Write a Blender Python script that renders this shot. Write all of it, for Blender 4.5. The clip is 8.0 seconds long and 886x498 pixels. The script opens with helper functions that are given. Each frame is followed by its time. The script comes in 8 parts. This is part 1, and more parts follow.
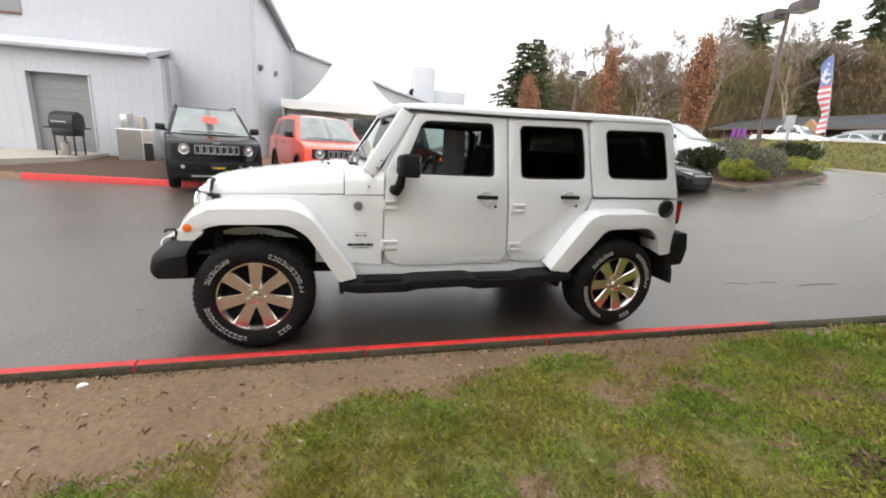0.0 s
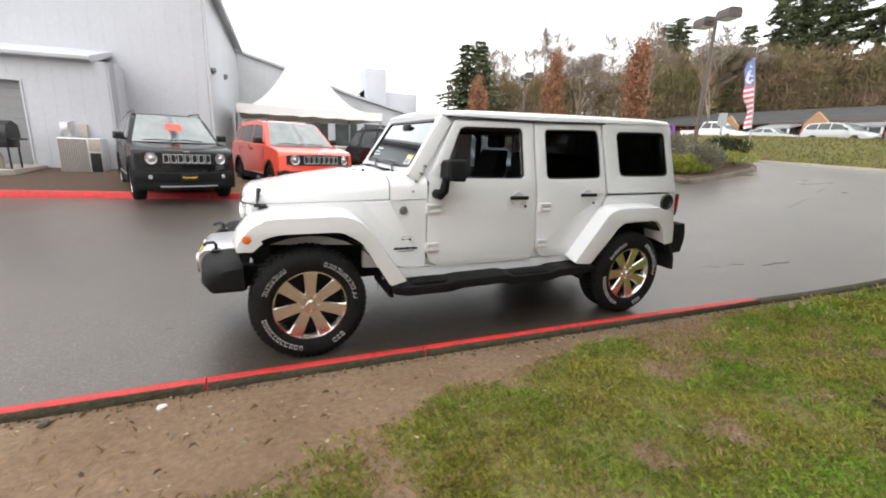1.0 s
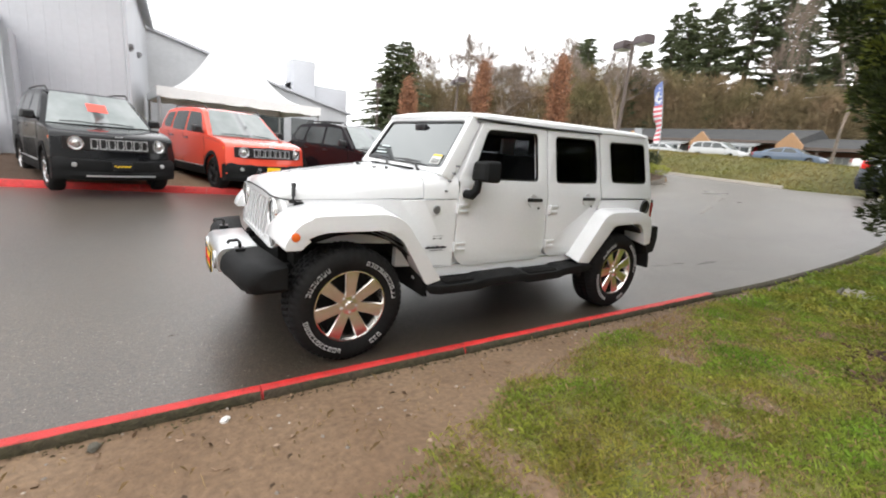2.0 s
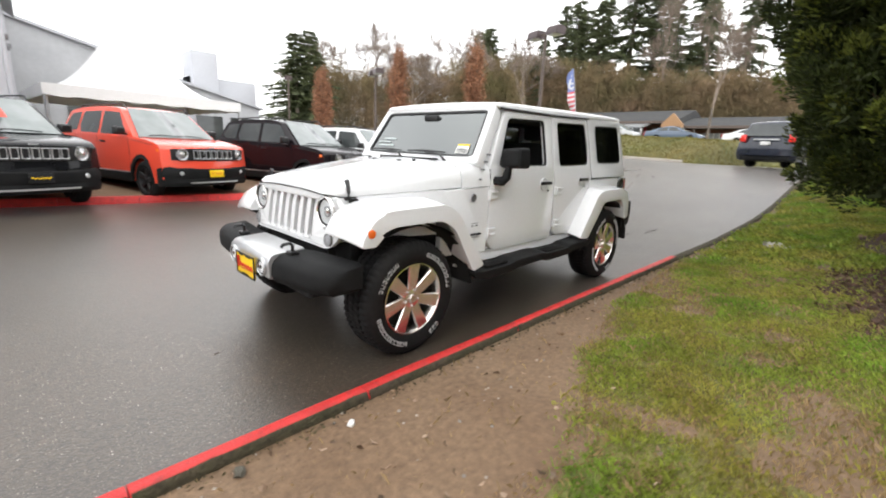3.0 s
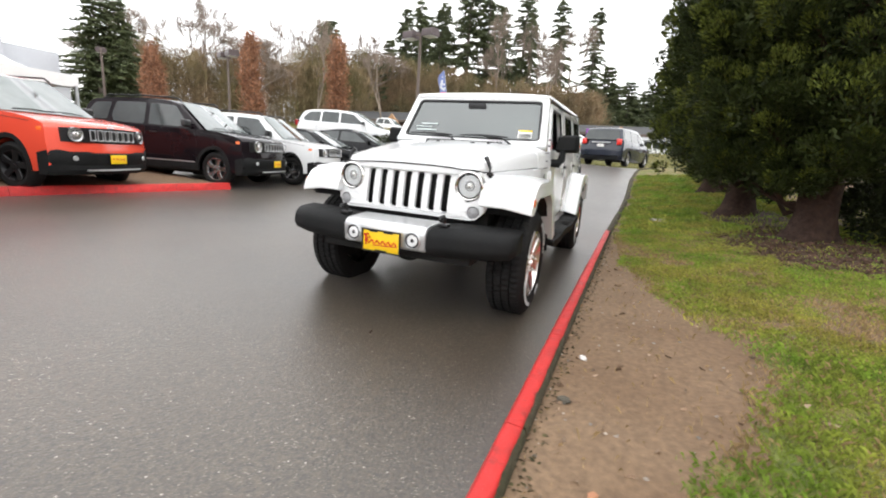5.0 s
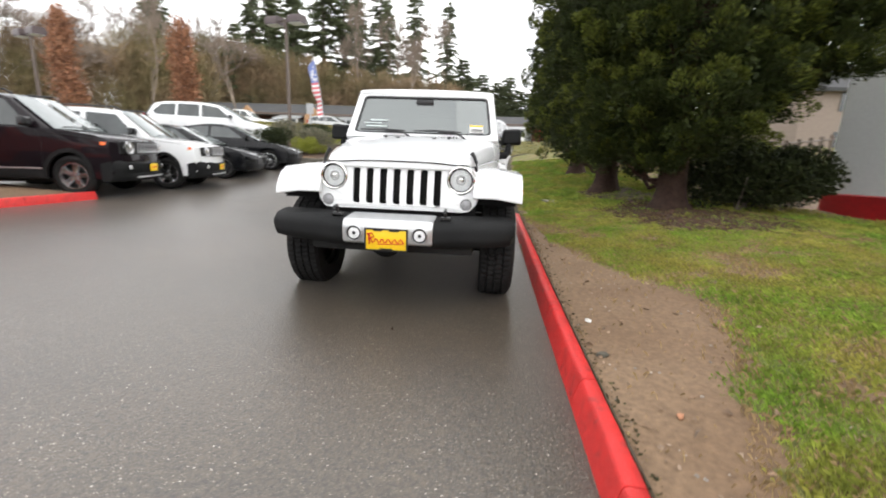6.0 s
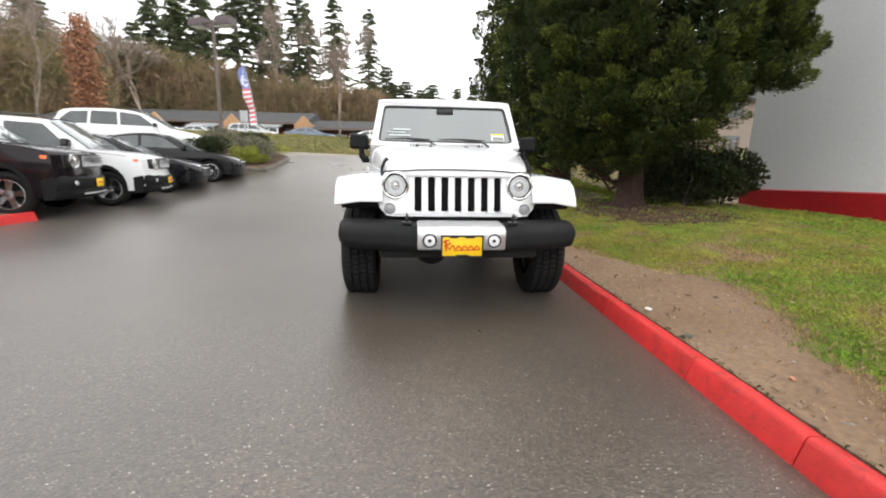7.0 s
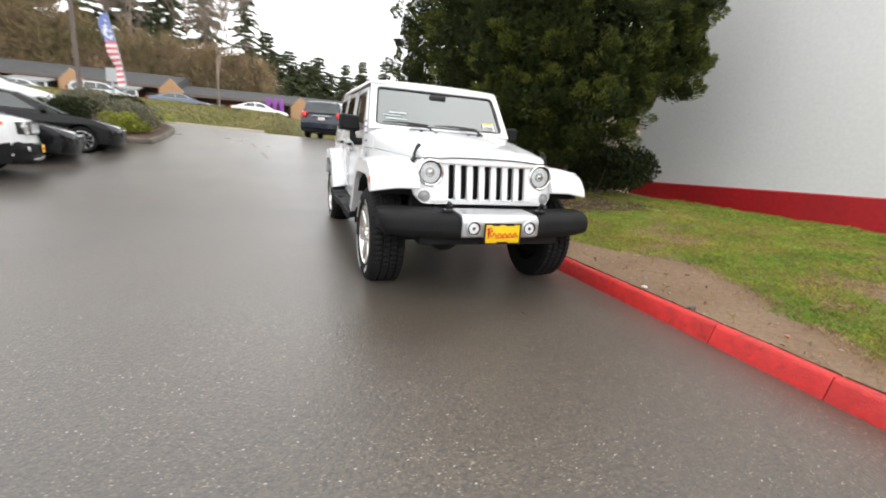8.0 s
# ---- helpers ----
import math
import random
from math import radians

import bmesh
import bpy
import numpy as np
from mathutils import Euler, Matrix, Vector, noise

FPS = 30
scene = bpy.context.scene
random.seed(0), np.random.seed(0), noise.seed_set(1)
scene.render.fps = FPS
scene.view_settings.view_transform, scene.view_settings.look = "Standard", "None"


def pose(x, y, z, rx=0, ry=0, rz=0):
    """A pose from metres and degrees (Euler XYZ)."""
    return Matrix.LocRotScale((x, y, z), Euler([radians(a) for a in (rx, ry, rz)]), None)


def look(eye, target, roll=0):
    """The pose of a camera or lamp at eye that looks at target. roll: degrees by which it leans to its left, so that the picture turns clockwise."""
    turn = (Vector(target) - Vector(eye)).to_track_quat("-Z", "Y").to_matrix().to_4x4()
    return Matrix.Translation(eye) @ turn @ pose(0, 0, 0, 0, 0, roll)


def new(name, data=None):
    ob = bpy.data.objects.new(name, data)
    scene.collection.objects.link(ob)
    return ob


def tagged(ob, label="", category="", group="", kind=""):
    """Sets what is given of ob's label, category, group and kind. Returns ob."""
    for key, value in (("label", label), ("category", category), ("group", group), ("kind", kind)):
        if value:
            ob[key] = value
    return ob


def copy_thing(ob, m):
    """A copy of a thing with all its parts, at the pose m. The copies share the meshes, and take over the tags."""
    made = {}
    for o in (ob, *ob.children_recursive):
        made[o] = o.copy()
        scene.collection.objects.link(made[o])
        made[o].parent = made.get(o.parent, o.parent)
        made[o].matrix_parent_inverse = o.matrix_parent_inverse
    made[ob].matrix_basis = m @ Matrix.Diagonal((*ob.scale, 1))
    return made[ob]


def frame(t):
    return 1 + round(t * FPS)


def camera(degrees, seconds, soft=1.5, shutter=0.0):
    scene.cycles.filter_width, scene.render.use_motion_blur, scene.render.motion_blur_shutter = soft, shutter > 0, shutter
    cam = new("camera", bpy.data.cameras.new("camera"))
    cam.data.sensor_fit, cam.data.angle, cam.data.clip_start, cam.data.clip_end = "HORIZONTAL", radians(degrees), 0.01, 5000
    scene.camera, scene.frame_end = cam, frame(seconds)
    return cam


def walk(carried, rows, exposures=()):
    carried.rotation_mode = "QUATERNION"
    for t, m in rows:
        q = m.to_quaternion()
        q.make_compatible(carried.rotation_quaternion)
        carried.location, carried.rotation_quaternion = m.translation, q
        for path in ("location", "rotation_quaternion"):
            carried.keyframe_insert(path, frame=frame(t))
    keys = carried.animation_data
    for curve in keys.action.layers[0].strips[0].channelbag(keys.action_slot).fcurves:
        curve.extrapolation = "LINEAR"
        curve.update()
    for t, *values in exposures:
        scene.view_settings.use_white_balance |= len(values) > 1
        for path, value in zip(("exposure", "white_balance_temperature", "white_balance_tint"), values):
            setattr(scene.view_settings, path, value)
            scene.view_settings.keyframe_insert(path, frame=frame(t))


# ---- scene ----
cam = camera(92.4, 8.0, soft=1.9, shutter=0.35)
PATH = [
    (0, (0.44, -2.995, 1.535), (0.991, -1.136, 1.043), 3.8),
    (0.5, (0.145, -2.932, 1.542), (0.77, -1.098, 1.048), 5.2),
    (1, (-0.278, -2.89, 1.528), (0.497, -1.108, 1.053), 2.5),
    (1.2, (-0.422, -2.853, 1.526), (0.378, -1.086, 1.036), 4.0),
    (2.3, (-1.293, -2.401, 1.462), (-0.09, -0.861, 1.038), 5.7),
    (2.5, (-1.446, -2.322, 1.461), (-0.205, -0.811, 1.043), 6.1),
    (3, (-1.828, -2.01, 1.403), (-0.429, -0.656, 0.942), 2.6),
    (3.5, (-2.237, -1.703, 1.323), (-0.685, -0.505, 0.924), 3.9),
    (4, (-2.6, -1.307, 1.215), (-0.928, -0.259, 0.89), 1.4),
    (4.5, (-2.937, -0.923, 1.183), (-1.184, -0.026, 0.831), 3.0),
    (4.7, (-3.066, -0.782, 1.166), (-1.285, 0.036, 0.767), 3.7),
    (5.8, (-3.483, 0.055, 1.18), (-1.574, 0.486, 0.766), 2.2),
    (6, (-3.586, 0.255, 1.163), (-1.643, 0.434, 0.724), 2.1),
    (6.5, (-3.66, 0.748, 1.116), (-1.704, 0.799, 0.7), 1.0),
    (7, (-3.704, 1.299, 1.154), (-1.752, 1.136, 0.751), 1.0),
    (7.5, (-3.654, 1.869, 1.153), (-1.739, 1.469, 0.738), 2.1),
    (8, (-3.528, 2.426, 1.155), (-1.706, 1.741, 0.695), 4.0),
]
walk(cam, [(t, look(eye, target, roll)) for t, eye, target, roll in PATH])

# ---- light ----
# An overcast noon: a white, faintly mottled cloud deck over a dim clear sky, and a very soft sun.
world = bpy.data.worlds.new("overcast_sky")
scene.world = world
world.use_nodes = True
wn, wl = world.node_tree.nodes, world.node_tree.links
wn.clear()
sky = wn.new("ShaderNodeTexSky")
sky.sky_type, sky.sun_disc = "NISHITA", False
sky.sun_elevation, sky.sun_rotation = radians(48), radians(200)
sky.dust_density = 4.0
grey = wn.new("ShaderNodeHueSaturation")
grey.inputs["Saturation"].default_value = 0.25
grey.inputs["Value"].default_value = 0.12
wl.new(sky.outputs[0], grey.inputs["Color"])
wco = wn.new("ShaderNodeTexCoord")
wmap = wn.new("ShaderNodeMapping")
wmap.inputs["Scale"].default_value = (1.0, 1.0, 2.6)
wl.new(wco.outputs["Generated"], wmap.inputs[0])
wnoise = wn.new("ShaderNodeTexNoise")
wnoise.inputs["Scale"].default_value, wnoise.inputs["Detail"].default_value = 2.2, 5.0
wl.new(wmap.outputs[0], wnoise.inputs["Vector"])
wramp = wn.new("ShaderNodeValToRGB")
wramp.color_ramp.elements[0].position, wramp.color_ramp.elements[0].color = 0.30, (0.70, 0.705, 0.725, 1)
wramp.color_ramp.elements[1].position, wramp.color_ramp.elements[1].color = 0.66, (1.0, 1.0, 1.0, 1)
wl.new(wnoise.outputs[0], wramp.inputs[0])
wmix = wn.new("ShaderNodeMixRGB")
wmix.inputs[0].default_value = 0.92
wl.new(grey.outputs[0], wmix.inputs[1])
wl.new(wramp.outputs[0], wmix.inputs[2])
back = wn.new("ShaderNodeBackground")
back.inputs["Strength"].default_value = 2.3
wl.new(wmix.outputs[0], back.inputs[0])
wout = wn.new("ShaderNodeOutputWorld")
wl.new(back.outputs[0], wout.inputs[0])

sun = new("sun", bpy.data.lights.new("sun", "SUN"))
sun.data.energy, sun.data.angle, sun.data.color = 0.7, radians(85), (1.0, 0.97, 0.93)
sun.matrix_world = look((-20, -50, 60), (0, 0, 0))
scene.view_settings.exposure = 0.2


# ---- materials ----
def mat(name, colour, rough=0.5, metal=0.0, vary=0.15, scale=6.0, bump=0.0, bump_scale=60.0, second=None, second_scale=1.5,
        second_amount=0.5, coat=0.0, spec=0.5, island=0.0, rnd=0.0, rough_vary=0.0, trans=0.0, contrast=0.18, detail=6.0, bias=0.0, sheen=0.0):
    """A surface with two scales of variation: fine grain and larger patches that lean to a second colour."""
    m = bpy.data.materials.new(name)
    m.use_nodes = True
    n, l = m.node_tree.nodes, m.node_tree.links
    b = n["Principled BSDF"]
    b.inputs["Roughness"].default_value, b.inputs["Metallic"].default_value = rough, metal
    b.inputs["Specular IOR Level"].default_value = spec
    if coat:
        b.inputs["Coat Weight"].default_value, b.inputs["Coat Roughness"].default_value = coat, 0.05
    co = n.new("ShaderNodeTexCoord")
    geo = n.new("ShaderNodeNewGeometry")
    where = geo.outputs["Position"]
    fine = n.new("ShaderNodeTexNoise")
    fine.inputs["Scale"].default_value, fine.inputs["Detail"].default_value = scale, detail
    l.new(where, fine.inputs["Vector"])
    big = n.new("ShaderNodeTexNoise")
    big.inputs["Scale"].default_value, big.inputs["Detail"].default_value = second_scale, 5.0
    l.new(where, big.inputs["Vector"])
    ramp = n.new("ShaderNodeMapRange")
    ramp.inputs["From Min"].default_value, ramp.inputs["From Max"].default_value = 0.5 - contrast + bias, 0.5 + contrast + bias
    l.new(big.outputs[0], ramp.inputs["Value"])
    amount = n.new("ShaderNodeMath")
    amount.operation = "MULTIPLY"
    amount.inputs[1].default_value = second_amount if second else 0.0
    l.new(ramp.outputs[0], amount.inputs[0])
    mix = n.new("ShaderNodeMixRGB")
    mix.inputs[1].default_value = (*colour, 1)
    mix.inputs[2].default_value = (*(second or colour), 1)
    l.new(amount.outputs[0], mix.inputs[0])
    value = n.new("ShaderNodeMapRange")
    value.inputs["From Min"].default_value, value.inputs["From Max"].default_value = 0.25, 0.75
    value.inputs["To Min"].default_value, value.inputs["To Max"].default_value = 1 - vary, 1 + vary
    l.new(fine.outputs[0], value.inputs["Value"])
    last = value.outputs[0]
    for weight, out in ((island, geo.outputs["Random Per Island"]), (rnd, None)):
        if weight:
            if out is None:
                out = n.new("ShaderNodeObjectInfo").outputs["Random"]
            r = n.new("ShaderNodeMapRange")
            r.inputs["To Min"].default_value, r.inputs["To Max"].default_value = 1 - weight, 1 + weight
            l.new(out, r.inputs["Value"])
            t = n.new("ShaderNodeMath")
            t.operation = "MULTIPLY"
            l.new(last, t.inputs[0])
            l.new(r.outputs[0], t.inputs[1])
            last = t.outputs[0]
    tint = n.new("ShaderNodeVectorMath")
    tint.operation = "SCALE"
    l.new(mix.outputs[0], tint.inputs[0])
    l.new(last, tint.inputs["Scale"])
    l.new(tint.outputs[0], b.inputs["Base Color"])
    if rough_vary:
        rr = n.new("ShaderNodeMapRange")
        rr.inputs["From Min"].default_value, rr.inputs["From Max"].default_value = 0.35, 0.65
        rr.inputs["To Min"].default_value, rr.inputs["To Max"].default_value = max(0.03, rough - rough_vary), min(1, rough + rough_vary)
        l.new(big.outputs[0], rr.inputs["Value"])
        l.new(rr.outputs[0], b.inputs["Roughness"])
    if bump:
        bn = n.new("ShaderNodeTexNoise")
        bn.inputs["Scale"].default_value, bn.inputs["Detail"].default_value = bump_scale, 4.0
        l.new(where, bn.inputs["Vector"])
        bp = n.new("ShaderNodeBump")
        bp.inputs["Strength"].default_value, bp.inputs["Distance"].default_value = bump, 0.02
        l.new(bn.outputs[0], bp.inputs["Height"])
        l.new(bp.outputs[0], b.inputs["Normal"])
    if sheen:
        b.inputs["Sheen Weight"].default_value, b.inputs["Sheen Roughness"].default_value = sheen, 0.40
    if trans:
        b.inputs["Transmission Weight"].default_value = trans
    return m


def paint(name, colour, dirt=(0.12, 0.1, 0.08), dirt_amount=0.05, rough=0.25, coat=0.7, spec=0.4):
    return mat(name, colour, rough, vary=0.02, scale=40, second=dirt, second_scale=3, second_amount=dirt_amount, coat=coat, spec=spec)


def glass(name, colour=(0.8, 0.9, 0.88), rough=0.0, amount=1.0, opaque=0.0):
    """Thin pane: clear to look through, with a real reflection."""
    m = bpy.data.materials.new(name)
    m.use_nodes = True
    n, l = m.node_tree.nodes, m.node_tree.links
    n.clear()
    out = n.new("ShaderNodeOutputMaterial")
    clear = n.new("ShaderNodeBsdfTransparent")
    clear.inputs[0].default_value = (*colour, 1)
    gloss = n.new("ShaderNodeBsdfGlossy")
    gloss.inputs["Roughness"].default_value = rough
    gloss.inputs["Color"].default_value = (*[0.5 + 0.5 * c for c in colour], 1)
    fres = n.new("ShaderNodeFresnel")
    fres.inputs[0].default_value = 1.5
    boost = n.new("ShaderNodeMath")
    boost.operation, boost.use_clamp = "MULTIPLY_ADD", True
    boost.inputs[1].default_value, boost.inputs[2].default_value = 1.6 * amount, opaque
    l.new(fres.outputs[0], boost.inputs[0])
    mix = n.new("ShaderNodeMixShader")
    l.new(boost.outputs[0], mix.inputs[0])
    l.new(clear.outputs[0], mix.inputs[1])
    l.new(gloss.outputs[0], mix.inputs[2])
    l.new(mix.outputs[0], out.inputs[0])
    return m


WHITE = paint("white_car_paint", (0.82, 0.83, 0.84), dirt_amount=0.03)
RED_PAINT = paint("orange_red_car_paint", (0.82, 0.085, 0.045))
BLACK_PAINT = paint("black_car_paint", (0.007, 0.0075, 0.009), dirt=(0.04, 0.037, 0.034), coat=0.5, spec=0.05)
DARK_PAINT = paint("dark_plum_car_paint", (0.010, 0.007, 0.009), dirt=(0.04, 0.037, 0.034), coat=0.5, spec=0.05)
NAVY_PAINT = paint("navy_car_paint", (0.012, 0.018, 0.035))
SILVER_PAINT = paint("silver_car_paint", (0.55, 0.56, 0.57))
PLASTIC = mat("black_textured_plastic", (0.012, 0.0125, 0.013), 0.62, vary=0.2, scale=90, bump=0.15, bump_scale=400, second=(0.024, 0.024, 0.024), second_scale=5, second_amount=0.4, spec=0.12)
TRIM = mat("black_gloss_trim", (0.012, 0.012, 0.013), 0.3, vary=0.1)
DARK = mat("unlit_black_underside", (0.012, 0.012, 0.012), 0.9, vary=0.3)
RUBBER = mat("tyre_rubber", (0.010, 0.010, 0.0105), 0.75, vary=0.25, scale=30, bump=0.1, bump_scale=200, second=(0.024, 0.022, 0.02), second_scale=6, second_amount=0.4, spec=0.2)
LETTER = mat("white_tyre_lettering", (0.45, 0.45, 0.44), 0.7, vary=0.2, scale=80)
CHROME = mat("chrome", (0.86, 0.84, 0.82), 0.13, 1.0, vary=0.03)
WHEEL_CHROME = mat("bright_wheel_chrome", (0.82, 0.79, 0.76), 0.24, 1.0, vary=0.04)
ALLOY = mat("silver_alloy", (0.55, 0.55, 0.56), 0.25, 1.0, vary=0.06)
SATIN = mat("satin_silver", (0.62, 0.63, 0.64), 0.32, 0.7, vary=0.05, second=(0.5, 0.5, 0.5), second_scale=8)
BLACK_RIM = mat("black_steel_rim", (0.02, 0.02, 0.022), 0.4, 0.3, vary=0.1)
AMBER = mat("amber_lens", (0.9, 0.16, 0.02), 0.2, vary=0.1, scale=60, coat=0.6)
RED_LENS = mat("red_lens", (0.35, 0.012, 0.015), 0.15, vary=0.1, scale=60, coat=0.8)
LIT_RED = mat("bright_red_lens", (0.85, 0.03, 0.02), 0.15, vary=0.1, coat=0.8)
GREY_LENS = mat("smoky_grey_lens", (0.30, 0.30, 0.31), 0.18, vary=0.25, scale=60, coat=0.5)
LAMP_SILVER = mat("lamp_reflector", (0.88, 0.89, 0.90), 0.30, 0.0, vary=0.06, scale=60, spec=0.8)
CLEAR = glass("clear_lens", (0.97, 0.98, 0.98), amount=0.5)
SCREEN = glass("windscreen_glass", (0.15, 0.20, 0.195), amount=1.2, opaque=0.24)
SIDE_GLASS = glass("side_glass", (0.72, 0.80, 0.78), amount=1.0, opaque=0.02)
PRIVACY = glass("dark_privacy_glass", (0.36, 0.37, 0.38), amount=0.45)
# Opaque panes; paler patches in the colour stand in for reflected sky.
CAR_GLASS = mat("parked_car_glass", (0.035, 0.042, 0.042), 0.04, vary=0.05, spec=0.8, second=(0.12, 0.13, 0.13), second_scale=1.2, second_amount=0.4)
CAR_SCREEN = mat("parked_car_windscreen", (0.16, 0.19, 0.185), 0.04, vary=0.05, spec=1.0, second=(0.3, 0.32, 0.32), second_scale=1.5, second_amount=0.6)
SEAT = mat("dark_seat_cloth", (0.022, 0.022, 0.024), 0.9, vary=0.2, scale=120, bump=0.2, bump_scale=500)
YELLOW = mat("yellow_plate", (0.95, 0.62, 0.01), 0.4, vary=0.04, scale=30)
RED_INK = mat("red_ink", (0.65, 0.03, 0.02), 0.5, vary=0.05)
BLACK_INK = mat("black_ink", (0.02, 0.02, 0.02), 0.5, vary=0.05)
GREY_INK = mat("grey_badge", (0.25, 0.25, 0.26), 0.35, 0.6, vary=0.05)
PALE_TEAL = mat("pale_teal_grey", (0.52, 0.58, 0.58), 0.6, vary=0.1, scale=60)
PAPER = mat("white_paper", (0.8, 0.8, 0.78), 0.7, vary=0.04)
HANGTAG = mat("fluorescent_red_card", (0.95, 0.10, 0.07), 0.6, vary=0.04)


def asphalt_material():
    """Wet, worn asphalt: pale stones of two sizes in dark binder, with drier and wetter patches."""
    m = mat("wet_asphalt", (0.036, 0.027, 0.018), 0.30, vary=0.75, scale=48, second=(0.060, 0.043, 0.027), second_scale=0.45, second_amount=0.9, spec=0.9, sheen=0.12, coat=0.25)
    n, l = m.node_tree.nodes, m.node_tree.links
    b = n["Principled BSDF"]
    b.inputs["Coat Roughness"].default_value = 0.33
    pos = n.new("ShaderNodeNewGeometry").outputs["Position"]
    patch = n.new("ShaderNodeTexNoise")
    patch.inputs["Scale"].default_value, patch.inputs["Detail"].default_value = 0.9, 3.0
    l.new(pos, patch.inputs["Vector"])
    colour = b.inputs["Base Color"].links[0].from_socket
    for scale, size, share, tone in ((120.0, 0.40, 0.52, (0.135, 0.110, 0.080, 1)), (75.0, 0.26, 0.72, (0.34, 0.30, 0.235, 1)), (44.0, 0.19, 0.90, (0.58, 0.53, 0.46, 1))):
        speck = n.new("ShaderNodeTexVoronoi")
        speck.inputs["Scale"].default_value = scale
        l.new(pos, speck.inputs["Vector"])
        near = n.new("ShaderNodeMapRange")
        near.inputs["From Min"].default_value, near.inputs["From Max"].default_value = size * 0.6, size
        near.inputs["To Min"].default_value, near.inputs["To Max"].default_value = 1.0, 0.0
        l.new(speck.outputs["Distance"], near.inputs["Value"])
        sep = n.new("ShaderNodeSeparateColor")
        l.new(speck.outputs["Color"], sep.inputs[0])
        worn = n.new("ShaderNodeMath")
        worn.operation = "MULTIPLY_ADD"
        worn.inputs[1].default_value, worn.inputs[2].default_value = 0.5, -0.25
        l.new(patch.outputs[0], worn.inputs[0])
        both = n.new("ShaderNodeMath")
        l.new(sep.outputs[0], both.inputs[0])
        l.new(worn.outputs[0], both.inputs[1])
        pick = n.new("ShaderNodeMath")
        pick.operation = "GREATER_THAN"
        pick.inputs[1].default_value = share
        l.new(both.outputs[0], pick.inputs[0])
        amount = n.new("ShaderNodeMath")
        amount.operation = "MULTIPLY"
        l.new(near.outputs[0], amount.inputs[0])
        l.new(pick.outputs[0], amount.inputs[1])
        stone = n.new("ShaderNodeMixRGB")
        stone.inputs[2].default_value = tone
        l.new(amount.outputs[0], stone.inputs[0])
        l.new(colour, stone.inputs[1])
        colour = stone.outputs[0]
    l.new(colour, b.inputs["Base Color"])
    # water film: smoother patches a metre or more across, broken up by the grit
    film = n.new("ShaderNodeTexNoise")
    film.inputs["Scale"].default_value, film.inputs["Detail"].default_value = 0.35, 3.0
    l.new(pos, film.inputs["Vector"])
    wet = n.new("ShaderNodeMapRange")
    wet.inputs["From Min"].default_value, wet.inputs["From Max"].default_value = 0.28, 0.72
    wet.inputs["To Min"].default_value, wet.inputs["To Max"].default_value = 0.27, 0.40
    l.new(film.outputs[0], wet.inputs["Value"])
    l.new(wet.outputs[0], b.inputs["Roughness"])
    grit = n.new("ShaderNodeTexNoise")
    grit.inputs["Scale"].default_value, grit.inputs["Detail"].default_value = 75.0, 4.0
    l.new(pos, grit.inputs["Vector"])
    bp = n.new("ShaderNodeBump")
    bp.inputs["Strength"].default_value, bp.inputs["Distance"].default_value = 0.42, 0.008
    l.new(grit.outputs[0], bp.inputs["Height"])
    l.new(bp.outputs[0], b.inputs["Normal"])
    l.new(bp.outputs[0], b.inputs["Coat Normal"])
    return m


ASPHALT = asphalt_material()
SOIL = mat("damp_soil", (0.160, 0.098, 0.055), 0.85, vary=0.30, scale=30, bump=0.5, bump_scale=55, second=(0.225, 0.150, 0.092), second_scale=1.3, second_amount=0.8)
VERGE = mat("grassy_bank_soil", (0.105, 0.110, 0.034), 0.95, vary=0.4, scale=8, bump=0.8, bump_scale=20, second=(0.17, 0.15, 0.06), second_scale=0.6, second_amount=0.8)
GRASS = mat("grass_blades", (0.185, 0.295, 0.034), 0.55, vary=0.3, scale=3, island=0.45, second=(0.35, 0.30, 0.065), second_scale=1.7, second_amount=0.85, contrast=0.13, spec=0.3)
DRY_GRASS = mat("dry_grass_blades", (0.34, 0.24, 0.12), 0.7, vary=0.2, scale=3, island=0.35, spec=0.2)
KERB_RED = mat("red_kerb_paint", (0.60, 0.026, 0.024), 0.42, vary=0.22, scale=14, second=(0.10, 0.022, 0.018), second_scale=13, second_amount=0.85, bump=0.4, bump_scale=130, rnd=0.12, contrast=0.10, bias=0.19)
CONCRETE = mat("weathered_concrete", (0.17, 0.15, 0.125), 0.85, vary=0.3, scale=25, second=(0.07, 0.065, 0.045), second_scale=3, second_amount=0.8, bump=0.5, bump_scale=60, rnd=0.12)
PALE_CONCRETE = mat("pale_concrete", (0.42, 0.38, 0.33), 0.8, vary=0.15, scale=20, second=(0.3, 0.27, 0.22), second_scale=1.5, bump=0.3)
MOSSY = mat("mossy_kerb_back", (0.075, 0.058, 0.038), 0.95, vary=0.4, scale=30, second=(0.045, 0.045, 0.018), second_scale=5, second_amount=0.8, bump=0.8, bump_scale=70)
SIDING = mat("pale_grey_siding", (0.49, 0.50, 0.53), 0.55, vary=0.04, scale=10, second=(0.42, 0.43, 0.46), second_scale=0.5, second_amount=0.7, bump=0.05)
STUCCO = mat("white_painted_wall", (0.82, 0.825, 0.815), 0.65, vary=0.05, scale=14, second=(0.74, 0.745, 0.73), second_scale=0.25, second_amount=0.7, bump=0.012, bump_scale=20)
RED_BAND = mat("red_painted_plinth", (0.48, 0.012, 0.018), 0.5, vary=0.15, scale=12, second=(0.30, 0.01, 0.015), second_scale=1.2, second_amount=0.6, bump=0.2)
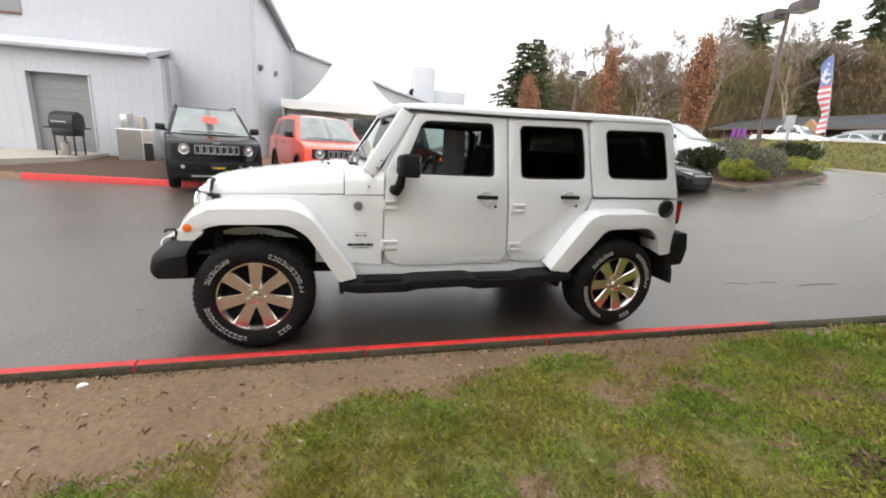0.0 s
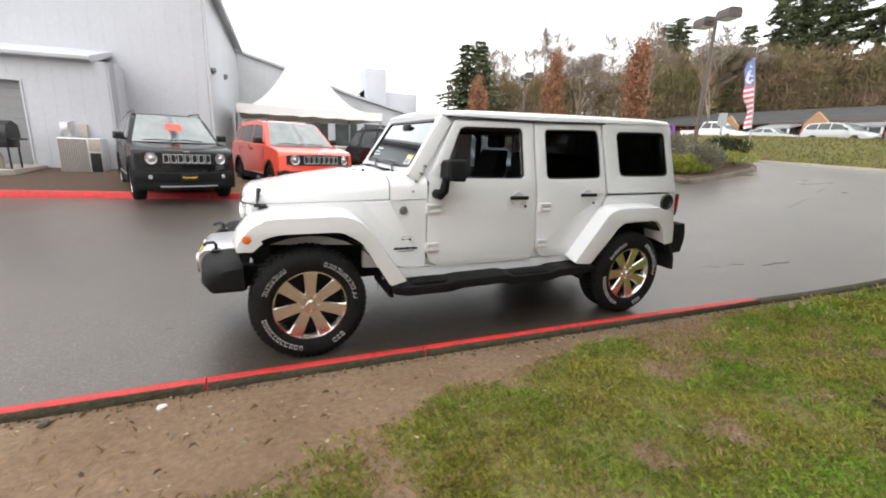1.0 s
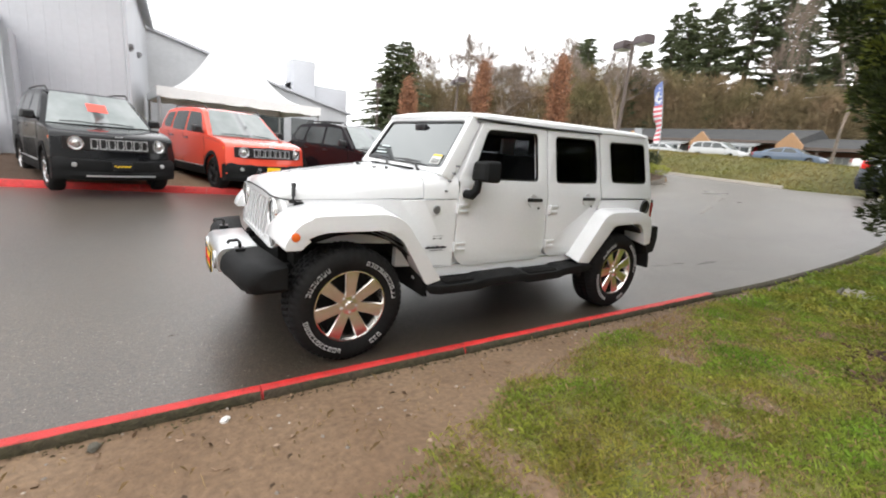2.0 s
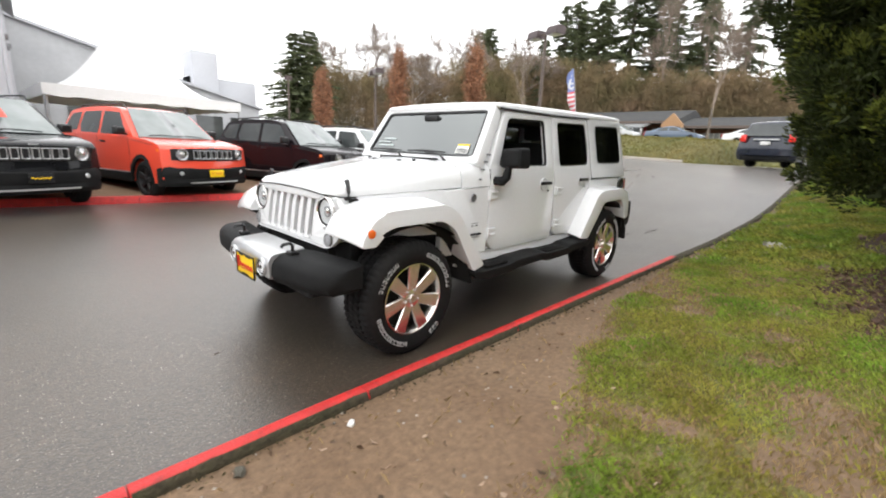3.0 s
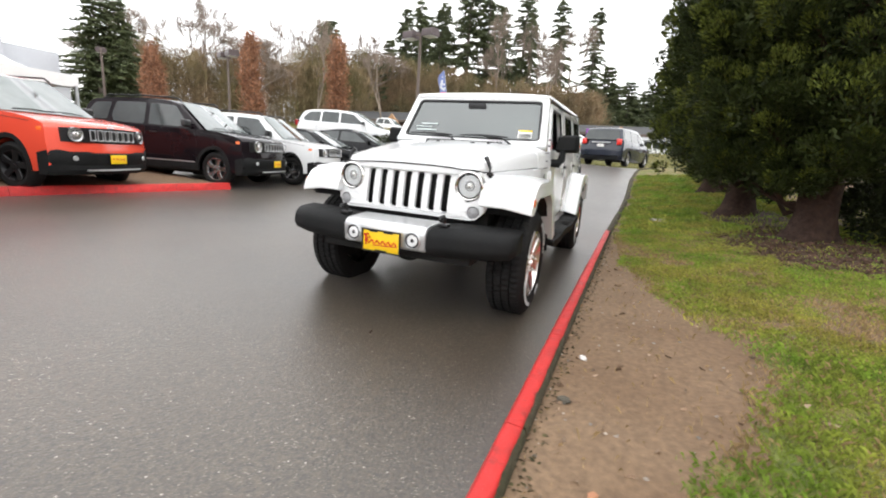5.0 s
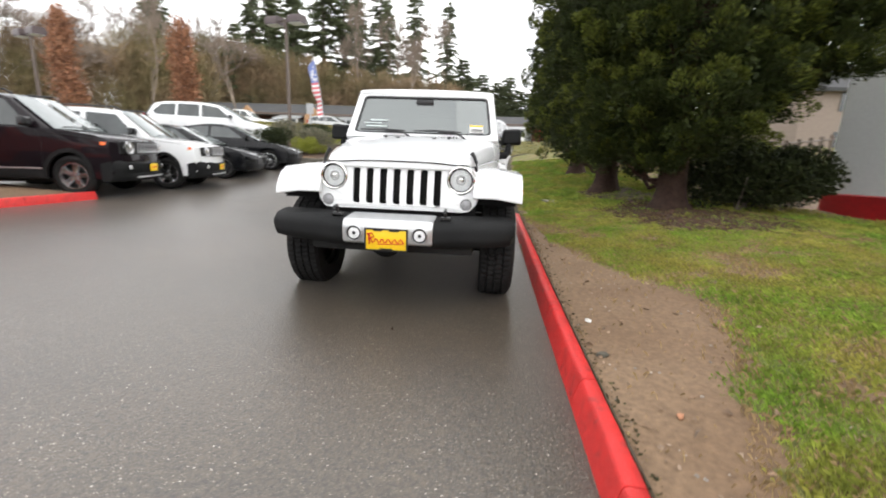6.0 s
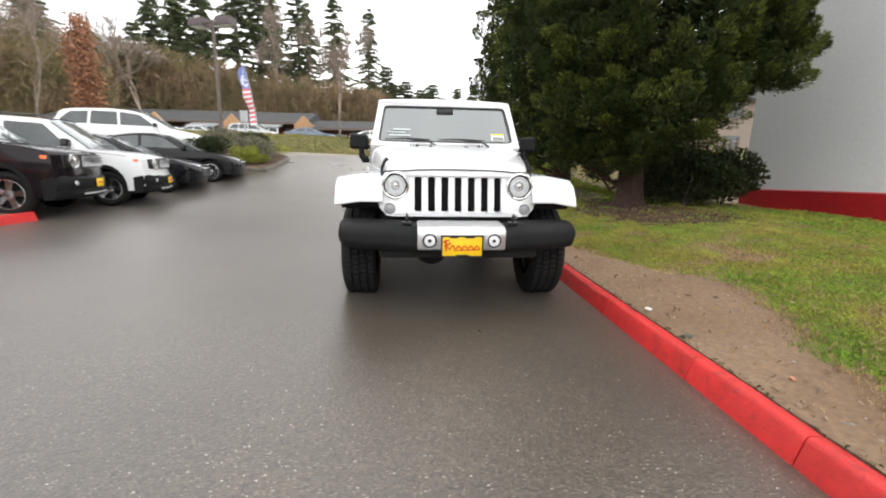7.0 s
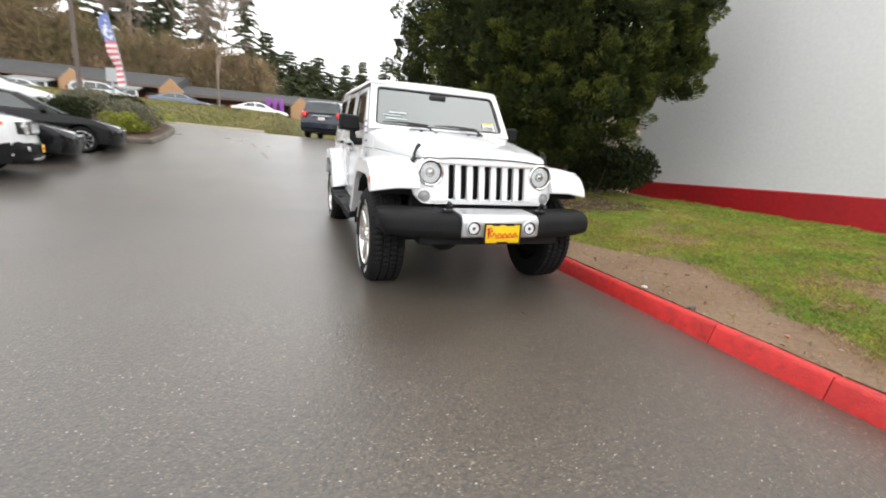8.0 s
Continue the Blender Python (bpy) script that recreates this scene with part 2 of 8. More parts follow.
GREY_DOOR = mat("grey_metal_door", (0.24, 0.24, 0.245), 0.5, vary=0.05, second=(0.2, 0.2, 0.21), second_scale=2)
DARK_BUILDING = mat("grey_painted_cladding", (0.50, 0.51, 0.53), 0.6, vary=0.05, second=(0.33, 0.34, 0.36), second_scale=0.8)
CANVAS = mat("white_tent_canvas", (0.86, 0.86, 0.85), 0.7, vary=0.03, scale=12, second=(0.78, 0.78, 0.77), second_scale=0.7, second_amount=0.7)
POLE = mat("brown_lamp_pole", (0.13, 0.10, 0.085), 0.55, 0.2, vary=0.1)
LAMP_BOX = mat("bronze_lamp_housing", (0.075, 0.055, 0.055), 0.45, 0.3, vary=0.1)
LAMP_LENS = mat("pale_lamp_lens", (0.6, 0.6, 0.58), 0.25, vary=0.1)
ROOF = mat("grey_shingle_roof", (0.070, 0.071, 0.074), 0.95, vary=0.25, scale=8, second=(0.095, 0.094, 0.088), second_scale=0.8, spec=0.1)
BRICK = mat("brown_motel_wall", (0.17, 0.075, 0.05), 0.85, vary=0.25, scale=15, second=(0.10, 0.05, 0.04), second_scale=1)
GABLE_WOOD = mat("orange_timber_gable", (0.40, 0.235, 0.125), 0.8, vary=0.15, scale=10)
WINDOW_PALE = mat("pale_window_band", (0.36, 0.375, 0.38), 0.3, vary=0.1, second=(0.16, 0.17, 0.175), second_scale=1.5)
# Distance haze is put into this colour: needles lightened and greyed all over.
CONIFER = mat("hazy_conifer_needles", (0.085, 0.100, 0.058), 0.6, vary=0.3, scale=1.5, island=0.45, second=(0.105, 0.125, 0.050), second_scale=0.8, second_amount=0.8, spec=0.2)
# Crown shade is put into the near-black sprays; tips mix new growth and light.
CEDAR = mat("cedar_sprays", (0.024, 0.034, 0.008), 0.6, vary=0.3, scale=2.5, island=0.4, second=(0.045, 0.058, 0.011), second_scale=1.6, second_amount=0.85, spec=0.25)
CEDAR_TIP = mat("young_lit_cedar_sprays", (0.122, 0.140, 0.026), 0.6, vary=0.25, scale=3, island=0.35, second=(0.105, 0.125, 0.022), second_scale=1.2, second_amount=0.8, spec=0.2)
BARK = mat("reddish_brown_bark", (0.046, 0.024, 0.017), 0.95, vary=0.4, scale=14, bump=0.9, bump_scale=28, second=(0.075, 0.044, 0.031), second_scale=5)
GREY_BARK = mat("grey_brown_bark", (0.15, 0.12, 0.10), 0.9, vary=0.3, scale=10, second=(0.22, 0.19, 0.16), second_scale=2)
TWIG = mat("bare_twigs", (0.24, 0.19, 0.155), 0.9, vary=0.25, scale=2, island=0.3)
BROWN_LEAF = mat("clinging_brown_leaves", (0.34, 0.165, 0.09), 0.8, vary=0.2, scale=2, island=0.4, second=(0.20, 0.085, 0.045), second_scale=1.2)
OLIVE_TWIG = mat("mossy_twigs", (0.27, 0.185, 0.115), 0.9, vary=0.3, scale=0.8, island=0.35, second=(0.16, 0.145, 0.06), second_scale=0.16, second_amount=0.9)
SHRUB = mat("shrub_leaves", (0.022, 0.030, 0.010), 0.65, vary=0.25, scale=4, island=0.45, second=(0.045, 0.055, 0.016), second_scale=2, spec=0.2)
LIME_SHRUB = mat("lime_shrub_leaves", (0.25, 0.27, 0.03), 0.6, vary=0.2, scale=4, island=0.35)
TAN_SHRUB = mat("grey_heather", (0.16, 0.145, 0.10), 0.75, vary=0.25, scale=4, island=0.4, second=(0.10, 0.11, 0.06), second_scale=2.5)
MULCH = mat("bark_mulch", (0.082, 0.050, 0.032), 0.95, vary=0.5, scale=30, bump=1.0, bump_scale=50)
ROAD_PAINT = mat("worn_road_paint", (0.24, 0.22, 0.19), 0.5, vary=0.5, scale=14, second=(0.06, 0.05, 0.04), second_scale=5, second_amount=0.8)
PURPLE = mat("purple_panel", (0.22, 0.055, 0.30), 0.5, vary=0.08)
FLAG_RED = mat("flag_red", (0.72, 0.16, 0.18), 0.7, vary=0.05)
FLAG_WHITE = mat("flag_white", (0.75, 0.75, 0.77), 0.7, vary=0.04)
FLAG_BLUE = mat("flag_blue", (0.22, 0.28, 0.58), 0.7, vary=0.05)
STEEL = mat("galvanised_steel", (0.45, 0.46, 0.47), 0.4, 0.8, vary=0.08)
LITTER = mat("white_litter", (0.8, 0.78, 0.75), 0.6, vary=0.05)
HOUSE_TAN = mat("tan_house_wall", (0.27, 0.215, 0.18), 0.8, vary=0.08)


# ---- building blocks ----
def part(name, bm, material, parent, label="", sharp=35):
    me = bpy.data.meshes.new(name)
    bm.normal_update()
    bm.to_mesh(me)
    bm.free()
    me.materials.append(material)
    me.shade_smooth()
    me.set_sharp_from_angle(angle=radians(sharp))
    ob = new(name, me)
    ob.parent = parent
    if label:
        ob["label"] = label
    return ob


def raw(name, verts, faces, material, parent=None, label="", kind="", smooth=False):
    me = bpy.data.meshes.new(name)
    me.from_pydata(verts, [], faces)
    me.materials.append(material)
    if smooth:
        me.shade_smooth()
    ob = new(name, me)
    ob.parent = parent
    return tagged(ob, label, kind=kind)


def thing(name, m, label, category, group="", kind=""):
    ob = new(name)
    ob.empty_display_size = 0.2
    ob.matrix_basis = m
    return tagged(ob, label, category, group, kind)


def box(bm, lo, hi, bevel=0.0, seg=2):
    x0, y0, z0 = lo
    x1, y1, z1 = hi
    v = [bm.verts.new(p) for p in ((x0, y0, z0), (x1, y0, z0), (x1, y1, z0), (x0, y1, z0), (x0, y0, z1), (x1, y0, z1), (x1, y1, z1), (x0, y1, z1))]
    f = [bm.faces.new([v[i] for i in q]) for q in ((0, 3, 2, 1), (4, 5, 6, 7), (0, 1, 5, 4), (1, 2, 6, 5), (2, 3, 7, 6), (3, 0, 4, 7))]
    if bevel:
        bmesh.ops.bevel(bm, geom=list({e for q in f for e in q.edges}), offset=bevel, segments=seg, affect="EDGES", profile=0.5)
    return bm


def boxed(lo, hi, bevel=0.0, seg=2):
    return box(bmesh.new(), lo, hi, bevel, seg)


def ring_faces(bm, a, b):
    k = len(a)
    return [bm.faces.new((a[i], a[(i + 1) % k], b[(i + 1) % k], b[i])) for i in range(k)]


def loft(bm, rings, caps=True, closed=True):
    rows = [[bm.verts.new(p) for p in ring] for ring in rings]
    for a, b in zip(rows, rows[1:]):
        if closed:
            ring_faces(bm, a, b)
        else:
            for i in range(len(a) - 1):
                bm.faces.new((a[i], a[i + 1], b[i + 1], b[i]))
    if caps and closed:
        bm.faces.new(list(reversed(rows[0])))
        bm.faces.new(rows[-1])
    bmesh.ops.recalc_face_normals(bm, faces=bm.faces[:])
    return bm


def basis(axis):
    w = Vector(axis).normalized()
    u = w.orthogonal().normalized()
    return u, w.cross(u), w


def cyl(bm, a, b, r0, r1=None, n=12, caps=True):
    a, b = Vector(a), Vector(b)
    u, v, _ = basis(b - a)
    r1 = r0 if r1 is None else r1
    rings = [[p + r * (math.cos(2 * math.pi * i / n) * u + math.sin(2 * math.pi * i / n) * v) for i in range(n)] for p, r in ((a, r0), (b, r1))]
    return loft(bm, rings, caps)


def tube(bm, pts, r, n=8):
    pts = [Vector(p) for p in pts]
    rings = []
    for i, p in enumerate(pts):
        d = (pts[min(i + 1, len(pts) - 1)] - pts[max(i - 1, 0)]).normalized()
        u = d.cross(Vector((0.13, 0.21, 0.97))).normalized()
        v = d.cross(u)
        rr = r[i] if isinstance(r, (list, tuple)) else r
        rings.append([p + rr * (math.cos(2 * math.pi * k / n) * u + math.sin(2 * math.pi * k / n) * v) for k in range(n)])
    return loft(bm, rings)


def lathe(bm, profile, centre=(0, 0, 0), axis=(0, 1, 0), n=40, closed=False):
    """Turns (radius, height along axis) pairs round the axis."""
    u, v, w = basis(axis)
    c = Vector(centre)
    rows = []
    for r, h in profile:
        rows.append([bm.verts.new(c + w * h + max(r, 1e-4) * (math.cos(2 * math.pi * i / n) * u + math.sin(2 * math.pi * i / n) * v)) for i in range(n)])
    for a, b in zip(rows, rows[1:]):
        ring_faces(bm, a, b)
    if closed:
        ring_faces(bm, rows[-1], rows[0])
    bmesh.ops.recalc_face_normals(bm, faces=bm.faces[:])
    return bm


def rounded(pts, r, n=4):
    """A polygon with its corners rounded; r may be one radius or one for each corner."""
    out = []
    k = len(pts)
    for i, p in enumerate(pts):
        rr = r[i] if isinstance(r, (list, tuple)) else r
        p = Vector(p)
        a, b = Vector(pts[i - 1]) - p, Vector(pts[(i + 1) % k]) - p
        rr = min(rr, 0.45 * a.length, 0.45 * b.length)
        if rr < 1e-5:
            out.append(tuple(p))
            continue
        a, b = p + a.normalized() * rr, p + b.normalized() * rr
        for j in range(n + 1):
            t = j / n
            q = (1 - t) ** 2 * a + 2 * t * (1 - t) * p + t * t * b
            out.append(tuple(q))
    return out


def slab(bm, outer, holes, put, thick, cuts=(), bevel=0.0):
    """A plate from a 2D outline with holes. put(a, b, d) gives the 3D place of a point of the outline at depth d;
    cuts: values of b at which the plate is divided so that put may bend it."""
    from mathutils.geometry import tessellate_polygon
    flat = bmesh.new()
    loops = [list(outer)] + [list(h) for h in holes]
    front, verts = [], []
    for lp in loops:
        verts += [flat.verts.new((a, b, 0)) for a, b in lp]
    tris = tessellate_polygon([[Vector((a, b, 0)) for a, b in lp] for lp in loops])
    for t in tris:
        try:
            flat.faces.new([verts[i] for i in t])
        except ValueError:
            pass
    for c in cuts:
        bmesh.ops.bisect_plane(flat, geom=flat.verts[:] + flat.edges[:] + flat.faces[:], plane_co=(0, c, 0), plane_no=(0, 1, 0))
    bmesh.ops.recalc_face_normals(flat, faces=flat.faces[:])
    ends = {}
    for d in (0.0, thick):
        for v in flat.verts:
            ends[(v, d)] = bm.verts.new(put(v.co.x, v.co.y, d))
    made = []
    for f in flat.faces:
        made.append(bm.faces.new([ends[(v, 0.0)] for v in f.verts]))
        made.append(bm.faces.new([ends[(v, thick)] for v in reversed(f.verts)]))
    rims = [e for e in flat.edges if len(e.link_faces) == 1]
    for e in rims:
        a, b = e.verts
        made.append(bm.faces.new((ends[(a, 0.0)], ends[(b, 0.0)], ends[(b, thick)], ends[(a, thick)])))
    if bevel:
        edges = [bm.edges.get((ends[(e.verts[0], 0.0)], ends[(e.verts[1], 0.0)])) for e in rims]
        bmesh.ops.bevel(bm, geom=[e for e in edges if e], offset=bevel, segments=2, affect="EDGES", profile=0.5)
    bmesh.ops.recalc_face_normals(bm, faces=bm.faces[:])
    flat.free()
    return bm


def prism(bm, outline, stations, put, bevel=0.0, seg=3):
    """Outline (a, b) carried through the stations; put(a, b, s) gives the place. Caps are tessellated; cap edges may be rounded."""
    from mathutils.geometry import tessellate_polygon
    rows = [[bm.verts.new(put(a, b, s)) for a, b in outline] for s in stations]
    for p, q in zip(rows, rows[1:]):
        ring_faces(bm, p, q)
    tris = tessellate_polygon([[Vector((a, b, 0)) for a, b in outline]])
    for row in (rows[0], rows[-1]):
        for t in tris:
            bm.faces.new([row[i] for i in t])
    bmesh.ops.recalc_face_normals(bm, faces=bm.faces[:])
    if bevel:
        k = len(outline)
        edges = [bm.edges.get((row[i], row[(i + 1) % k])) for row in (rows[0], rows[-1]) for i in range(k)]
        bmesh.ops.bevel(bm, geom=[e for e in edges if e], offset=bevel, segments=seg, affect="EDGES", profile=0.5, clamp_overlap=True)
    return bm


def smoothstep(a, b, x):
    t = min(1.0, max(0.0, (x - a) / (b - a)))
    return t * t * (3 - 2 * t)

# ---- the lie of the land ----
def rise(x):
    """The lot is level round the parked car and climbs behind it."""
    if x < 5:
        return 0.0
    if x < 11:
        return 0.13 * (x - 5) ** 2 / 12
    return 0.39 + 0.142 * (min(x, 16.5) - 11)


def road_z(x, y):
    return rise(x) + 0.028 * min(max(y, 0.0), 12.0)


NEAR_KERB = [(-40, -0.16), (-6, -0.185), (0, -0.228), (4.35, -0.285), (7.0, -0.36), (10.0, -0.50), (14.0, -0.56), (15.6, -0.75), (16.5, -1.4), (16.9, -3.0), (17.0, -14)]


def near_kerb_y(x):
    for (x0, y0), (x1, y1) in zip(NEAR_KERB, NEAR_KERB[1:]):
        if x0 <= x <= x1:
            return y0 + (y1 - y0) * (x - x0) / (x1 - x0)
    return -14.0


def far_kerb_y(x):
    return 7.16 - 0.12 * x


def lawn_z(x, y):
    k = near_kerb_y(x)
    d = max(0.0, k - 0.16 - y)
    mound = 0.105 * min(d, 2.6) - 0.035 * max(0.0, min(d, 7.0) - 2.9)
    rough = 0.022 * noise.noise(Vector((x * 1.7, y * 1.7, 0))) + 0.012 * noise.noise(Vector((x * 5, y * 5, 3)))
    return rise(x) + 0.086 + mound + rough * min(1.0, d * 3)


def on_lawn(x, y):
    return y < near_kerb_y(x) - 0.14 and x < 16.98


def on_strip(x, y):
    return x < 3.02 and y > far_kerb_y(x) + 0.13


def island_edge(x):
    """The front edge of the planted island."""
    return 6.35 - 0.25 * math.sin((x - 11.0) / 5.0 * math.pi) if x < 15 else 6.35 + 1.2 * (x - 15) ** 2


def on_island(x, y):
    return 11.9 < x < 16.4 and island_edge(x) + 0.1 < y < 8.9


def bank_x(y):
    return 16.9 + 0.04 * abs(y - 4) + 6.5 * smoothstep(-4.6, -4.0, y) * (1 - smoothstep(1.2, 3.2, y))


def ground_z(x, y):
    base = road_z(x, y) - 0.07
    if y < near_kerb_y(x) - 0.045 and x < 16.98:
        return lawn_z(x, y)
    if on_strip(x, y):
        d = y - far_kerb_y(x)
        return road_z(x, y) + 0.10 + 0.035 * min(d, 4.0) + 0.01 * noise.noise(Vector((x * 3, y * 3, 1)))
    if on_island(x, y):
        return road_z(x, y) + 0.12 + 0.05 * min(2.0, y - island_edge(x)) + 0.03 * noise.noise(Vector((x * 2, y * 2, 4)))
    b = bank_x(y)
    if x > b:
        up = smoothstep(0, 4.2, x - b)
        return road_z(x, y) - 0.03 + 1.08 * up + 0.22 * smoothstep(6.0, 16.0, x - b) + 0.05 * noise.noise(Vector((x, y, 0)))
    return base


def spaced(fine, far, step, grow=1.35):
    lo, hi = fine
    n = int(round((hi - lo) / step))
    mid = [lo + (hi - lo) * i / n for i in range(n + 1)]
    out, s, v = [], step, hi
    while v < far:
        s *= grow
        v += s
        out.append(v)
    low, s, v = [], step, lo
    while v > -far:
        s *= grow
        v -= s
        low.append(v)
    return low[::-1] + mid + out


gx = spaced((-7, 22), 900, 0.16)
gy = spaced((-8, 10), 900, 0.10)
verts = [(x, y, ground_z(x, y)) for y in gy for x in gx]
w = len(gx)
faces = [(j * w + i, j * w + i + 1, (j + 1) * w + i + 1, (j + 1) * w + i) for j in range(len(gy) - 1) for i in range(w - 1)]
ground = raw("ground", verts, faces, SOIL, smooth=True)
ground.data.materials.append(VERGE)
ground.data.materials.append(MULCH)
for p in ground.data.polygons:
    x, y, _ = p.center
    p.material_index = 1 if x > 16 or y > 14 or y < -9 or x < -8 else 0
    if on_island(x, y) or ((x - 3.5) / 1.7) ** 2 + ((y + 3.1) / 1.25) ** 2 < 1 + 0.5 * noise.noise(Vector((x * 2, y * 2, 0))) or \
            ((x - 7.0) / 1.5) ** 2 + ((y + 2.9) / 0.8) ** 2 < 1:
        p.material_index = 2
    if on_strip(x, y) and x < 0.2 and y > far_kerb_y(x) + 0.2:
        p.material_index = 2 if x < -2.4 else 0
tagged(ground, "damp soil ground under patchy lawn, bank and lot", "ground", kind="structure")

rx = spaced((-8, 16), 60, 0.5)
rx = [x for x in rx if -70 < x < 17.3] + [17.3, 19, 21, 23, 24.5]
ry = [y for y in spaced((-3, 12), 45, 0.5) if -14 < y < 45]
verts = [(x, y, road_z(x, y)) for y in ry for x in rx]
w = len(rx)
faces = [(j * w + i, j * w + i + 1, (j + 1) * w + i + 1, (j + 1) * w + i) for j in range(len(ry) - 1) for i in range(w - 1) if rx[i] < 17.2 or -4.5 <= ry[j] < 2.9]
road = raw("road", verts, faces, ASPHALT, smooth=True)
tagged(road, "wet dark grey asphalt of a car dealer's lot", "road", kind="structure")


# ---- kerbs ----
def kerb_block(parent, a, b, zfun, width, height, material, n=4, side=-1):
    """One cast length of kerb from a to b; its face is on the line a-b and it lies to its side."""
    a, b = Vector(a), Vector(b)
    d = (b - a).normalized()
    nrm = Vector((-d.y, d.x)) * -side * -1
    rings = []
    for i in range(n + 1):
        p = a + (b - a) * (0.003 / (b - a).length + (1 - 0.006 / (b - a).length) * i / n)
        z = zfun(p.x, p.y)
        jit = 0.006 * noise.noise(Vector((p.x * 3, p.y * 3, 7)))
        prof = [(-0.01, -0.12), (0.0, 0.0), (0.034 + jit, height - 0.026), (0.042 + jit, height - 0.007), (0.054 + jit, height + jit), (width - 0.022, height + jit - 0.004), (width, height - 0.03), (width, -0.12)]
        rings.append([(p.x + nrm.x * o, p.y + nrm.y * o, z + hh) for o, hh in prof])
    if material is KERB_RED and side == -1 and zfun is road_z and parent.name == "kerb":
        back = []
        for i in range(13):
            p = a + (b - a) * (0.008 / (b - a).length + (1 - 0.016 / (b - a).length) * i / 12)
            z = zfun(p.x, p.y)
            j = 0.010 * noise.noise(Vector((p.x * 9, p.y * 9, 3)))
            back.append([(p.x + nrm.x * o, p.y + nrm.y * o, z + hh) for o, hh in ((width - 0.016 + j, height - 0.02), (width - 0.014 + j, height + 0.001), (width - 0.004, height - 0.006), (width + 0.006, height - 0.03 + j), (width + 0.010, -0.1), (width - 0.02, -0.1))])
        part("bare_back", loft(bmesh.new(), back), MOSSY, parent, "dark mossy unpainted back edge", sharp=60)
    return part("kerb_block", loft(bmesh.new(), rings), material, parent, sharp=50)


kerb_red = thing("kerb", pose(0, 0, 0), "red-painted concrete kerb with worn joints beside the lawn", "kerb", kind="structure")
joints = [-9.5, -8.2, -7.0, -5.8, -4.5, -3.2, -2.35, -1.67, -0.63, 0.72, 2.08, 3.25, 4.35]
for x0, x1 in zip(joints, joints[1:]):
    kerb_block(kerb_red, (x0, near_kerb_y(x0)), (x1, near_kerb_y(x1)), road_z, 0.132, 0.132, KERB_RED)
kerb_grey = thing("kerb", pose(0, 0, 0), "bare dark mossy concrete kerb curving round the lawn", "kerb", kind="structure")
line = [(x, near_kerb_y(x)) for x in (4.36, 5.6, 6.8, 8.0, 9.3, 10.6, 12.0, 13.4, 14.6, 15.6, 16.1, 16.5, 16.75, 16.9)]
for a, b in zip(line, line[1:]):
    kerb_block(kerb_grey, a, b, lambda x, y: rise(x), 0.15, 0.118, MOSSY)
far_kerb = thing("kerb", pose(0, 0, 0), "red-painted concrete kerb in front of parked cars", "kerb", kind="structure")
fx = [3.05, 2.0, 0.9, -0.2, -1.3, -2.4, -3.5, -4.6, -5.5]
for x0, x1 in zip(fx, fx[1:]):
    kerb_block(far_kerb, (x0, far_kerb_y(x0)), (x1, far_kerb_y(x1)), road_z, 0.14, 0.13, KERB_RED)
island_kerb = thing("kerb", pose(0, 0, 0), "grey concrete kerb round a planted island", "kerb", kind="structure")
ix = [11.8, 12.3, 12.9, 13.7, 14.6, 15.2, 15.7, 16.1]
for x0, x1 in zip(ix, ix[1:]):
    kerb_block(island_kerb, (x1, island_edge(x1)), (x0, island_edge(x0)), road_z, 0.15, 0.14, CONCRETE)
kerb_block(island_kerb, (11.8, island_edge(11.8)), (11.75, 8.9), road_z, 0.15, 0.14, CONCRETE)

bank_kerb = thing("kerb", pose(0, 0, 0), "pale concrete kerb along the foot of the bank", "kerb", kind="structure")
by = [3.3, 4.6, 5.9, 7.2, 8.5, 9.8, 11.1, 12.4, 13.7]
for y0, y1 in zip(by, by[1:]):
    kerb_block(bank_kerb, (bank_x(y0) + 0.02, y0), (bank_x(y1) + 0.02, y1), road_z, 0.14, 0.11, PALE_CONCRETE)

# ---- wheels ----
def bar_arc(bm, r0, r1, a0, a1, y, depth, n=3):
    """A short raised bar that follows the wheel's round, in the plane of the tyre's wall."""
    ring = []
    for d in (y, y + depth):
        pts = [(r1 * math.cos(a0 + (a1 - a0) * i / n), d, r1 * math.sin(a0 + (a1 - a0) * i / n)) for i in range(n + 1)]
        pts += [(r0 * math.cos(a1 - (a1 - a0) * i / n), d, r0 * math.sin(a1 - (a1 - a0) * i / n)) for i in range(n + 1)]
        ring.append(pts)
    return loft(bm, ring)


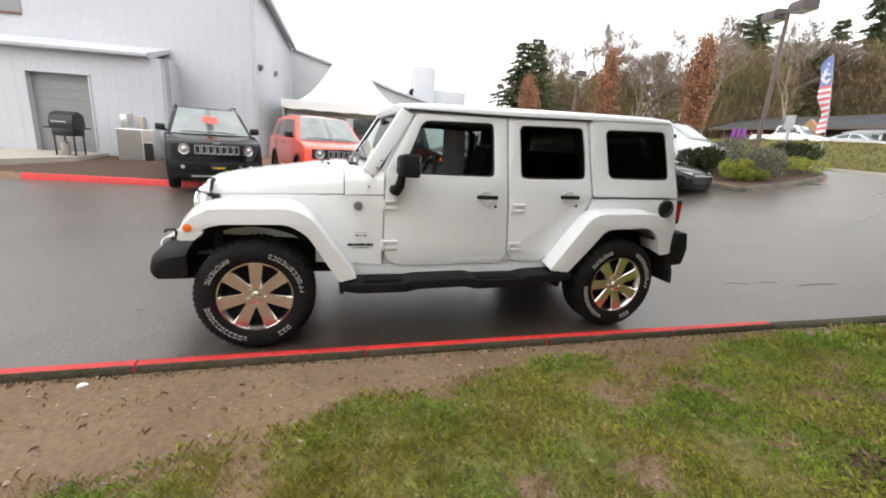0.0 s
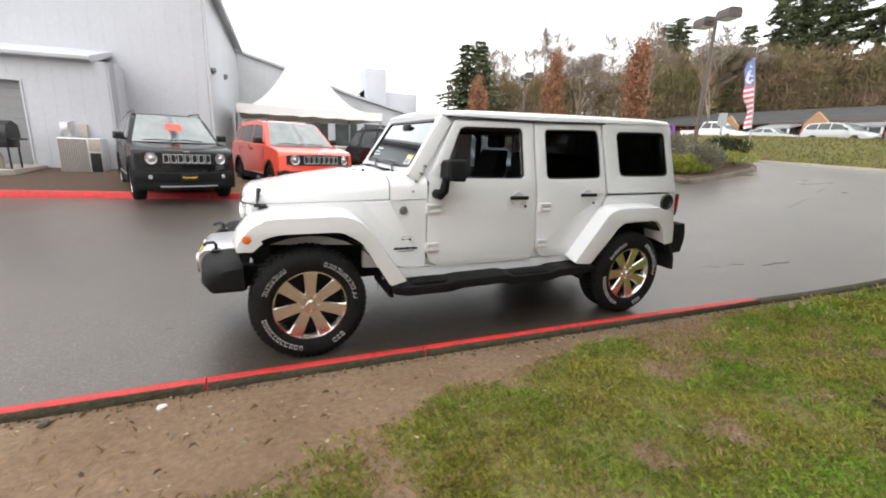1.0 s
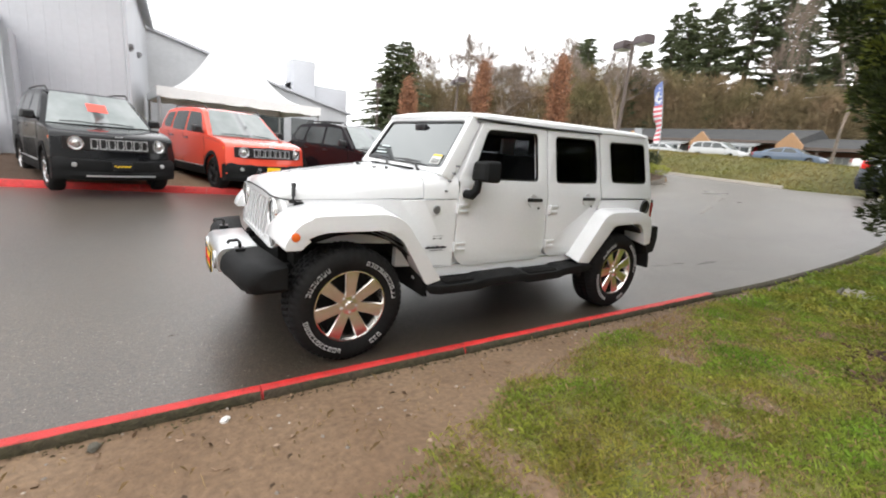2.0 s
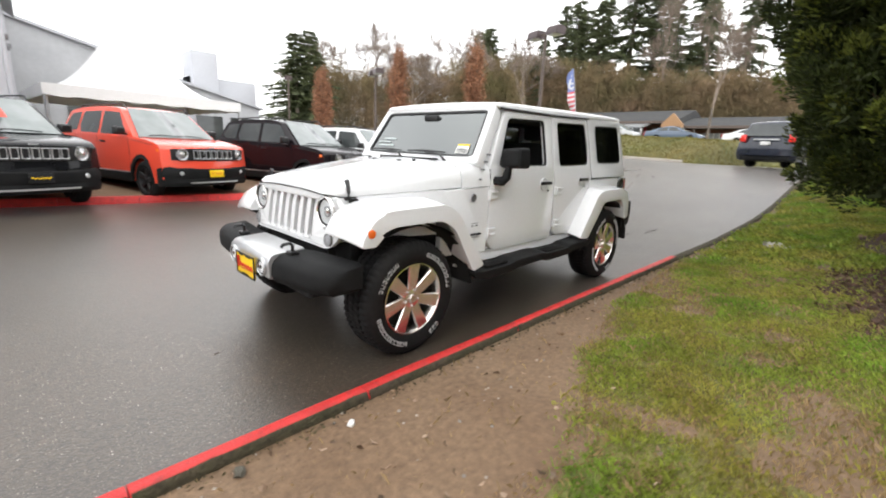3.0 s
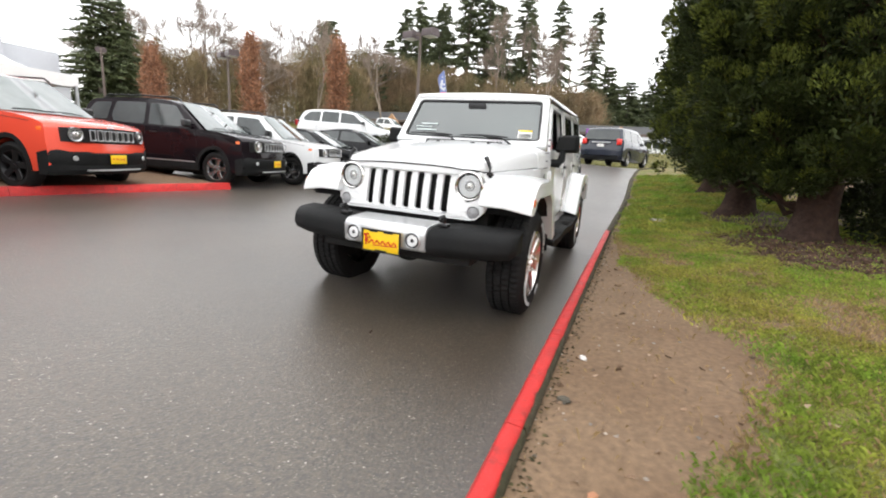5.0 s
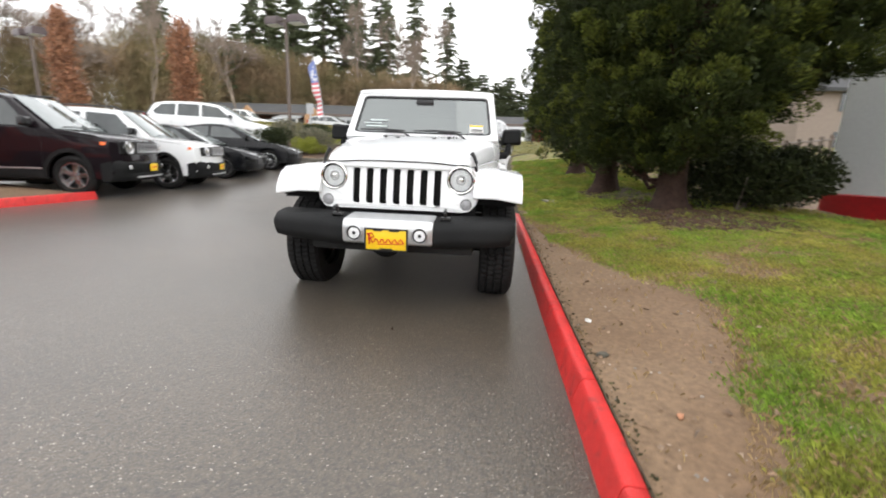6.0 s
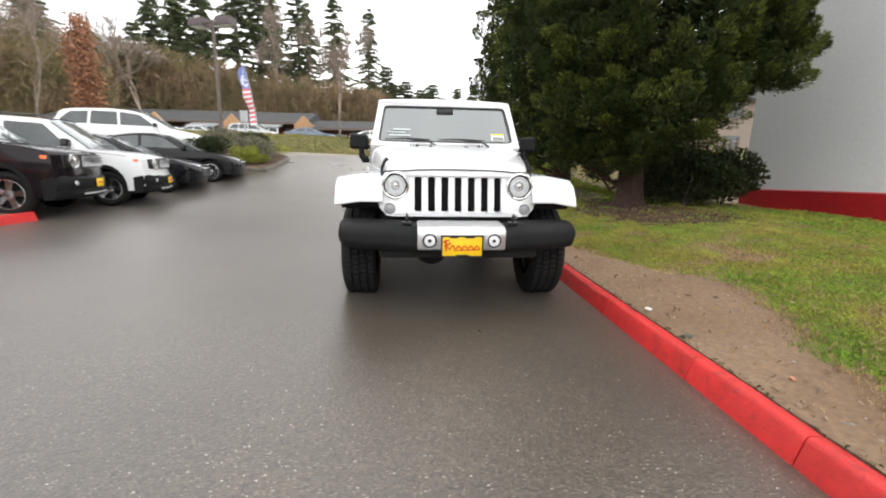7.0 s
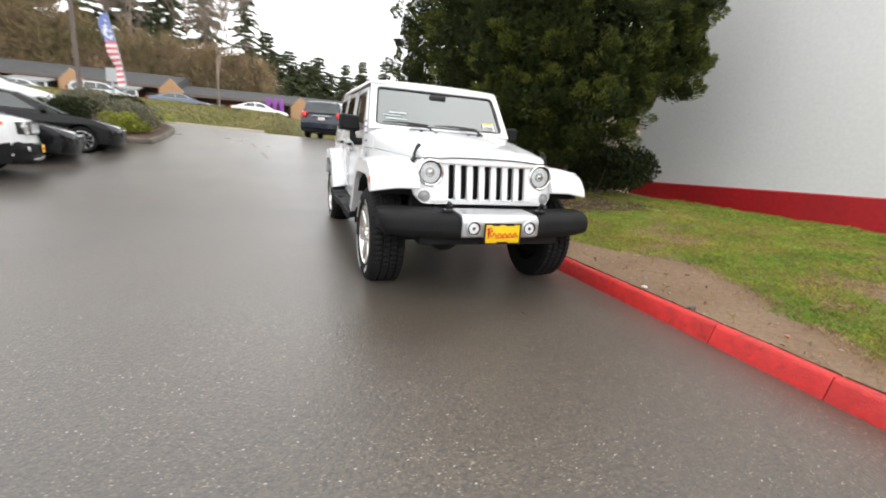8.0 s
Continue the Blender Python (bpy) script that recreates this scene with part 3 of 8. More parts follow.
def wheel(parent, x, side, track, z, radius, width, rim_r, spokes, rim_mat, spoke_w=0.07, letters=False, knobs=False, turn=0.2):
    """side: -1 for the car's left. The wheel is built round its own hub, facing -y, and turned for the other side."""
    hub = new("wheel")
    hub.empty_display_size = 0.1
    hub.parent = parent
    hub.matrix_basis = pose(x, side * track, z, 0, 0, 0 if side < 0 else 180) @ pose(0, 0, 0, 0, math.degrees(turn), 0)
    w = width
    tyre = bmesh.new()
    prof = [(rim_r - 0.005, 0.02), (rim_r + 0.012, -0.004), (rim_r + 0.03, -0.012), (0.5 * (rim_r + radius), -0.022), (radius - 0.045, -0.012),
            (radius - 0.018, 0.012), (radius - 0.004, 0.035), (radius, 0.07), (radius, w - 0.07), (radius - 0.004, w - 0.035), (radius - 0.03, w - 0.004), (rim_r, w - 0.01), (rim_r - 0.01, w - 0.03)]
    if knobs:
        prof = prof[:5] + [(radius - 0.02, 0.004), (radius - 0.003, 0.022), (radius, 0.060), (radius - 0.014, 0.064), (radius - 0.014, 0.074), (radius, 0.078), (radius, 0.120), (radius - 0.012, 0.124), (radius - 0.012, 0.132),
                           (radius, 0.136), (radius, 0.178), (radius - 0.014, 0.182), (radius - 0.014, 0.192), (radius, 0.196), (radius - 0.003, w - 0.022)] + prof[-3:]
    lathe(tyre, prof, axis=(0, 1, 0), n=168 if knobs else 48)
    if knobs:
        # cut the tread into blocks: every third slice of the ring is sunk
        for v in tyre.verts:
            r = math.hypot(v.co.x, v.co.z)
            if r > radius - 0.022:
                k = int(round(math.atan2(v.co.z, v.co.x) / (2 * math.pi) * 168))
                lane = 1 if 0.076 < v.co.y < 0.122 or v.co.y > 0.19 else 0
                if (k + lane) % 3 == 0:
                    f = (r - 0.009) / r
                    v.co.x *= f
                    v.co.z *= f
    tyre_ob = part("tyre", tyre, RUBBER, hub, "all-terrain tyre with raised white markings" if letters else "")
    if letters:
        r0, r1 = rim_r + 0.052, rim_r + 0.082
        rnd = random.Random(5)
        for start, count in ((0.35, 11), (2.35, 7), (3.6, 11), (5.45, 3)):
            bm = bmesh.new()
            a = start
            for _ in range(count):
                da = 0.055 + 0.03 * rnd.random()
                bar_arc(bm, r0 + 0.006 * rnd.random(), r1 - 0.006 * rnd.random(), a, a + 0.013, -0.026, 0.012)
                bar_arc(bm, r0, r0 + 0.006, a, a + da, -0.026, 0.012)
                if rnd.random() < 0.7:
                    bar_arc(bm, r1 - 0.006, r1, a, a + da, -0.026, 0.012)
                if rnd.random() < 0.6:
                    bar_arc(bm, r0, r1, a + da - 0.012, a + da, -0.026, 0.012)
                a += da + 0.035
            part("lettering", bm, LETTER, tyre_ob, "white unreadable tyre lettering bars")
    rim = bmesh.new()
    lathe(rim, [(rim_r - 0.012, w * 0.8), (rim_r - 0.012, 0.06), (rim_r - 0.004, 0.012), (rim_r + 0.003, 0.0), (rim_r + 0.003, -0.008), (rim_r - 0.005, -0.009), (rim_r - 0.010, 0.004), (rim_r - 0.022, 0.020), (rim_r - 0.026, 0.06), (rim_r - 0.045, w * 0.75)], axis=(0, 1, 0), n=56)
    rim_ob = part("rim", rim, rim_mat, hub)
    back = bmesh.new()
    lathe(back, [(0.0, 0.10), (rim_r - 0.03, 0.12)], axis=(0, 1, 0), n=32)
    part("brake_disc", back, DARK, hub)
    bm = bmesh.new()
    lathe(bm, [(0.0, -0.004), (0.028, -0.004), (0.032, 0.004), (0.034, 0.012), (0.075, 0.016), (0.085, 0.03), (0.088, 0.09)], axis=(0, 1, 0), n=28)
    for i in range(5):
        a = 2 * math.pi * i / 5
        cyl(bm, (0.057 * math.cos(a), 0.0, 0.057 * math.sin(a)), (0.057 * math.cos(a), 0.03, 0.057 * math.sin(a)), 0.010, 0.011, 8)
    part("hub_cap", bm, rim_mat, rim_ob)
    for i in range(spokes):
        a = 2 * math.pi * i / spokes
        hw = spoke_w / 2
        rings = []
        for r, half, y, dep in ((0.05, hw * 0.74, 0.016, 0.030), (0.10, hw * 0.80, 0.010, 0.034), (rim_r - 0.035, hw * 0.98, 0.000, 0.032), (rim_r - 0.008, hw * 1.02, -0.002, 0.026), (rim_r - 0.002, hw * 1.02, 0.008, 0.014)):
            q = [(r, y + dep, -half * 0.8), (r, y + 0.009, -half), (r, y, -half * 0.86), (r, y, half * 0.86), (r, y + 0.009, half), (r, y + dep, half * 0.8)]
            rings.append([(math.cos(a) * px - math.sin(a) * pz, py, math.sin(a) * px + math.cos(a) * pz) for px, py, pz in q])
        part("spoke", loft(bmesh.new(), rings), rim_mat, rim_ob, sharp=22)
    return hub


# ---- the white off-road car ----
def side_u(z):
    """Half width of the body at a height: upright below the belt, leaning in above it."""
    return 0.79 if z < 1.17 else 0.79 - (z - 1.17) * 0.155


def build_offroader():
    car = thing("offroad_car", pose(0, 0.915, 0), "white four-door boxy off-road car parked along the red kerb", "car")

    def sided(s):
        return lambda a, b, d: (a, s * (side_u(b) - d), b)

    # doors and sides
    door_1 = rounded([(0.975, 0.585), (0.895, 0.66), (0.892, 1.275), (1.125, 1.722), (1.842, 1.738), (1.862, 1.28), (1.908, 0.68), (1.86, 0.585)], [0.06, 0.08, 0.02, 0.03, 0.02, 0.01, 0.05, 0.05])
    win_1 = rounded([(1.015, 1.285), (1.175, 1.672), (1.735, 1.69), (1.757, 1.285)], [0.02, 0.05, 0.045, 0.045])
    door_2 = rounded([(1.99, 0.60), (1.925, 0.66), (1.876, 1.28), (1.856, 1.738), (2.565, 1.762), (2.648, 1.15), (2.60, 1.055), (2.31, 0.655), (2.24, 0.60)], [0.06, 0.05, 0.01, 0.02, 0.03, 0.02, 0.03, 0.03, 0.04])
    win_2 = rounded([(1.985, 1.285), (1.955, 1.692), (2.525, 1.712), (2.575, 1.30)], 0.045)
    for s in (-1, 1):
        put = sided(s)
        d = part("door", slab(bmesh.new(), door_1, [win_1], put, 0.05, (1.17,), 0.006), WHITE, car)
        grown = rounded([(1.005, 1.275), (1.168, 1.682), (1.745, 1.70), (1.767, 1.275)], 0.05)
        part("window_seal", slab(bmesh.new(), grown, [rounded([(1.03, 1.295), (1.182, 1.66), (1.725, 1.678), (1.747, 1.295)], 0.045)], lambda a, b, dd: (a, s * (side_u(b) - 0.008 - dd), b), 0.02, (1.17,)), TRIM, d)
        if s > 0:
            part("window", slab(bmesh.new(), win_1, [], lambda a, b, dd: (a, s * (side_u(b) - 0.018 - dd), b), 0.004), SIDE_GLASS, d, "clear side window").visible_shadow = False
        d2 = part("door", slab(bmesh.new(), door_2, [win_2], put, 0.05, (1.17,), 0.006), WHITE, car)
        part("window", slab(bmesh.new(), win_2, [], lambda a, b, dd: (a, s * (side_u(b) - 0.014 - dd), b), 0.004), PRIVACY, d2, "dark privacy glass window")
        part("window_seal", slab(bmesh.new(), rounded([(1.975, 1.275), (1.945, 1.702), (2.535, 1.722), (2.585, 1.29)], 0.05), [rounded([(1.995, 1.295), (1.966, 1.682), (2.516, 1.702), (2.566, 1.31)], 0.04)], lambda a, b, dd: (a, s * (side_u(b) - 0.006 - dd), b), 0.02), TRIM, d2)
        # handles, hinges and locks
        for owner, hx, hz in ((d, 1.69, 1.13), (d2, 2.42, 1.15)):
            bm = bmesh.new()
            box(bm, (hx - 0.088, s * 0.806 - 0.006, hz - 0.016), (hx + 0.088, s * 0.806 + 0.032 * s + 0.006, hz + 0.016), 0.009)
            part("handle", bm, TRIM, owner, "black pull handle")
            bm = bmesh.new()
            lathe(bm, [(0.0, 0.0), (0.045, 0.002), (0.056, 0.008), (0.058, 0.0)], (hx, s * 0.789, hz - 0.01), (0, s, 0), 24)
            part("handle_recess", bm, WHITE, owner)
            bm = bmesh.new()
            cyl(bm, (hx + 0.085, s * 0.788, hz - 0.075), (hx + 0.085, s * 0.795, hz - 0.075), 0.011, n=12)
            part("lock", bm, TRIM, owner)
        for owner, hx, hz in ((d, 0.91, 1.05), (d, 0.91, 0.745), (d2, 1.945, 1.045), (d2, 1.945, 0.725)):
            bm = bmesh.new()
            box(bm, (hx - 0.035, s * 0.783 - 0.0, hz - 0.04), (hx - 0.012, s * 0.783 + s * 0.03, hz + 0.04), 0.006)
            box(bm, (hx - 0.02, s * 0.783, hz + 0.012), (hx + 0.085, s * 0.783 + s * 0.02, hz + 0.036), 0.006)
            box(bm, (hx - 0.02, s * 0.783, hz - 0.036), (hx + 0.085, s * 0.783 + s * 0.02, hz - 0.012), 0.006)
            part("hinge", bm, WHITE, owner)
        # mirror
        mir = bmesh.new()
        shell = rounded([(0.80, 1.265), (0.815, 1.425), (1.0, 1.435), (1.012, 1.275)], 0.03)
        loft(mir, [[(x, s * (0.905 + (u - 0.905) * k), 1.35 + (z - 1.35) * k) for u, z in shell] for x, k in ((0.965, 0.72), (0.985, 0.93), (1.03, 1.0), (1.095, 1.0), (1.10, 0.96))])
        m_ob = part("mirror", mir, PLASTIC, car, "black textured door mirror")
        bm = bmesh.new()
        tube(bm, [(0.955, s * 0.775, 1.165), (0.965, s * 0.85, 1.165), (0.985, s * 0.875, 1.20), (1.0, s * 0.88, 1.29)], [0.035, 0.04, 0.036, 0.028], 10)
        part("mirror_arm", bm, PLASTIC, m_ob)
        bm = bmesh.new()
        box(bm, (1.101, s * 0.905 - 0.085, 1.285), (1.106, s * 0.905 + 0.085, 1.42), 0.002)
        part("mirror_glass", bm, CHROME, m_ob)
        # tub behind the doors and the hard top's quarter
        tub = rounded([(2.668, 1.135), (3.545, 1.155), (3.60, 0.72), (3.40, 0.72), (3.36, 1.0), (2.70, 1.03), (2.62, 1.04)], 0.015)
        part("rear_quarter", slab(bmesh.new(), tub, [], put, 0.05, (), 0.006), WHITE, car)
        rocker = rounded([(0.55, 0.50), (0.55, 0.585), (2.42, 0.60), (2.42, 0.51)], 0.01)
        part("rocker_panel", slab(bmesh.new(), rocker, [], lambda a, b, dd: (a, s * (0.778 - dd), b), 0.04, (), 0.01), WHITE, car)
        cowl_side = rounded([(0.40, 0.60), (0.885, 0.588), (0.886, 1.122), (0.60, 1.108), (0.40, 1.096)], 0.01)
        part("cowl_side", slab(bmesh.new(), cowl_side, [], lambda a, b, dd: (a, s * (0.788 - 0.16 * max(0, 0.72 - a) - dd), b), 0.05, (), 0.006), WHITE, car)
        # engine side
        rings = []
        for x, u in ((-0.40, 0.56), (-0.2, 0.60), (0.1, 0.665), (0.42, 0.74)):
            zs = 1.062 + 0.052 * (x + 0.4)
            rings.append([(x, s * u, 0.78), (x, s * u, zs), (x, s * (u - 0.03), zs), (x, s * (u - 0.03), 0.78)])
        part("engine_side", loft(bmesh.new(), rings), WHITE, car)
        # flares
        fl = rounded([(-0.475, 0.845), (-0.455, 0.91), (-0.375, 1.01), (-0.25, 1.052), (0.25, 1.062), (0.375, 1.0), (0.69, 0.565), (0.565, 0.535), (0.35, 0.875), (0.225, 0.953), (-0.19, 0.950), (-0.285, 0.925), (-0.375, 0.845)], [0.02, 0.05, 0.05, 0.08, 0.08, 0.08, 0.02, 0.02, 0.05, 0.06, 0.06, 0.04, 0.01])
        part("front_flare", prism(bmesh.new(), fl, (0.58, 0.75, 0.94), lambda a, b, st: (a + (0.03 if st > 0.9 and a < -0.3 else 0), s * st, b - 0.03 * max(0, st - 0.75) / 0.19), 0.022), WHITE, car)
        rf = rounded([(2.245, 0.585), (2.575, 1.02), (2.68, 1.058), (3.18, 1.066), (3.34, 1.02), (3.405, 0.90), (3.425, 0.72), (3.315, 0.70), (3.27, 0.86), (3.17, 0.945), (2.74, 0.93), (2.63, 0.80), (2.42, 0.565)], [0.02, 0.08, 0.08, 0.1, 0.1, 0.06, 0.02, 0.02, 0.06, 0.08, 0.06, 0.05, 0.02])
        part("rear_flare", prism(bmesh.new(), rf, (0.70, 0.80, 0.94), lambda a, b, st: (a, s * st, b - 0.025 * max(0, st - 0.8) / 0.14), 0.022), WHITE, car)
        # liners: dark inner arches
        for cx, name in ((0.0, "front_liner"), (2.946, "rear_liner")):
            bm = bmesh.new()
            rings = []
            for u in (0.42, 0.90):
                out = [(cx + 0.60 * math.cos(a), s * u, 0.40 + 0.52 * math.sin(a)) for a in [math.pi * k / 14 for k in range(15)]]
                inn = [(cx + 0.57 * math.cos(a), s * u, 0.40 + 0.50 * math.sin(a)) for a in [math.pi * (14 - k) / 14 for k in range(15)]]
                rings.append(out + inn)
            loft(bm, rings)
            box(bm, (cx - 0.6, s * 0.42 - 0.01, 0.30), (cx + 0.6, s * 0.42 + 0.01, 0.92))
            bmesh.ops.delete(bm, geom=[v for v in bm.verts if (cx < 1 and v.co.x < -0.43)], context="VERTS")
            part(name, bm, DARK, car)
        # side marker, badge and writing bars
        bm = bmesh.new()
        lathe(bm, [(0.0, 0.009), (0.018, 0.008), (0.027, 0.004), (0.029, -0.01)], (-0.378, s * 0.938, 0.897), (-0.12, s, 0), 20)
        part("marker_lamp", bm, AMBER, car, "round amber side marker")
        bm = bmesh.new()
        lathe(bm, [(0.0, 0.006), (0.028, 0.006), (0.033, 0.0)], (0.70, s * 0.786, 1.04), (0, s, 0), 24)
        part("badge", bm, GREY_INK, car, "round grey metal badge")
        bm = bmesh.new()
        for x0, x1, z0, z1 in ((0.625, 0.815, 0.738, 0.752), (0.635, 0.66, 0.738, 0.758), (0.68, 0.70, 0.738, 0.757), (0.72, 0.745, 0.738, 0.758), (0.77, 0.79, 0.738, 0.757), (0.665, 0.785, 0.722, 0.727), (0.68, 0.775, 0.835, 0.838), (0.685, 0.705, 0.812, 0.822), (0.745, 0.765, 0.812, 0.822), (0.69, 0.76, 0.815, 0.818)):
            box(bm, (x0, s * 0.787 - 0.002, z0), (x1, s * 0.787 + s * 0.004 + 0.002, z1))
        part("badge_bars", bm, BLACK_INK, car, "dark unreadable badge lettering bars")
        # bolts along the cowl
        for bx, bz in ((0.80, 1.255), (0.835, 1.315), (0.865, 1.37), (0.775, 1.18)):
            part("bolt", cyl(bmesh.new(), (bx, s * 0.755, bz), (bx, s * 0.79, bz), 0.008, n=8), GREY_INK, car)
        # tail lamp
        tl = boxed((3.545, s * 0.70 - 0.075, 0.93), (3.625, s * 0.70 + 0.075, 1.15), 0.012)
        t_ob = part("tail_lamp_housing", tl, TRIM, car)
        part("lens", boxed((3.60, s * 0.70 - 0.06, 0.95), (3.64, s * 0.70 + 0.06, 1.13), 0.01), RED_LENS, t_ob, "dark red tail lamp lens")
        part("lens", boxed((3.565, s * 0.777 - 0.006, 0.96), (3.615, s * 0.777 + 0.006, 1.12), 0.004), RED_LENS, t_ob)
        # step board
        st = rounded([(0.56, 0.515), (0.58, 0.455), (0.70, 0.432), (1.05, 0.432), (1.14, 0.452), (1.52, 0.462), (1.60, 0.44), (2.0, 0.445), (2.08, 0.468), (2.40, 0.48), (2.47, 0.53), (2.42, 0.548), (2.05, 0.535), (1.98, 0.512), (1.62, 0.508), (1.54, 0.528), (1.12, 0.52), (1.02, 0.50), (0.72, 0.498)], 0.03, 3)
        step = part("step_board", prism(bmesh.new(), st, (0.74, 0.86, 0.955), lambda a, b, q: (a, s * q, b - 0.012 * (q > 0.9)), 0.018), PLASTIC, car, "black moulded side step")
        for x0, x1 in ((0.74, 1.02), (1.62, 1.98)):
            bm = bmesh.new()
            for k in range(5):
                box(bm, (x0, s * (0.845 + 0.02 * k) - 0.006, 0.50), (x1, s * (0.845 + 0.02 * k) + 0.006, 0.516), 0.003)
            part("tread_pad", bm, RUBBER, step)
        for x0 in (0.9, 2.2):
            part("step_bracket", boxed((x0, s * 0.62 - 0.15, 0.42), (x0 + 0.06, s * 0.62 + 0.15, 0.47), 0.006), DARK, step)
    # fuel filler on the left quarter
    bm = bmesh.new()
    lathe(bm, [(0.0, 0.006), (0.055, 0.006), (0.06, 0.016), (0.074, 0.018), (0.08, 0.010), (0.082, 0.0)], (3.432, -0.788, 1.072), (0, -1, 0), 32)
    part("fuel_door", bm, TRIM, car, "round black fuel filler door")

    # bonnet
    rings = []
    for x, wd, zs, zt in ((-0.415, 0.46, 1.065, 1.085), (-0.40, 0.515, 1.062, 1.118), (-0.36, 0.545, 1.066, 1.143), (-0.25, 0.578, 1.072, 1.168), (0.0, 0.63, 1.085, 1.212), (0.3, 0.685, 1.10, 1.258), (0.60, 0.735, 1.118, 1.295)):
        half = [(1.0, zs + 0.004), (0.998, zs + 0.35 * (zt - zs)), (0.965, zs + 0.72 * (zt - zs)), (0.88, zt - 0.018), (0.70, zt - 0.004), (0.52, zt), (0.46, zt + 0.012), (0.0, zt + 0.018)]
        pts = [(x, wd * f, z) for f, z in half] + [(x, -wd * f, z) for f, z in reversed(half[:-1])]
        rings.append(pts + [(x, -wd * 0.95, zs - 0.02), (x, wd * 0.95, zs - 0.02)])
    bonnet = part("bonnet", loft(bmesh.new(), rings), WHITE, car, "white clamshell bonnet with rubber latches", 50)
    rings = []
    for x, wd, zs, zt in ((0.607, 0.739, 1.113, 1.296), (0.70, 0.757, 1.118, 1.306), (0.80, 0.776, 1.122, 1.313), (0.886, 0.786, 1.126, 1.318)):
        half = [(1.0, zs), (0.998, zs + 0.45 * (zt - zs)), (0.965, zs + 0.78 * (zt - zs)), (0.88, zt - 0.012), (0.5, zt), (0.0, zt + 0.012)]
        rings.append([(x, wd * f, z) for f, z in half] + [(x, -wd * f, z) for f, z in reversed(half[:-1])] + [(x, -wd * 0.9, zs - 0.03), (x, wd * 0.9, zs - 0.03)])
    cowl = part("cowl", loft(bmesh.new(), rings), WHITE, car, "", 50)
    bm = bmesh.new()
    for k in range(26):
        u = -0.36 + 0.72 * k / 25
        box(bm, (0.66, u - 0.006, 1.308), (0.71, u + 0.006, 1.3215 - 0.0))
    part("cowl_vent", bm, TRIM, cowl)
    for s in (-1, 1):
        bm = bmesh.new()
        box(bm, (-0.33, s * 0.585 - 0.012, 1.05), (-0.285, s * 0.585 + 0.012, 1.075), 0.006)
        tube(bm, [(-0.307, s * 0.590, 1.06), (-0.303, s * 0.588, 1.10), (-0.297, s * 0.570, 1.145), (-0.29, s * 0.548, 1.172)], [0.013, 0.012, 0.014, 0.018], 8)
        part("bonnet_latch", bm, TRIM, bonnet, "black rubber bonnet latch")
        bm = bmesh.new()
        cyl(bm, (0.50, s * 0.30, 1.28), (0.50, s * 0.30, 1.312), 0.016, 0.013, 12)
        part("rubber_stop", bm, TRIM, bonnet)
        bm = bmesh.new()
        box(bm, (0.44, s * 0.17 - 0.02, 1.29), (0.47, s * 0.17 + 0.02, 1.30), 0.003)
        part("washer_jet", bm, TRIM, bonnet)

    # grille
    def front(a, b, d):
        return (-0.445 + 0.06 * (b - 0.74) / 0.39 + 0.16 * max(0.0, abs(a) - 0.42) ** 2 * 6 + d, a, b)
    outer = rounded([(-0.54, 0.735), (-0.615, 0.80), (-0.625, 0.98), (-0.56, 1.075), (-0.40, 1.107), (0.0, 1.122), (0.40, 1.107), (0.56, 1.075), (0.625, 0.98), (0.615, 0.80), (0.54, 0.735)], [0.05, 0.08, 0.08, 0.06, 0.05, 0.02, 0.05, 0.06, 0.08, 0.08, 0.05])
    slots = [rounded([(c - 0.027, 0.775), (c - 0.027, 1.035), (c + 0.027, 1.035), (c + 0.027, 0.775)], 0.018) for c in [-0.309 + 0.103 * k for k in range(7)]]
    rounds = [[(s * 0.483 + 0.103 * math.cos(2 * math.pi * k / 32), 0.97 + 0.103 * math.sin(2 * math.pi * k / 32)) for k in range(32)] for s in (-1, 1)]
    small = [[(s * 0.527 + 0.043 * math.cos(2 * math.pi * k / 20), 0.79 + 0.043 * math.sin(2 * math.pi * k / 20)) for k in range(20)] for s in (-1, 1)]
    grille = part("grille", slab(bmesh.new(), outer, slots + rounds + small, front, 0.028, (0.80, 0.9, 1.0), 0.008), WHITE, car, "white grille with seven upright slots")
    half = [(-0.4175, 0.0, 1.094), (-0.4175, 0.20, 1.093), (-0.4175, 0.33, 1.088), (-0.4175, 0.43, 1.080), (-0.404, 0.513, 1.080), (-0.362, 0.548, 1.070), (-0.25, 0.592, 1.067)]
    bm = bmesh.new()
    tube(bm, [(x, -u, z) for x, u, z in reversed(half[1:])] + half, 0.0048, 6)
    part("bonnet_seam", bm, DARK, grille, "dark gap under the bonnet's lip")
    part("grille_mesh", boxed((-0.355, -0.36, 0.75), (-0.345, 0.36, 1.06)), DARK, grille)
    bm = bmesh.new()
    for k in range(23):
        z = 0.775 + 0.26 * k / 22
        box(bm, (-0.370, -0.34, z), (-0.364, 0.34, z + 0.003))
    part("grille_insert", bm, DARK, grille)
    part("radiator_shroud", boxed((-0.30, -0.60, 0.62), (-0.24, 0.60, 1.06)), DARK, car)
    bm = bmesh.new()
    for k in range(4):
        box(bm, (-0.402, -0.05 + 0.028 * k, 1.082), (-0.394, -0.05 + 0.028 * k + 0.018, 1.098))
    part("badge_bars", bm, SATIN, grille, "small silver badge bars")
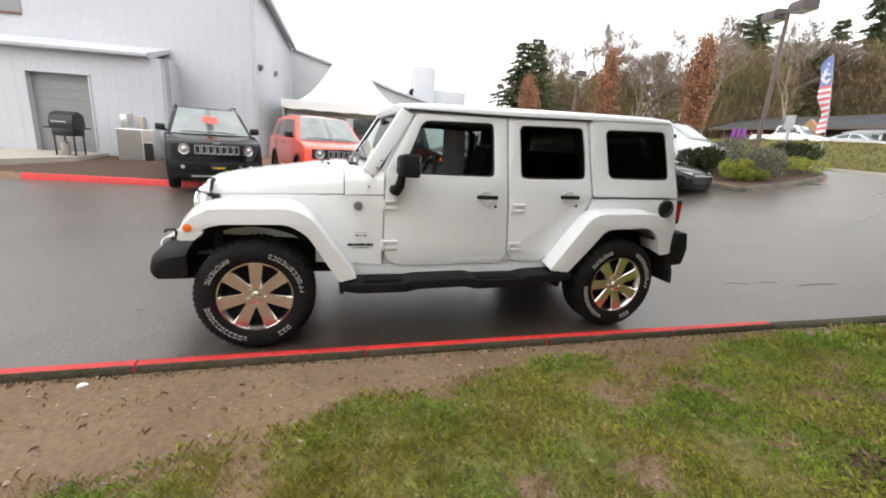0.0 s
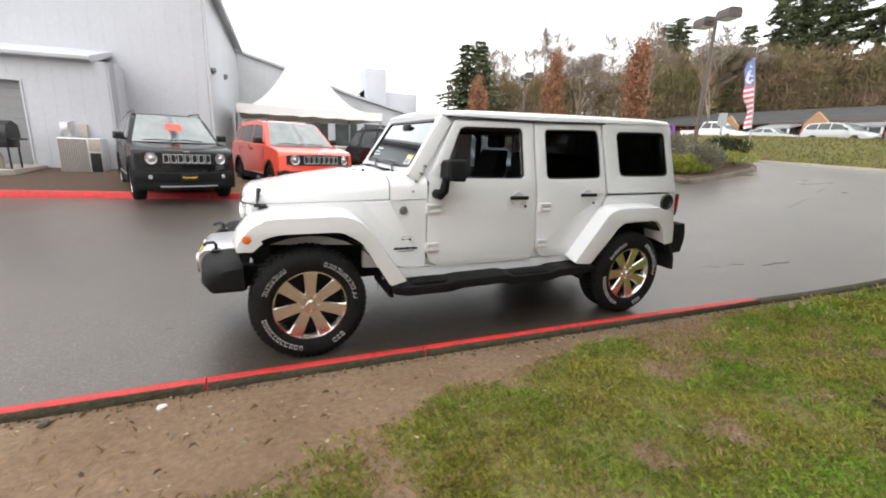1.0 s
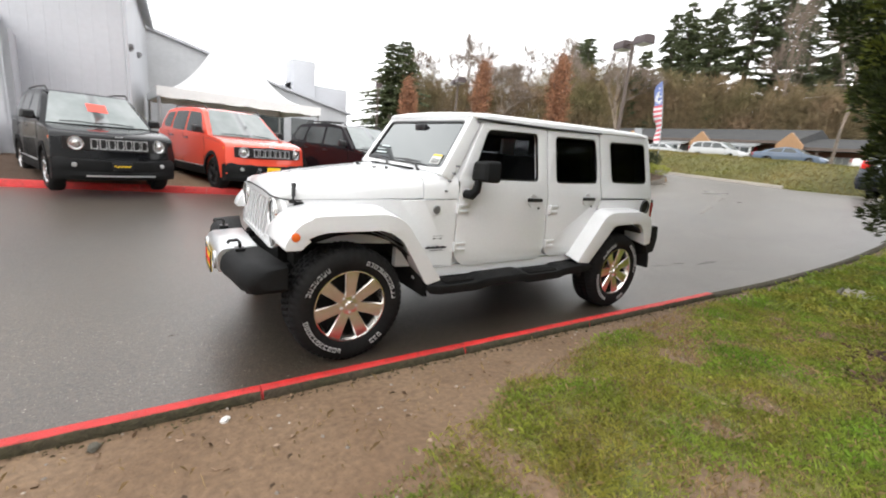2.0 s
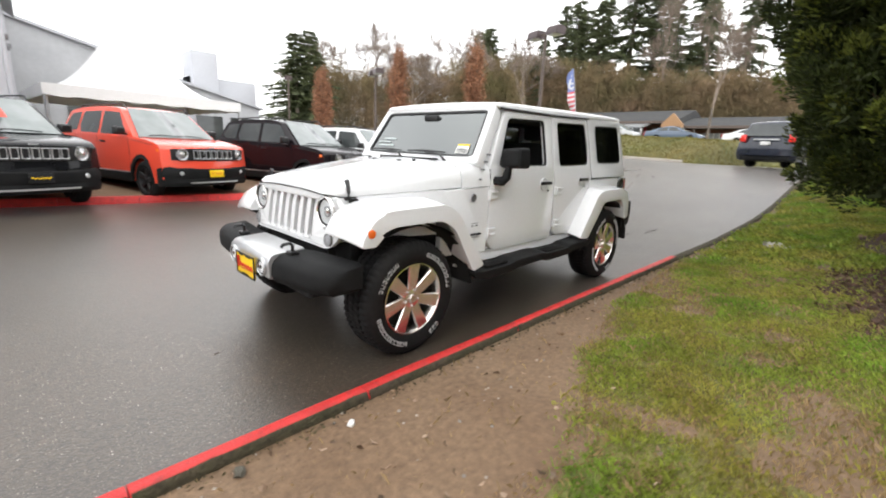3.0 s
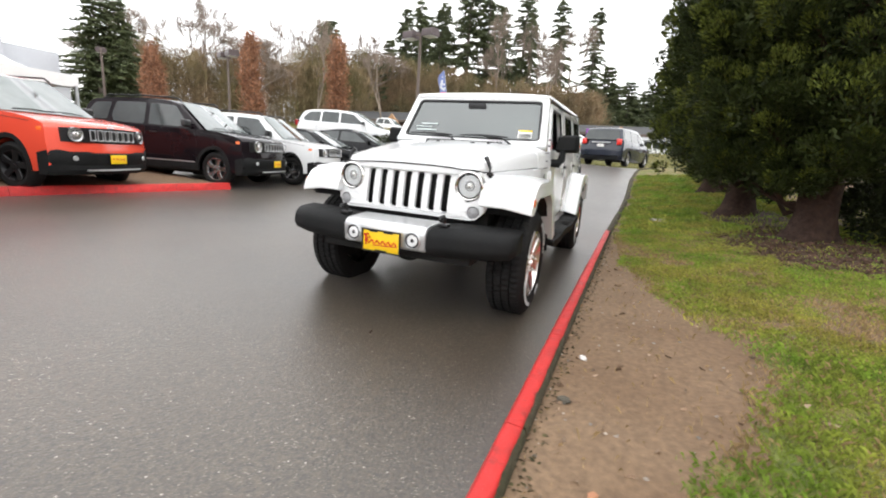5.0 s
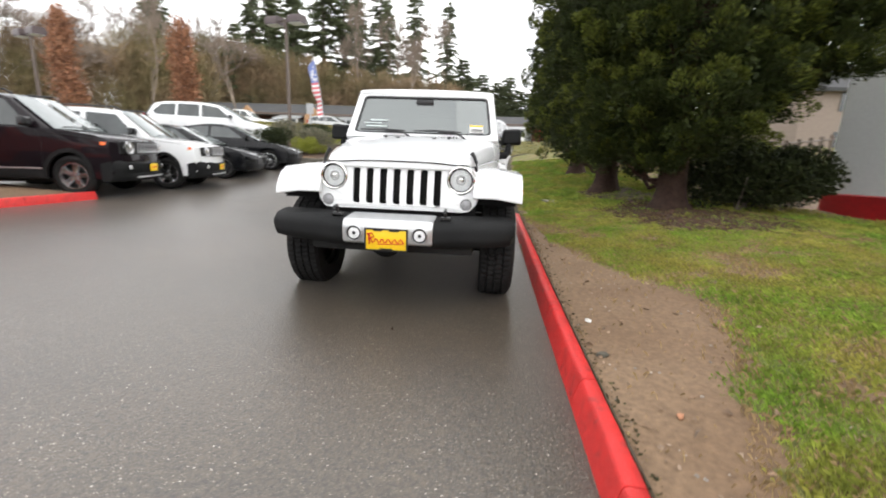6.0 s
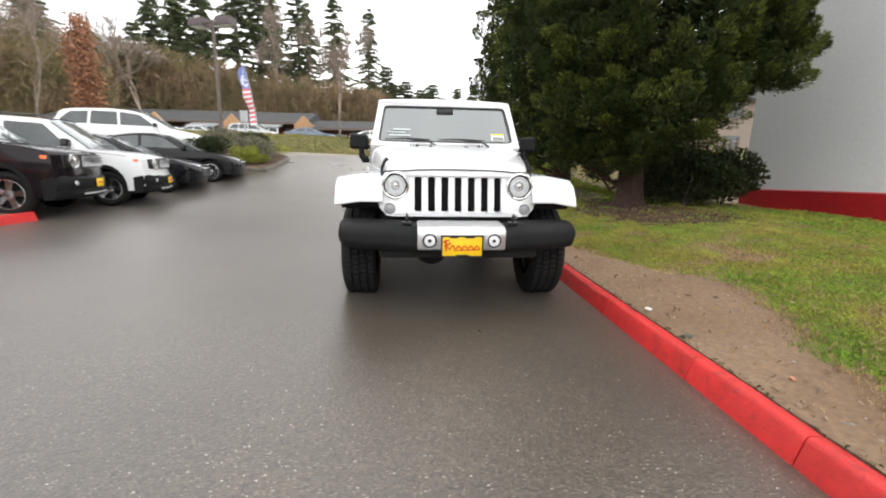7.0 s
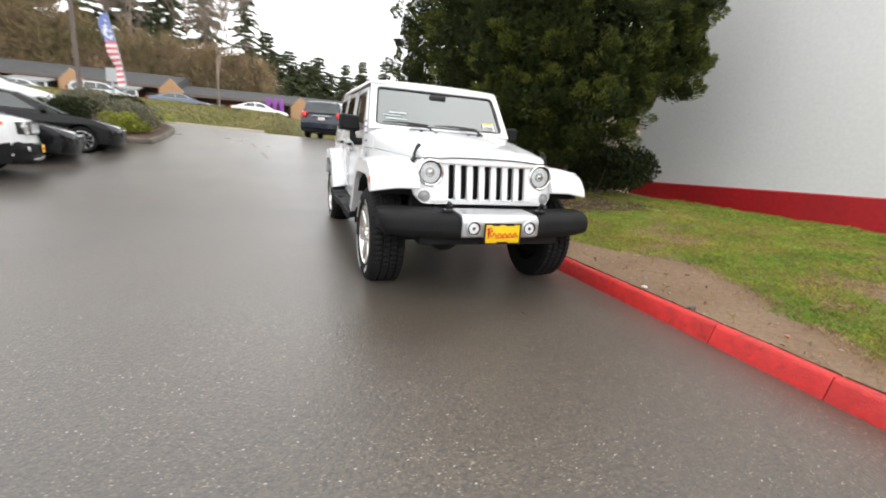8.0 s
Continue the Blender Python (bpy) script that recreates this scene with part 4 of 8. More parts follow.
    for s in (-1, 1):
        hx = front(s * 0.483, 0.97, 0)[0]
        bm = bmesh.new()
        lathe(bm, [(0.106, 0.0), (0.104, 0.012), (0.095, 0.016), (0.088, 0.010), (0.086, -0.01)], (hx, s * 0.483, 0.97), (-1, 0, 0), 40)
        lamp = part("headlamp", bm, CHROME, car, "round headlamp in a chrome ring")
        bm = bmesh.new()
        lathe(bm, [(0.087, 0.004), (0.083, 0.009), (0.079, 0.004), (0.080, -0.02)], (hx, s * 0.483, 0.97), (-1, 0, 0), 40)
        part("lamp_gasket", bm, DARK, lamp, "dark ring inside the lamp")
        bm = bmesh.new()
        lathe(bm, [(0.0, -0.014), (0.04, -0.012), (0.07, -0.007), (0.082, 0.001)], (hx, s * 0.483, 0.97), (-1, 0, 0), 40)
        part("reflector", bm, LAMP_SILVER, lamp)
        bm = bmesh.new()
        lathe(bm, [(0.0, 0.006), (0.016, 0.004), (0.024, -0.004), (0.026, -0.02)], (hx, s * 0.483, 0.975), (-1, 0, 0), 24)
        part("bulb_shield", bm, CHROME, lamp)
        bm = bmesh.new()
        lathe(bm, [(0.030, -0.016), (0.031, -0.004), (0.035, -0.004), (0.036, -0.016)], (hx, s * 0.483, 0.972), (-1, 0, 0), 24)
        part("shield_ring", bm, GREY_LENS, lamp, "grey ring round the bulb")
        bm = bmesh.new()
        lathe(bm, [(0.0, 0.022), (0.04, 0.018), (0.07, 0.009), (0.088, -0.002)], (hx, s * 0.483, 0.97), (-1, 0, 0), 40)
        part("lens", bm, CLEAR, lamp, "clear domed lens").visible_shadow = False
        tx = front(s * 0.527, 0.79, 0)[0]
        bm = bmesh.new()
        lathe(bm, [(0.0, 0.006), (0.03, 0.005), (0.037, 0.0), (0.044, 0.004), (0.044, -0.03)], (tx, s * 0.527, 0.79), (-1, 0, 0), 28)
        part("turn_lamp", bm, GREY_LENS, car, "round pale turn signal")

    # windscreen frame, leaning back
    def screen(a, b, d):
        return (0.735 + 0.29 * b + 0.85 * d, a, 1.312 + 0.46 * b - 0.5 * d)
    fr = rounded([(-0.765, -0.02), (-0.695, 1.0), (0.695, 1.0), (0.765, -0.02)], [0.02, 0.07, 0.07, 0.02])
    hole = rounded([(-0.69, 0.085), (-0.635, 0.90), (0.635, 0.90), (0.69, 0.085)], 0.06)
    frame_ob = part("windscreen_frame", slab(bmesh.new(), fr, [hole], screen, 0.10, (), 0.012), WHITE, car)
    part("windscreen", slab(bmesh.new(), hole, [], lambda a, b, d: screen(a, b, 0.02 + d), 0.005), SCREEN, car, "pale green-tinted windscreen").visible_shadow = False
    part("screen_seal", slab(bmesh.new(), rounded([(-0.70, 0.07), (-0.645, 0.915), (0.645, 0.915), (0.70, 0.07)], 0.065), [rounded([(-0.672, 0.11), (-0.62, 0.875), (0.62, 0.875), (0.672, 0.11)], 0.05)], lambda a, b, d: screen(a, b, 0.008 + d), 0.012), TRIM, frame_ob)
    sticker = part("price_sticker", slab(bmesh.new(), [(-0.61, 0.14), (-0.605, 0.30), (-0.475, 0.30), (-0.478, 0.14)], [], lambda a, b, d: screen(a, b, 0.012 + d), 0.003), PAPER, car, "white and yellow sticker on windscreen")
    part("sticker_band", slab(bmesh.new(), [(-0.607, 0.268), (-0.606, 0.296), (-0.478, 0.296), (-0.479, 0.268)], [], lambda a, b, d: screen(a, b, 0.009 + d), 0.002), YELLOW, sticker)
    bm = bmesh.new()
    for k in range(4):
        slab(bm, [(-0.60, 0.155 + 0.02 * k), (-0.60, 0.163 + 0.02 * k), (-0.49, 0.163 + 0.02 * k), (-0.49, 0.155 + 0.02 * k)], [], lambda a, b, d: screen(a, b, 0.009 + d), 0.002)
    part("print_bars", bm, BLACK_INK, sticker, "unreadable small print bars")
    # Three pale teal-grey bars low on one side of the windscreen.
    bm = bmesh.new()
    for b0, h, a0, a1 in ((0.22, 0.03, 0.36, 0.58), (0.29, 0.02, 0.42, 0.60), (0.35, 0.03, 0.36, 0.54)):
        slab(bm, [(a0, b0), (a0, b0 + h), (a1, b0 + h), (a1, b0)], [], lambda a, b, d: screen(a, b, 0.013 + d), 0.003)
    part("windscreen_bars", bm, PALE_TEAL, car, "pale teal-grey bars on windscreen")
    part("inner_mirror", boxed((0.955, -0.09, 1.64), (0.985, 0.09, 1.695), 0.012), TRIM, car)
    for u0, u1 in ((0.18, 0.62), (-0.38, 0.08)):
        bm = bmesh.new()
        tube(bm, [screen(u1 - 0.52, -0.03, -0.02), screen(u1 - 0.44, 0.06, -0.03), screen(u1 - 0.25, 0.10, -0.02)], [0.012, 0.009, 0.007], 6)
        tube(bm, [screen(u0 - 0.02, 0.115, -0.012), screen(0.5 * (u0 + u1), 0.125, -0.016), screen(u1, 0.118, -0.012)], [0.006, 0.011, 0.006], 6)
        part("wiper", bm, TRIM, car, "black windscreen wiper")

    # hard top
    rings = []
    for x, zs, zt, wd in ((1.00, 1.752, 1.775, 0.672), (1.03, 1.748, 1.792, 0.70), (1.2, 1.746, 1.806, 0.705), (1.9, 1.758, 1.828, 0.705), (2.6, 1.782, 1.845, 0.703), (3.2, 1.80, 1.856, 0.70), (3.40, 1.803, 1.85, 0.695), (3.44, 1.80, 1.82, 0.68)):
        half = [(1.0, zs), (1.0, zs + 0.35 * (zt - zs)), (0.975, zs + 0.72 * (zt - zs)), (0.90, zt - 0.006), (0.5, zt + 0.004), (0.0, zt + 0.008)]
        rings.append([(x, wd * f, z) for f, z in half] + [(x, -wd * f, z) for f, z in reversed(half[:-1])] + [(x, -wd * 0.97, zs - 0.012), (x, wd * 0.97, zs - 0.012)])
    top = part("hard_top", loft(bmesh.new(), rings), WHITE, car, "white removable hard top", 50)
    for s in (-1, 1):
        bm = bmesh.new()
        tube(bm, [(1.06, s * 0.712, 1.742), (1.9, s * 0.712, 1.752), (2.60, s * 0.706, 1.775)], 0.008, 6)
        part("rain_gutter", bm, TRIM, top)
        quarter = rounded([(2.585, 1.775), (2.662, 1.156), (3.545, 1.166), (3.415, 1.812)], [0.01, 0.02, 0.02, 0.03])
        win_3 = rounded([(2.745, 1.71), (2.805, 1.315), (3.425, 1.325), (3.352, 1.735)], 0.055)
        q = part("top_side", slab(bmesh.new(), quarter, [win_3], sided(s), 0.04, (), 0.006), WHITE, top)
        part("window", slab(bmesh.new(), win_3, [], lambda a, b, d: (a, s * (side_u(b) - 0.008 - d), b), 0.004), PRIVACY, q, "dark rear quarter window")
        part("window_seal", slab(bmesh.new(), rounded([(2.738, 1.718), (2.798, 1.307), (3.433, 1.317), (3.36, 1.743)], 0.058), [rounded([(2.757, 1.698), (2.817, 1.327), (3.412, 1.337), (3.34, 1.722)], 0.05)], lambda a, b, d: (a, s * (side_u(b) - 0.004 - d), b), 0.012), TRIM, q)
        part("door_surround", slab(bmesh.new(), rounded([(0.86, 1.28), (1.10, 1.745), (2.63, 1.775), (2.70, 1.10), (2.3, 0.575), (0.9, 0.56)], 0.02), [rounded([(0.97, 1.28), (1.16, 1.69), (1.78, 1.71), (1.80, 1.28), (1.84, 0.70), (1.0, 0.66)], 0.05), rounded([(2.0, 0.72), (1.93, 1.28), (1.91, 1.69), (2.52, 1.70), (2.60, 1.12), (2.28, 0.72)], 0.05)], lambda a, b, d: (a, s * (side_u(b) - 0.052 - d), b), 0.02, (1.17,)), WHITE, car)

    # back
    rear = rounded([(-0.74, 0.62), (-0.74, 1.16), (-0.68, 1.80), (0.68, 1.80), (0.74, 1.16), (0.74, 0.62)], 0.03)
    rear_win = rounded([(-0.60, 1.22), (-0.55, 1.70), (0.55, 1.70), (0.60, 1.22)], 0.05)
    part("tailgate", slab(bmesh.new(), rear, [rear_win], lambda a, b, d: (3.60 - 0.16 * max(0, b - 0.9) - d, a, b), 0.05, (1.17,), 0.01), WHITE, car)
    part("rear_window", slab(bmesh.new(), rear_win, [], lambda a, b, d: (3.585 - 0.16 * max(0, b - 0.9) - d, a, b), 0.005), PRIVACY, car)
    bm = bmesh.new()
    rb = rounded([(3.44, 0.50), (3.42, 0.70), (3.60, 0.70), (3.61, 0.86), (3.70, 0.865), (3.73, 0.72), (3.70, 0.52)], 0.02)
    part("rear_bumper", prism(bm, rb, (-0.87, -0.6, 0.6, 0.87), lambda a, b, st: (a - (0.05 if abs(st) > 0.8 and a > 3.6 else 0), st, b + (0.05 if abs(st) > 0.8 and b < 0.6 else 0)), 0.02), PLASTIC, car, "black plastic rear bumper")

    # front bumper: a broad black beam with chamfered ends and a silver middle
    rings = []
    for u, xf, xb, z0, z1 in ((-0.895, -0.585, -0.41, 0.565, 0.702), (-0.86, -0.635, -0.41, 0.535, 0.716), (-0.72, -0.675, -0.43, 0.520, 0.718), (-0.45, -0.70, -0.46, 0.510, 0.714), (-0.33, -0.715, -0.46, 0.502, 0.700), (0.33, -0.715, -0.46, 0.502, 0.700), (0.45, -0.70, -0.46, 0.510, 0.714), (0.72, -0.675, -0.43, 0.520, 0.718), (0.86, -0.635, -0.41, 0.535, 0.716), (0.895, -0.585, -0.41, 0.565, 0.702)):
        pr = rounded([(xf + 0.035, z0), (xf, z0 + 0.05), (xf + 0.008, z1 - 0.060), (xf + 0.060, z1 - 0.015), (xb, z1), (xb, z0)], [0.015, 0.02, 0.035, 0.03, 0.005, 0.005], 3)
        rings.append([(a, u, b) for a, b in pr])
    bumper = part("front_bumper", loft(bmesh.new(), rings), PLASTIC, car, "black textured front bumper", 40)
    rings = []
    for u in (-0.318, -0.30, 0.30, 0.318):
        k = 0.006 if abs(u) > 0.31 else 0.0
        pr = rounded([(-0.70, 0.522 + k), (-0.728 + k, 0.535 + k), (-0.735 + k, 0.655), (-0.70 + k, 0.698 - k), (-0.48, 0.712 - k), (-0.48, 0.68), (-0.69, 0.655)], [0.005, 0.01, 0.03, 0.03, 0.0, 0.0, 0.0], 3)
        rings.append([(a, u, b) for a, b in pr])
    applique = part("bumper_applique", loft(bmesh.new(), rings), SATIN, bumper, "silver bumper centre cover", 40)
    for s in (-1, 1):
        bm = bmesh.new()
        lathe(bm, [(0.062, -0.006), (0.062, 0.010), (0.054, 0.014), (0.048, 0.004), (0.046, -0.004)], (-0.735, s * 0.232, 0.60), (-1, 0, 0), 32)
        fog = part("fog_lamp", bm, SATIN, applique, "round fog lamp")
        bm = bmesh.new()
        lathe(bm, [(0.0, 0.004), (0.02, 0.006), (0.036, 0.002), (0.047, -0.002)], (-0.737, s * 0.232, 0.60), (-1, 0, 0), 32)
        part("lens", bm, LAMP_SILVER, fog)
        bm = bmesh.new()
        lathe(bm, [(0.050, 0.004), (0.045, 0.009), (0.040, 0.005)], (-0.737, s * 0.232, 0.60), (-1, 0, 0), 32)
        lathe(bm, [(0.0, 0.012), (0.010, 0.011), (0.014, 0.004)], (-0.737, s * 0.232, 0.60), (-1, 0, 0), 16)
        part("lamp_gasket", bm, TRIM, fog, "dark ring and bulb shade in the fog lamp")
        bm = bmesh.new()
        tube(bm, [(-0.60, s * 0.395, 0.70), (-0.60, s * 0.395, 0.755), (-0.615, s * 0.395, 0.772), (-0.665, s * 0.395, 0.768), (-0.675, s * 0.395, 0.75)], 0.011, 8)
        box(bm, (-0.63, s * 0.395 - 0.035, 0.700), (-0.57, s * 0.395 + 0.035, 0.720), 0.004)
        part("tow_hook", bm, TRIM, bumper, "black tow hook")
    plate = part("licence_plate", boxed((-0.753, -0.15, 0.487), (-0.745, 0.15, 0.640), 0.003), YELLOW, car, "yellow dealer plate with red script bars")
    bm = bmesh.new()
    for u0, z0, u1, z1 in ((-0.152, 0.484, 0.152, 0.494), (-0.152, 0.633, 0.152, 0.643), (-0.152, 0.484, -0.142, 0.643), (0.142, 0.484, 0.152, 0.643), (-0.09, 0.624, -0.02, 0.636), (0.03, 0.624, 0.09, 0.636), (-0.045, 0.490, 0.045, 0.503)):
        box(bm, (-0.758, u0, z0), (-0.7505, u1, z1))
    part("plate_frame", bm, TRIM, plate)
    bm = bmesh.new()
    rnd = random.Random(3)
    tube(bm, [(-0.756, 0.125 - 0.25 * i / 24, 0.556 + 0.016 * math.sin(i * 1.5) + (0.03 if i == 1 else 0)) for i in range(25)], 0.0042, 5)
    tube(bm, [(-0.756, 0.125, 0.605), (-0.756, 0.115, 0.545), (-0.756, 0.12, 0.53)], 0.005, 5)
    tube(bm, [(-0.756, 0.135, 0.60), (-0.756, 0.10, 0.61), (-0.756, 0.085, 0.585), (-0.756, 0.115, 0.57)], 0.005, 5)
    tube(bm, [(-0.756, 0.06, 0.532), (-0.756, -0.12, 0.540)], 0.003, 5)
    part("script_bar", bm, RED_INK, plate, "red unreadable script stroke")

    # underside
    part("valance", boxed((-0.60, -0.60, 0.44), (-0.40, 0.60, 0.53), 0.03), DARK, car, "black lower valance")
    bm = bmesh.new()
    for s in (-1, 1):
        box(bm, (-0.5, s * 0.42 - 0.05, 0.44), (3.5, s * 0.42 + 0.05, 0.60), 0.01)
    box(bm, (0.55, -0.72, 0.50), (3.5, 0.72, 0.60))
    box(bm, (1.0, -0.30, 0.36), (1.8, 0.30, 0.52), 0.03)
    box(bm, (2.0, -0.35, 0.38), (2.6, 0.35, 0.55), 0.03)
    box(bm, (-0.36, -0.42, 0.55), (0.6, 0.42, 1.0))
    part("underbody", bm, DARK, car)
    for ax in (0.0, 2.946):
        bm = bmesh.new()
        cyl(bm, (ax, -0.66, 0.40), (ax, 0.66, 0.40), 0.045, n=12)
        lathe(bm, [(0.03, -0.16), (0.11, -0.10), (0.15, 0.0), (0.11, 0.10), (0.03, 0.16)], (ax, 0.18 if ax < 1 else 0.0, 0.40), (1, 0, 0), 20)
        part("axle", bm, DARK, car)

    # cabin
    part("floor_pan", boxed((0.85, -0.70, 0.60), (3.5, 0.70, 0.66)), DARK, car)
    bm = bmesh.new()
    box(bm, (0.90, -0.70, 1.02), (1.18, 0.70, 1.30), 0.05)
    box(bm, (0.95, 0.12, 1.24), (1.16, 0.52, 1.34), 0.04)
    part("dashboard", bm, PLASTIC, car, "black dashboard")
    bm = bmesh.new()
    ringp = [(1.30 + 0.10 * math.sin(a) * 0.45, -0.38 + 0.185 * math.cos(a), 1.22 + 0.175 * math.sin(a)) for a in [2 * math.pi * k / 24 for k in range(25)]]
    tube(bm, ringp, 0.016, 6)
    cyl(bm, (1.14, -0.38, 1.14), (1.29, -0.38, 1.21), 0.04, n=10)
    part("steering_wheel", bm, TRIM, car)
    for s in (-1, 1):
        bm = bmesh.new()
        loft(bm, [[(x, s * 0.38 + u * wd, z) for x, u, z in ((1.45, -1, 0.95), (1.98, -1, 0.92), (1.98, 1, 0.92), (1.45, 1, 0.95))] for wd in (0.25,)] + [[(1.43, s * 0.38 - 0.26, 1.06), (2.0, s * 0.38 - 0.26, 1.0), (2.0, s * 0.38 + 0.26, 1.0), (1.43, s * 0.38 + 0.26, 1.06)]])
        loft(bm, [[(1.90, s * 0.38 - 0.25, 1.0), (2.02, s * 0.38 - 0.25, 1.0), (2.02, s * 0.38 + 0.25, 1.0), (1.90, s * 0.38 + 0.25, 1.0)], [(1.98, s * 0.38 - 0.24, 1.3), (2.12, s * 0.38 - 0.24, 1.3), (2.12, s * 0.38 + 0.24, 1.3), (1.98, s * 0.38 + 0.24, 1.3)], [(2.06, s * 0.38 - 0.19, 1.50), (2.16, s * 0.38 - 0.19, 1.50), (2.16, s * 0.38 + 0.19, 1.50), (2.06, s * 0.38 + 0.19, 1.50)]])
        box(bm, (2.07, s * 0.38 - 0.13, 1.52), (2.17, s * 0.38 + 0.13, 1.68), 0.035)
        part("seat", bm, SEAT, car, "dark cloth front seat")
    bm = bmesh.new()
    box(bm, (2.45, -0.60, 0.95), (2.6, 0.60, 1.50), 0.05)
    part("rear_bench", bm, SEAT, car)
    bm = bmesh.new()
    for s in (-1, 1):
        tube(bm, [(2.02, s * 0.62, 0.9), (2.02, s * 0.60, 1.62), (1.95, s * 0.58, 1.69), (1.2, s * 0.58, 1.68)], 0.035, 8)
    tube(bm, [(2.0, -0.58, 1.69), (2.0, 0.58, 1.69)], 0.035, 8)
    part("sport_bar", bm, SEAT, car)
    part("headliner", boxed((1.06, -0.64, 1.735), (3.4, 0.64, 1.745)), SEAT, car)
    for ax in (0.0, 2.946):
        for s in (-1, 1):
            wheel(car, ax, s, 0.898, 0.402, 0.402, 0.255, 0.246, 7, WHEEL_CHROME, 0.098, letters=True, knobs=True, turn=0.25 + 0.2 * (ax > 1))
    return car


build_offroader()

# ---- parked cars ----
def arch(cx, r, z0, n=10):
    """Points of a wheel arch from the front foot to the back foot, above the height z0."""
    a0 = math.asin(min(1, (z0 - 0.345) / r)) if z0 > 0.345 else -math.asin((0.345 - z0) / r)
    return [(cx - r * math.cos(a0 + (math.pi - 2 * a0) * k / n), 0.345 + r * math.sin(a0 + (math.pi - 2 * a0) * k / n)) for k in range(n + 1)]


def stripe(bm, pts, put, half=0.004, lift=0.002):
    """A thin dark seam along (x, z) points on a car's side."""
    tube(bm, [put(x, z, -lift) for x, z in pts], half, 4)


def build_car(m, paint_mat, label, spec, group="parked cars"):
    """A parked car that faces -x in its own space; x runs back from its nose, z up from the ground."""
    car = thing(spec["name"], m, label, "car", group)
    W, belt, top = spec["half"], spec["belt"], spec["top"]
    fx, bx, sill, R = spec["front"], spec["back"], spec["sill"], spec["radius"]
    nose, tail = spec["nose"], spec["tail"]
    roofw = spec["roof_half"]

    def plan(x, u):
        """The nose and tail are rounded in plan."""
        L = spec["length"]
        k = abs(u) / W
        return x + spec["bow"] * k ** 3 * max(0, 1 - x / 0.9) - 0.14 * k ** 3 * max(0, 1 - (L - x) / 0.8)

    def body(x, z, u):
        lean = 0.03 * max(0.0, (z - 0.75)) / 0.4 + 0.03 * max(0.0, 0.45 - z) / 0.2
        return (plan(x, u), u * (1 - lean), z)

    outline = nose + tail + [(bx + R + 0.08, sill)] + arch(bx, R + 0.055, sill)[::-1] + arch(fx, R + 0.055, sill)[::-1] + [(fx - R - 0.09, sill)]
    stations = [-W, -W * 0.93, -W * 0.75, -W * 0.4, 0, W * 0.4, W * 0.75, W * 0.93, W]
    shell = part("body", prism(bmesh.new(), outline, stations, lambda x, z, u: body(x, z, u), 0.035), paint_mat, car, "", 42)

    def green_u(z):
        return W * 0.955 + (roofw - W * 0.955) * max(0.0, (z - belt)) / (top - belt)

    gh = spec["greenhouse"]
    part("cabin", prism(bmesh.new(), rounded(gh, spec.get("gh_round", 0.12), 4), (-1, -0.8, -0.3, 0.3, 0.8, 1), lambda x, z, k: (x + 0.10 * abs(k) ** 3 * (1 if x < spec["length"] * 0.5 else -1), k * green_u(z), z + 0.02 * (1 - k * k) * (z > top - 0.12)), 0.03), paint_mat, car, "", 42)
    for s in (-1, 1):
        def side(x, z, d):
            return (x, s * (green_u(z) + 0.004 - d), z)
        for w in spec["windows"]:
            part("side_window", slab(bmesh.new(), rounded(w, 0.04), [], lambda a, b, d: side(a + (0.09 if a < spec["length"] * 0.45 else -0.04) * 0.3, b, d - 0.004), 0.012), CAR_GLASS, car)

        def flank(x, z, d):
            p = body(x, z, s * W)
            return (p[0], p[1] - s * d, p[2])
        for k, line in enumerate(spec["seams"]):
            bm = bmesh.new()
            stripe(bm, line, flank)
            part("door_seam", bm, DARK, shell)
        for hx, hz in spec["handles"]:
            p = flank(hx, hz, 0)
            part("door_handle", boxed((p[0] - 0.09, p[1] - 0.018, hz - 0.014), (p[0] + 0.09, p[1] + 0.018, hz + 0.014), 0.008), TRIM if spec.get("clad") else paint_mat, car)
        mx, mz = spec["mirror"]
        bm = bmesh.new()
        loft(bm, [[(mx + dx, s * (W * 0.93 + 0.13 + (u - 0.13) * k), mz + zz * k) for u, zz in rounded([(0.02, -0.07), (0.03, 0.075), (0.22, 0.08), (0.23, -0.06)], 0.03)] for dx, k in ((-0.06, 0.6), (-0.03, 0.95), (0.05, 1.0), (0.06, 0.9))])
        tube(bm, [(mx, s * (W * 0.86), mz - 0.07), (mx, s * (W * 0.97 + 0.05), mz - 0.03)], 0.025, 6)
        part("door_mirror", bm, TRIM if spec.get("clad") or spec.get("dark_mirror") else paint_mat, car)
        if spec.get("clad"):
            # black arch lips and sill
            for c in (fx, bx):
                outer, inner = arch(c, R + 0.115, sill), arch(c, R + 0.05, sill)
                bm = bmesh.new()
                loft(bm, [[(plan(o[0], s * W), s * (W - 0.012), o[1]), (plan(o[0], s * W), s * (W + 0.014), o[1]), (plan(i[0], s * W), s * (W + 0.014), i[1]), (plan(i[0], s * W), s * (W - 0.04), i[1])] for o, i in zip(outer, inner)])
                part("arch_trim", bm, PLASTIC, car)
            bm = bmesh.new()
            box(bm, (fx + R + 0.06, s * (W - 0.02) - 0.025, sill - 0.01), (bx - R - 0.06, s * (W - 0.02) + 0.025, sill + 0.16), 0.015)
            part("sill_trim", bm, PLASTIC, car)
            bm = bmesh.new()
            box(bm, (fx + R + 0.12, s * (W + 0.002) - 0.01, sill + 0.152), (bx - R - 0.12, s * (W + 0.002) + 0.01, sill + 0.172), 0.004)
            part("sill_strip", bm, SATIN, car)
            bm = bmesh.new()
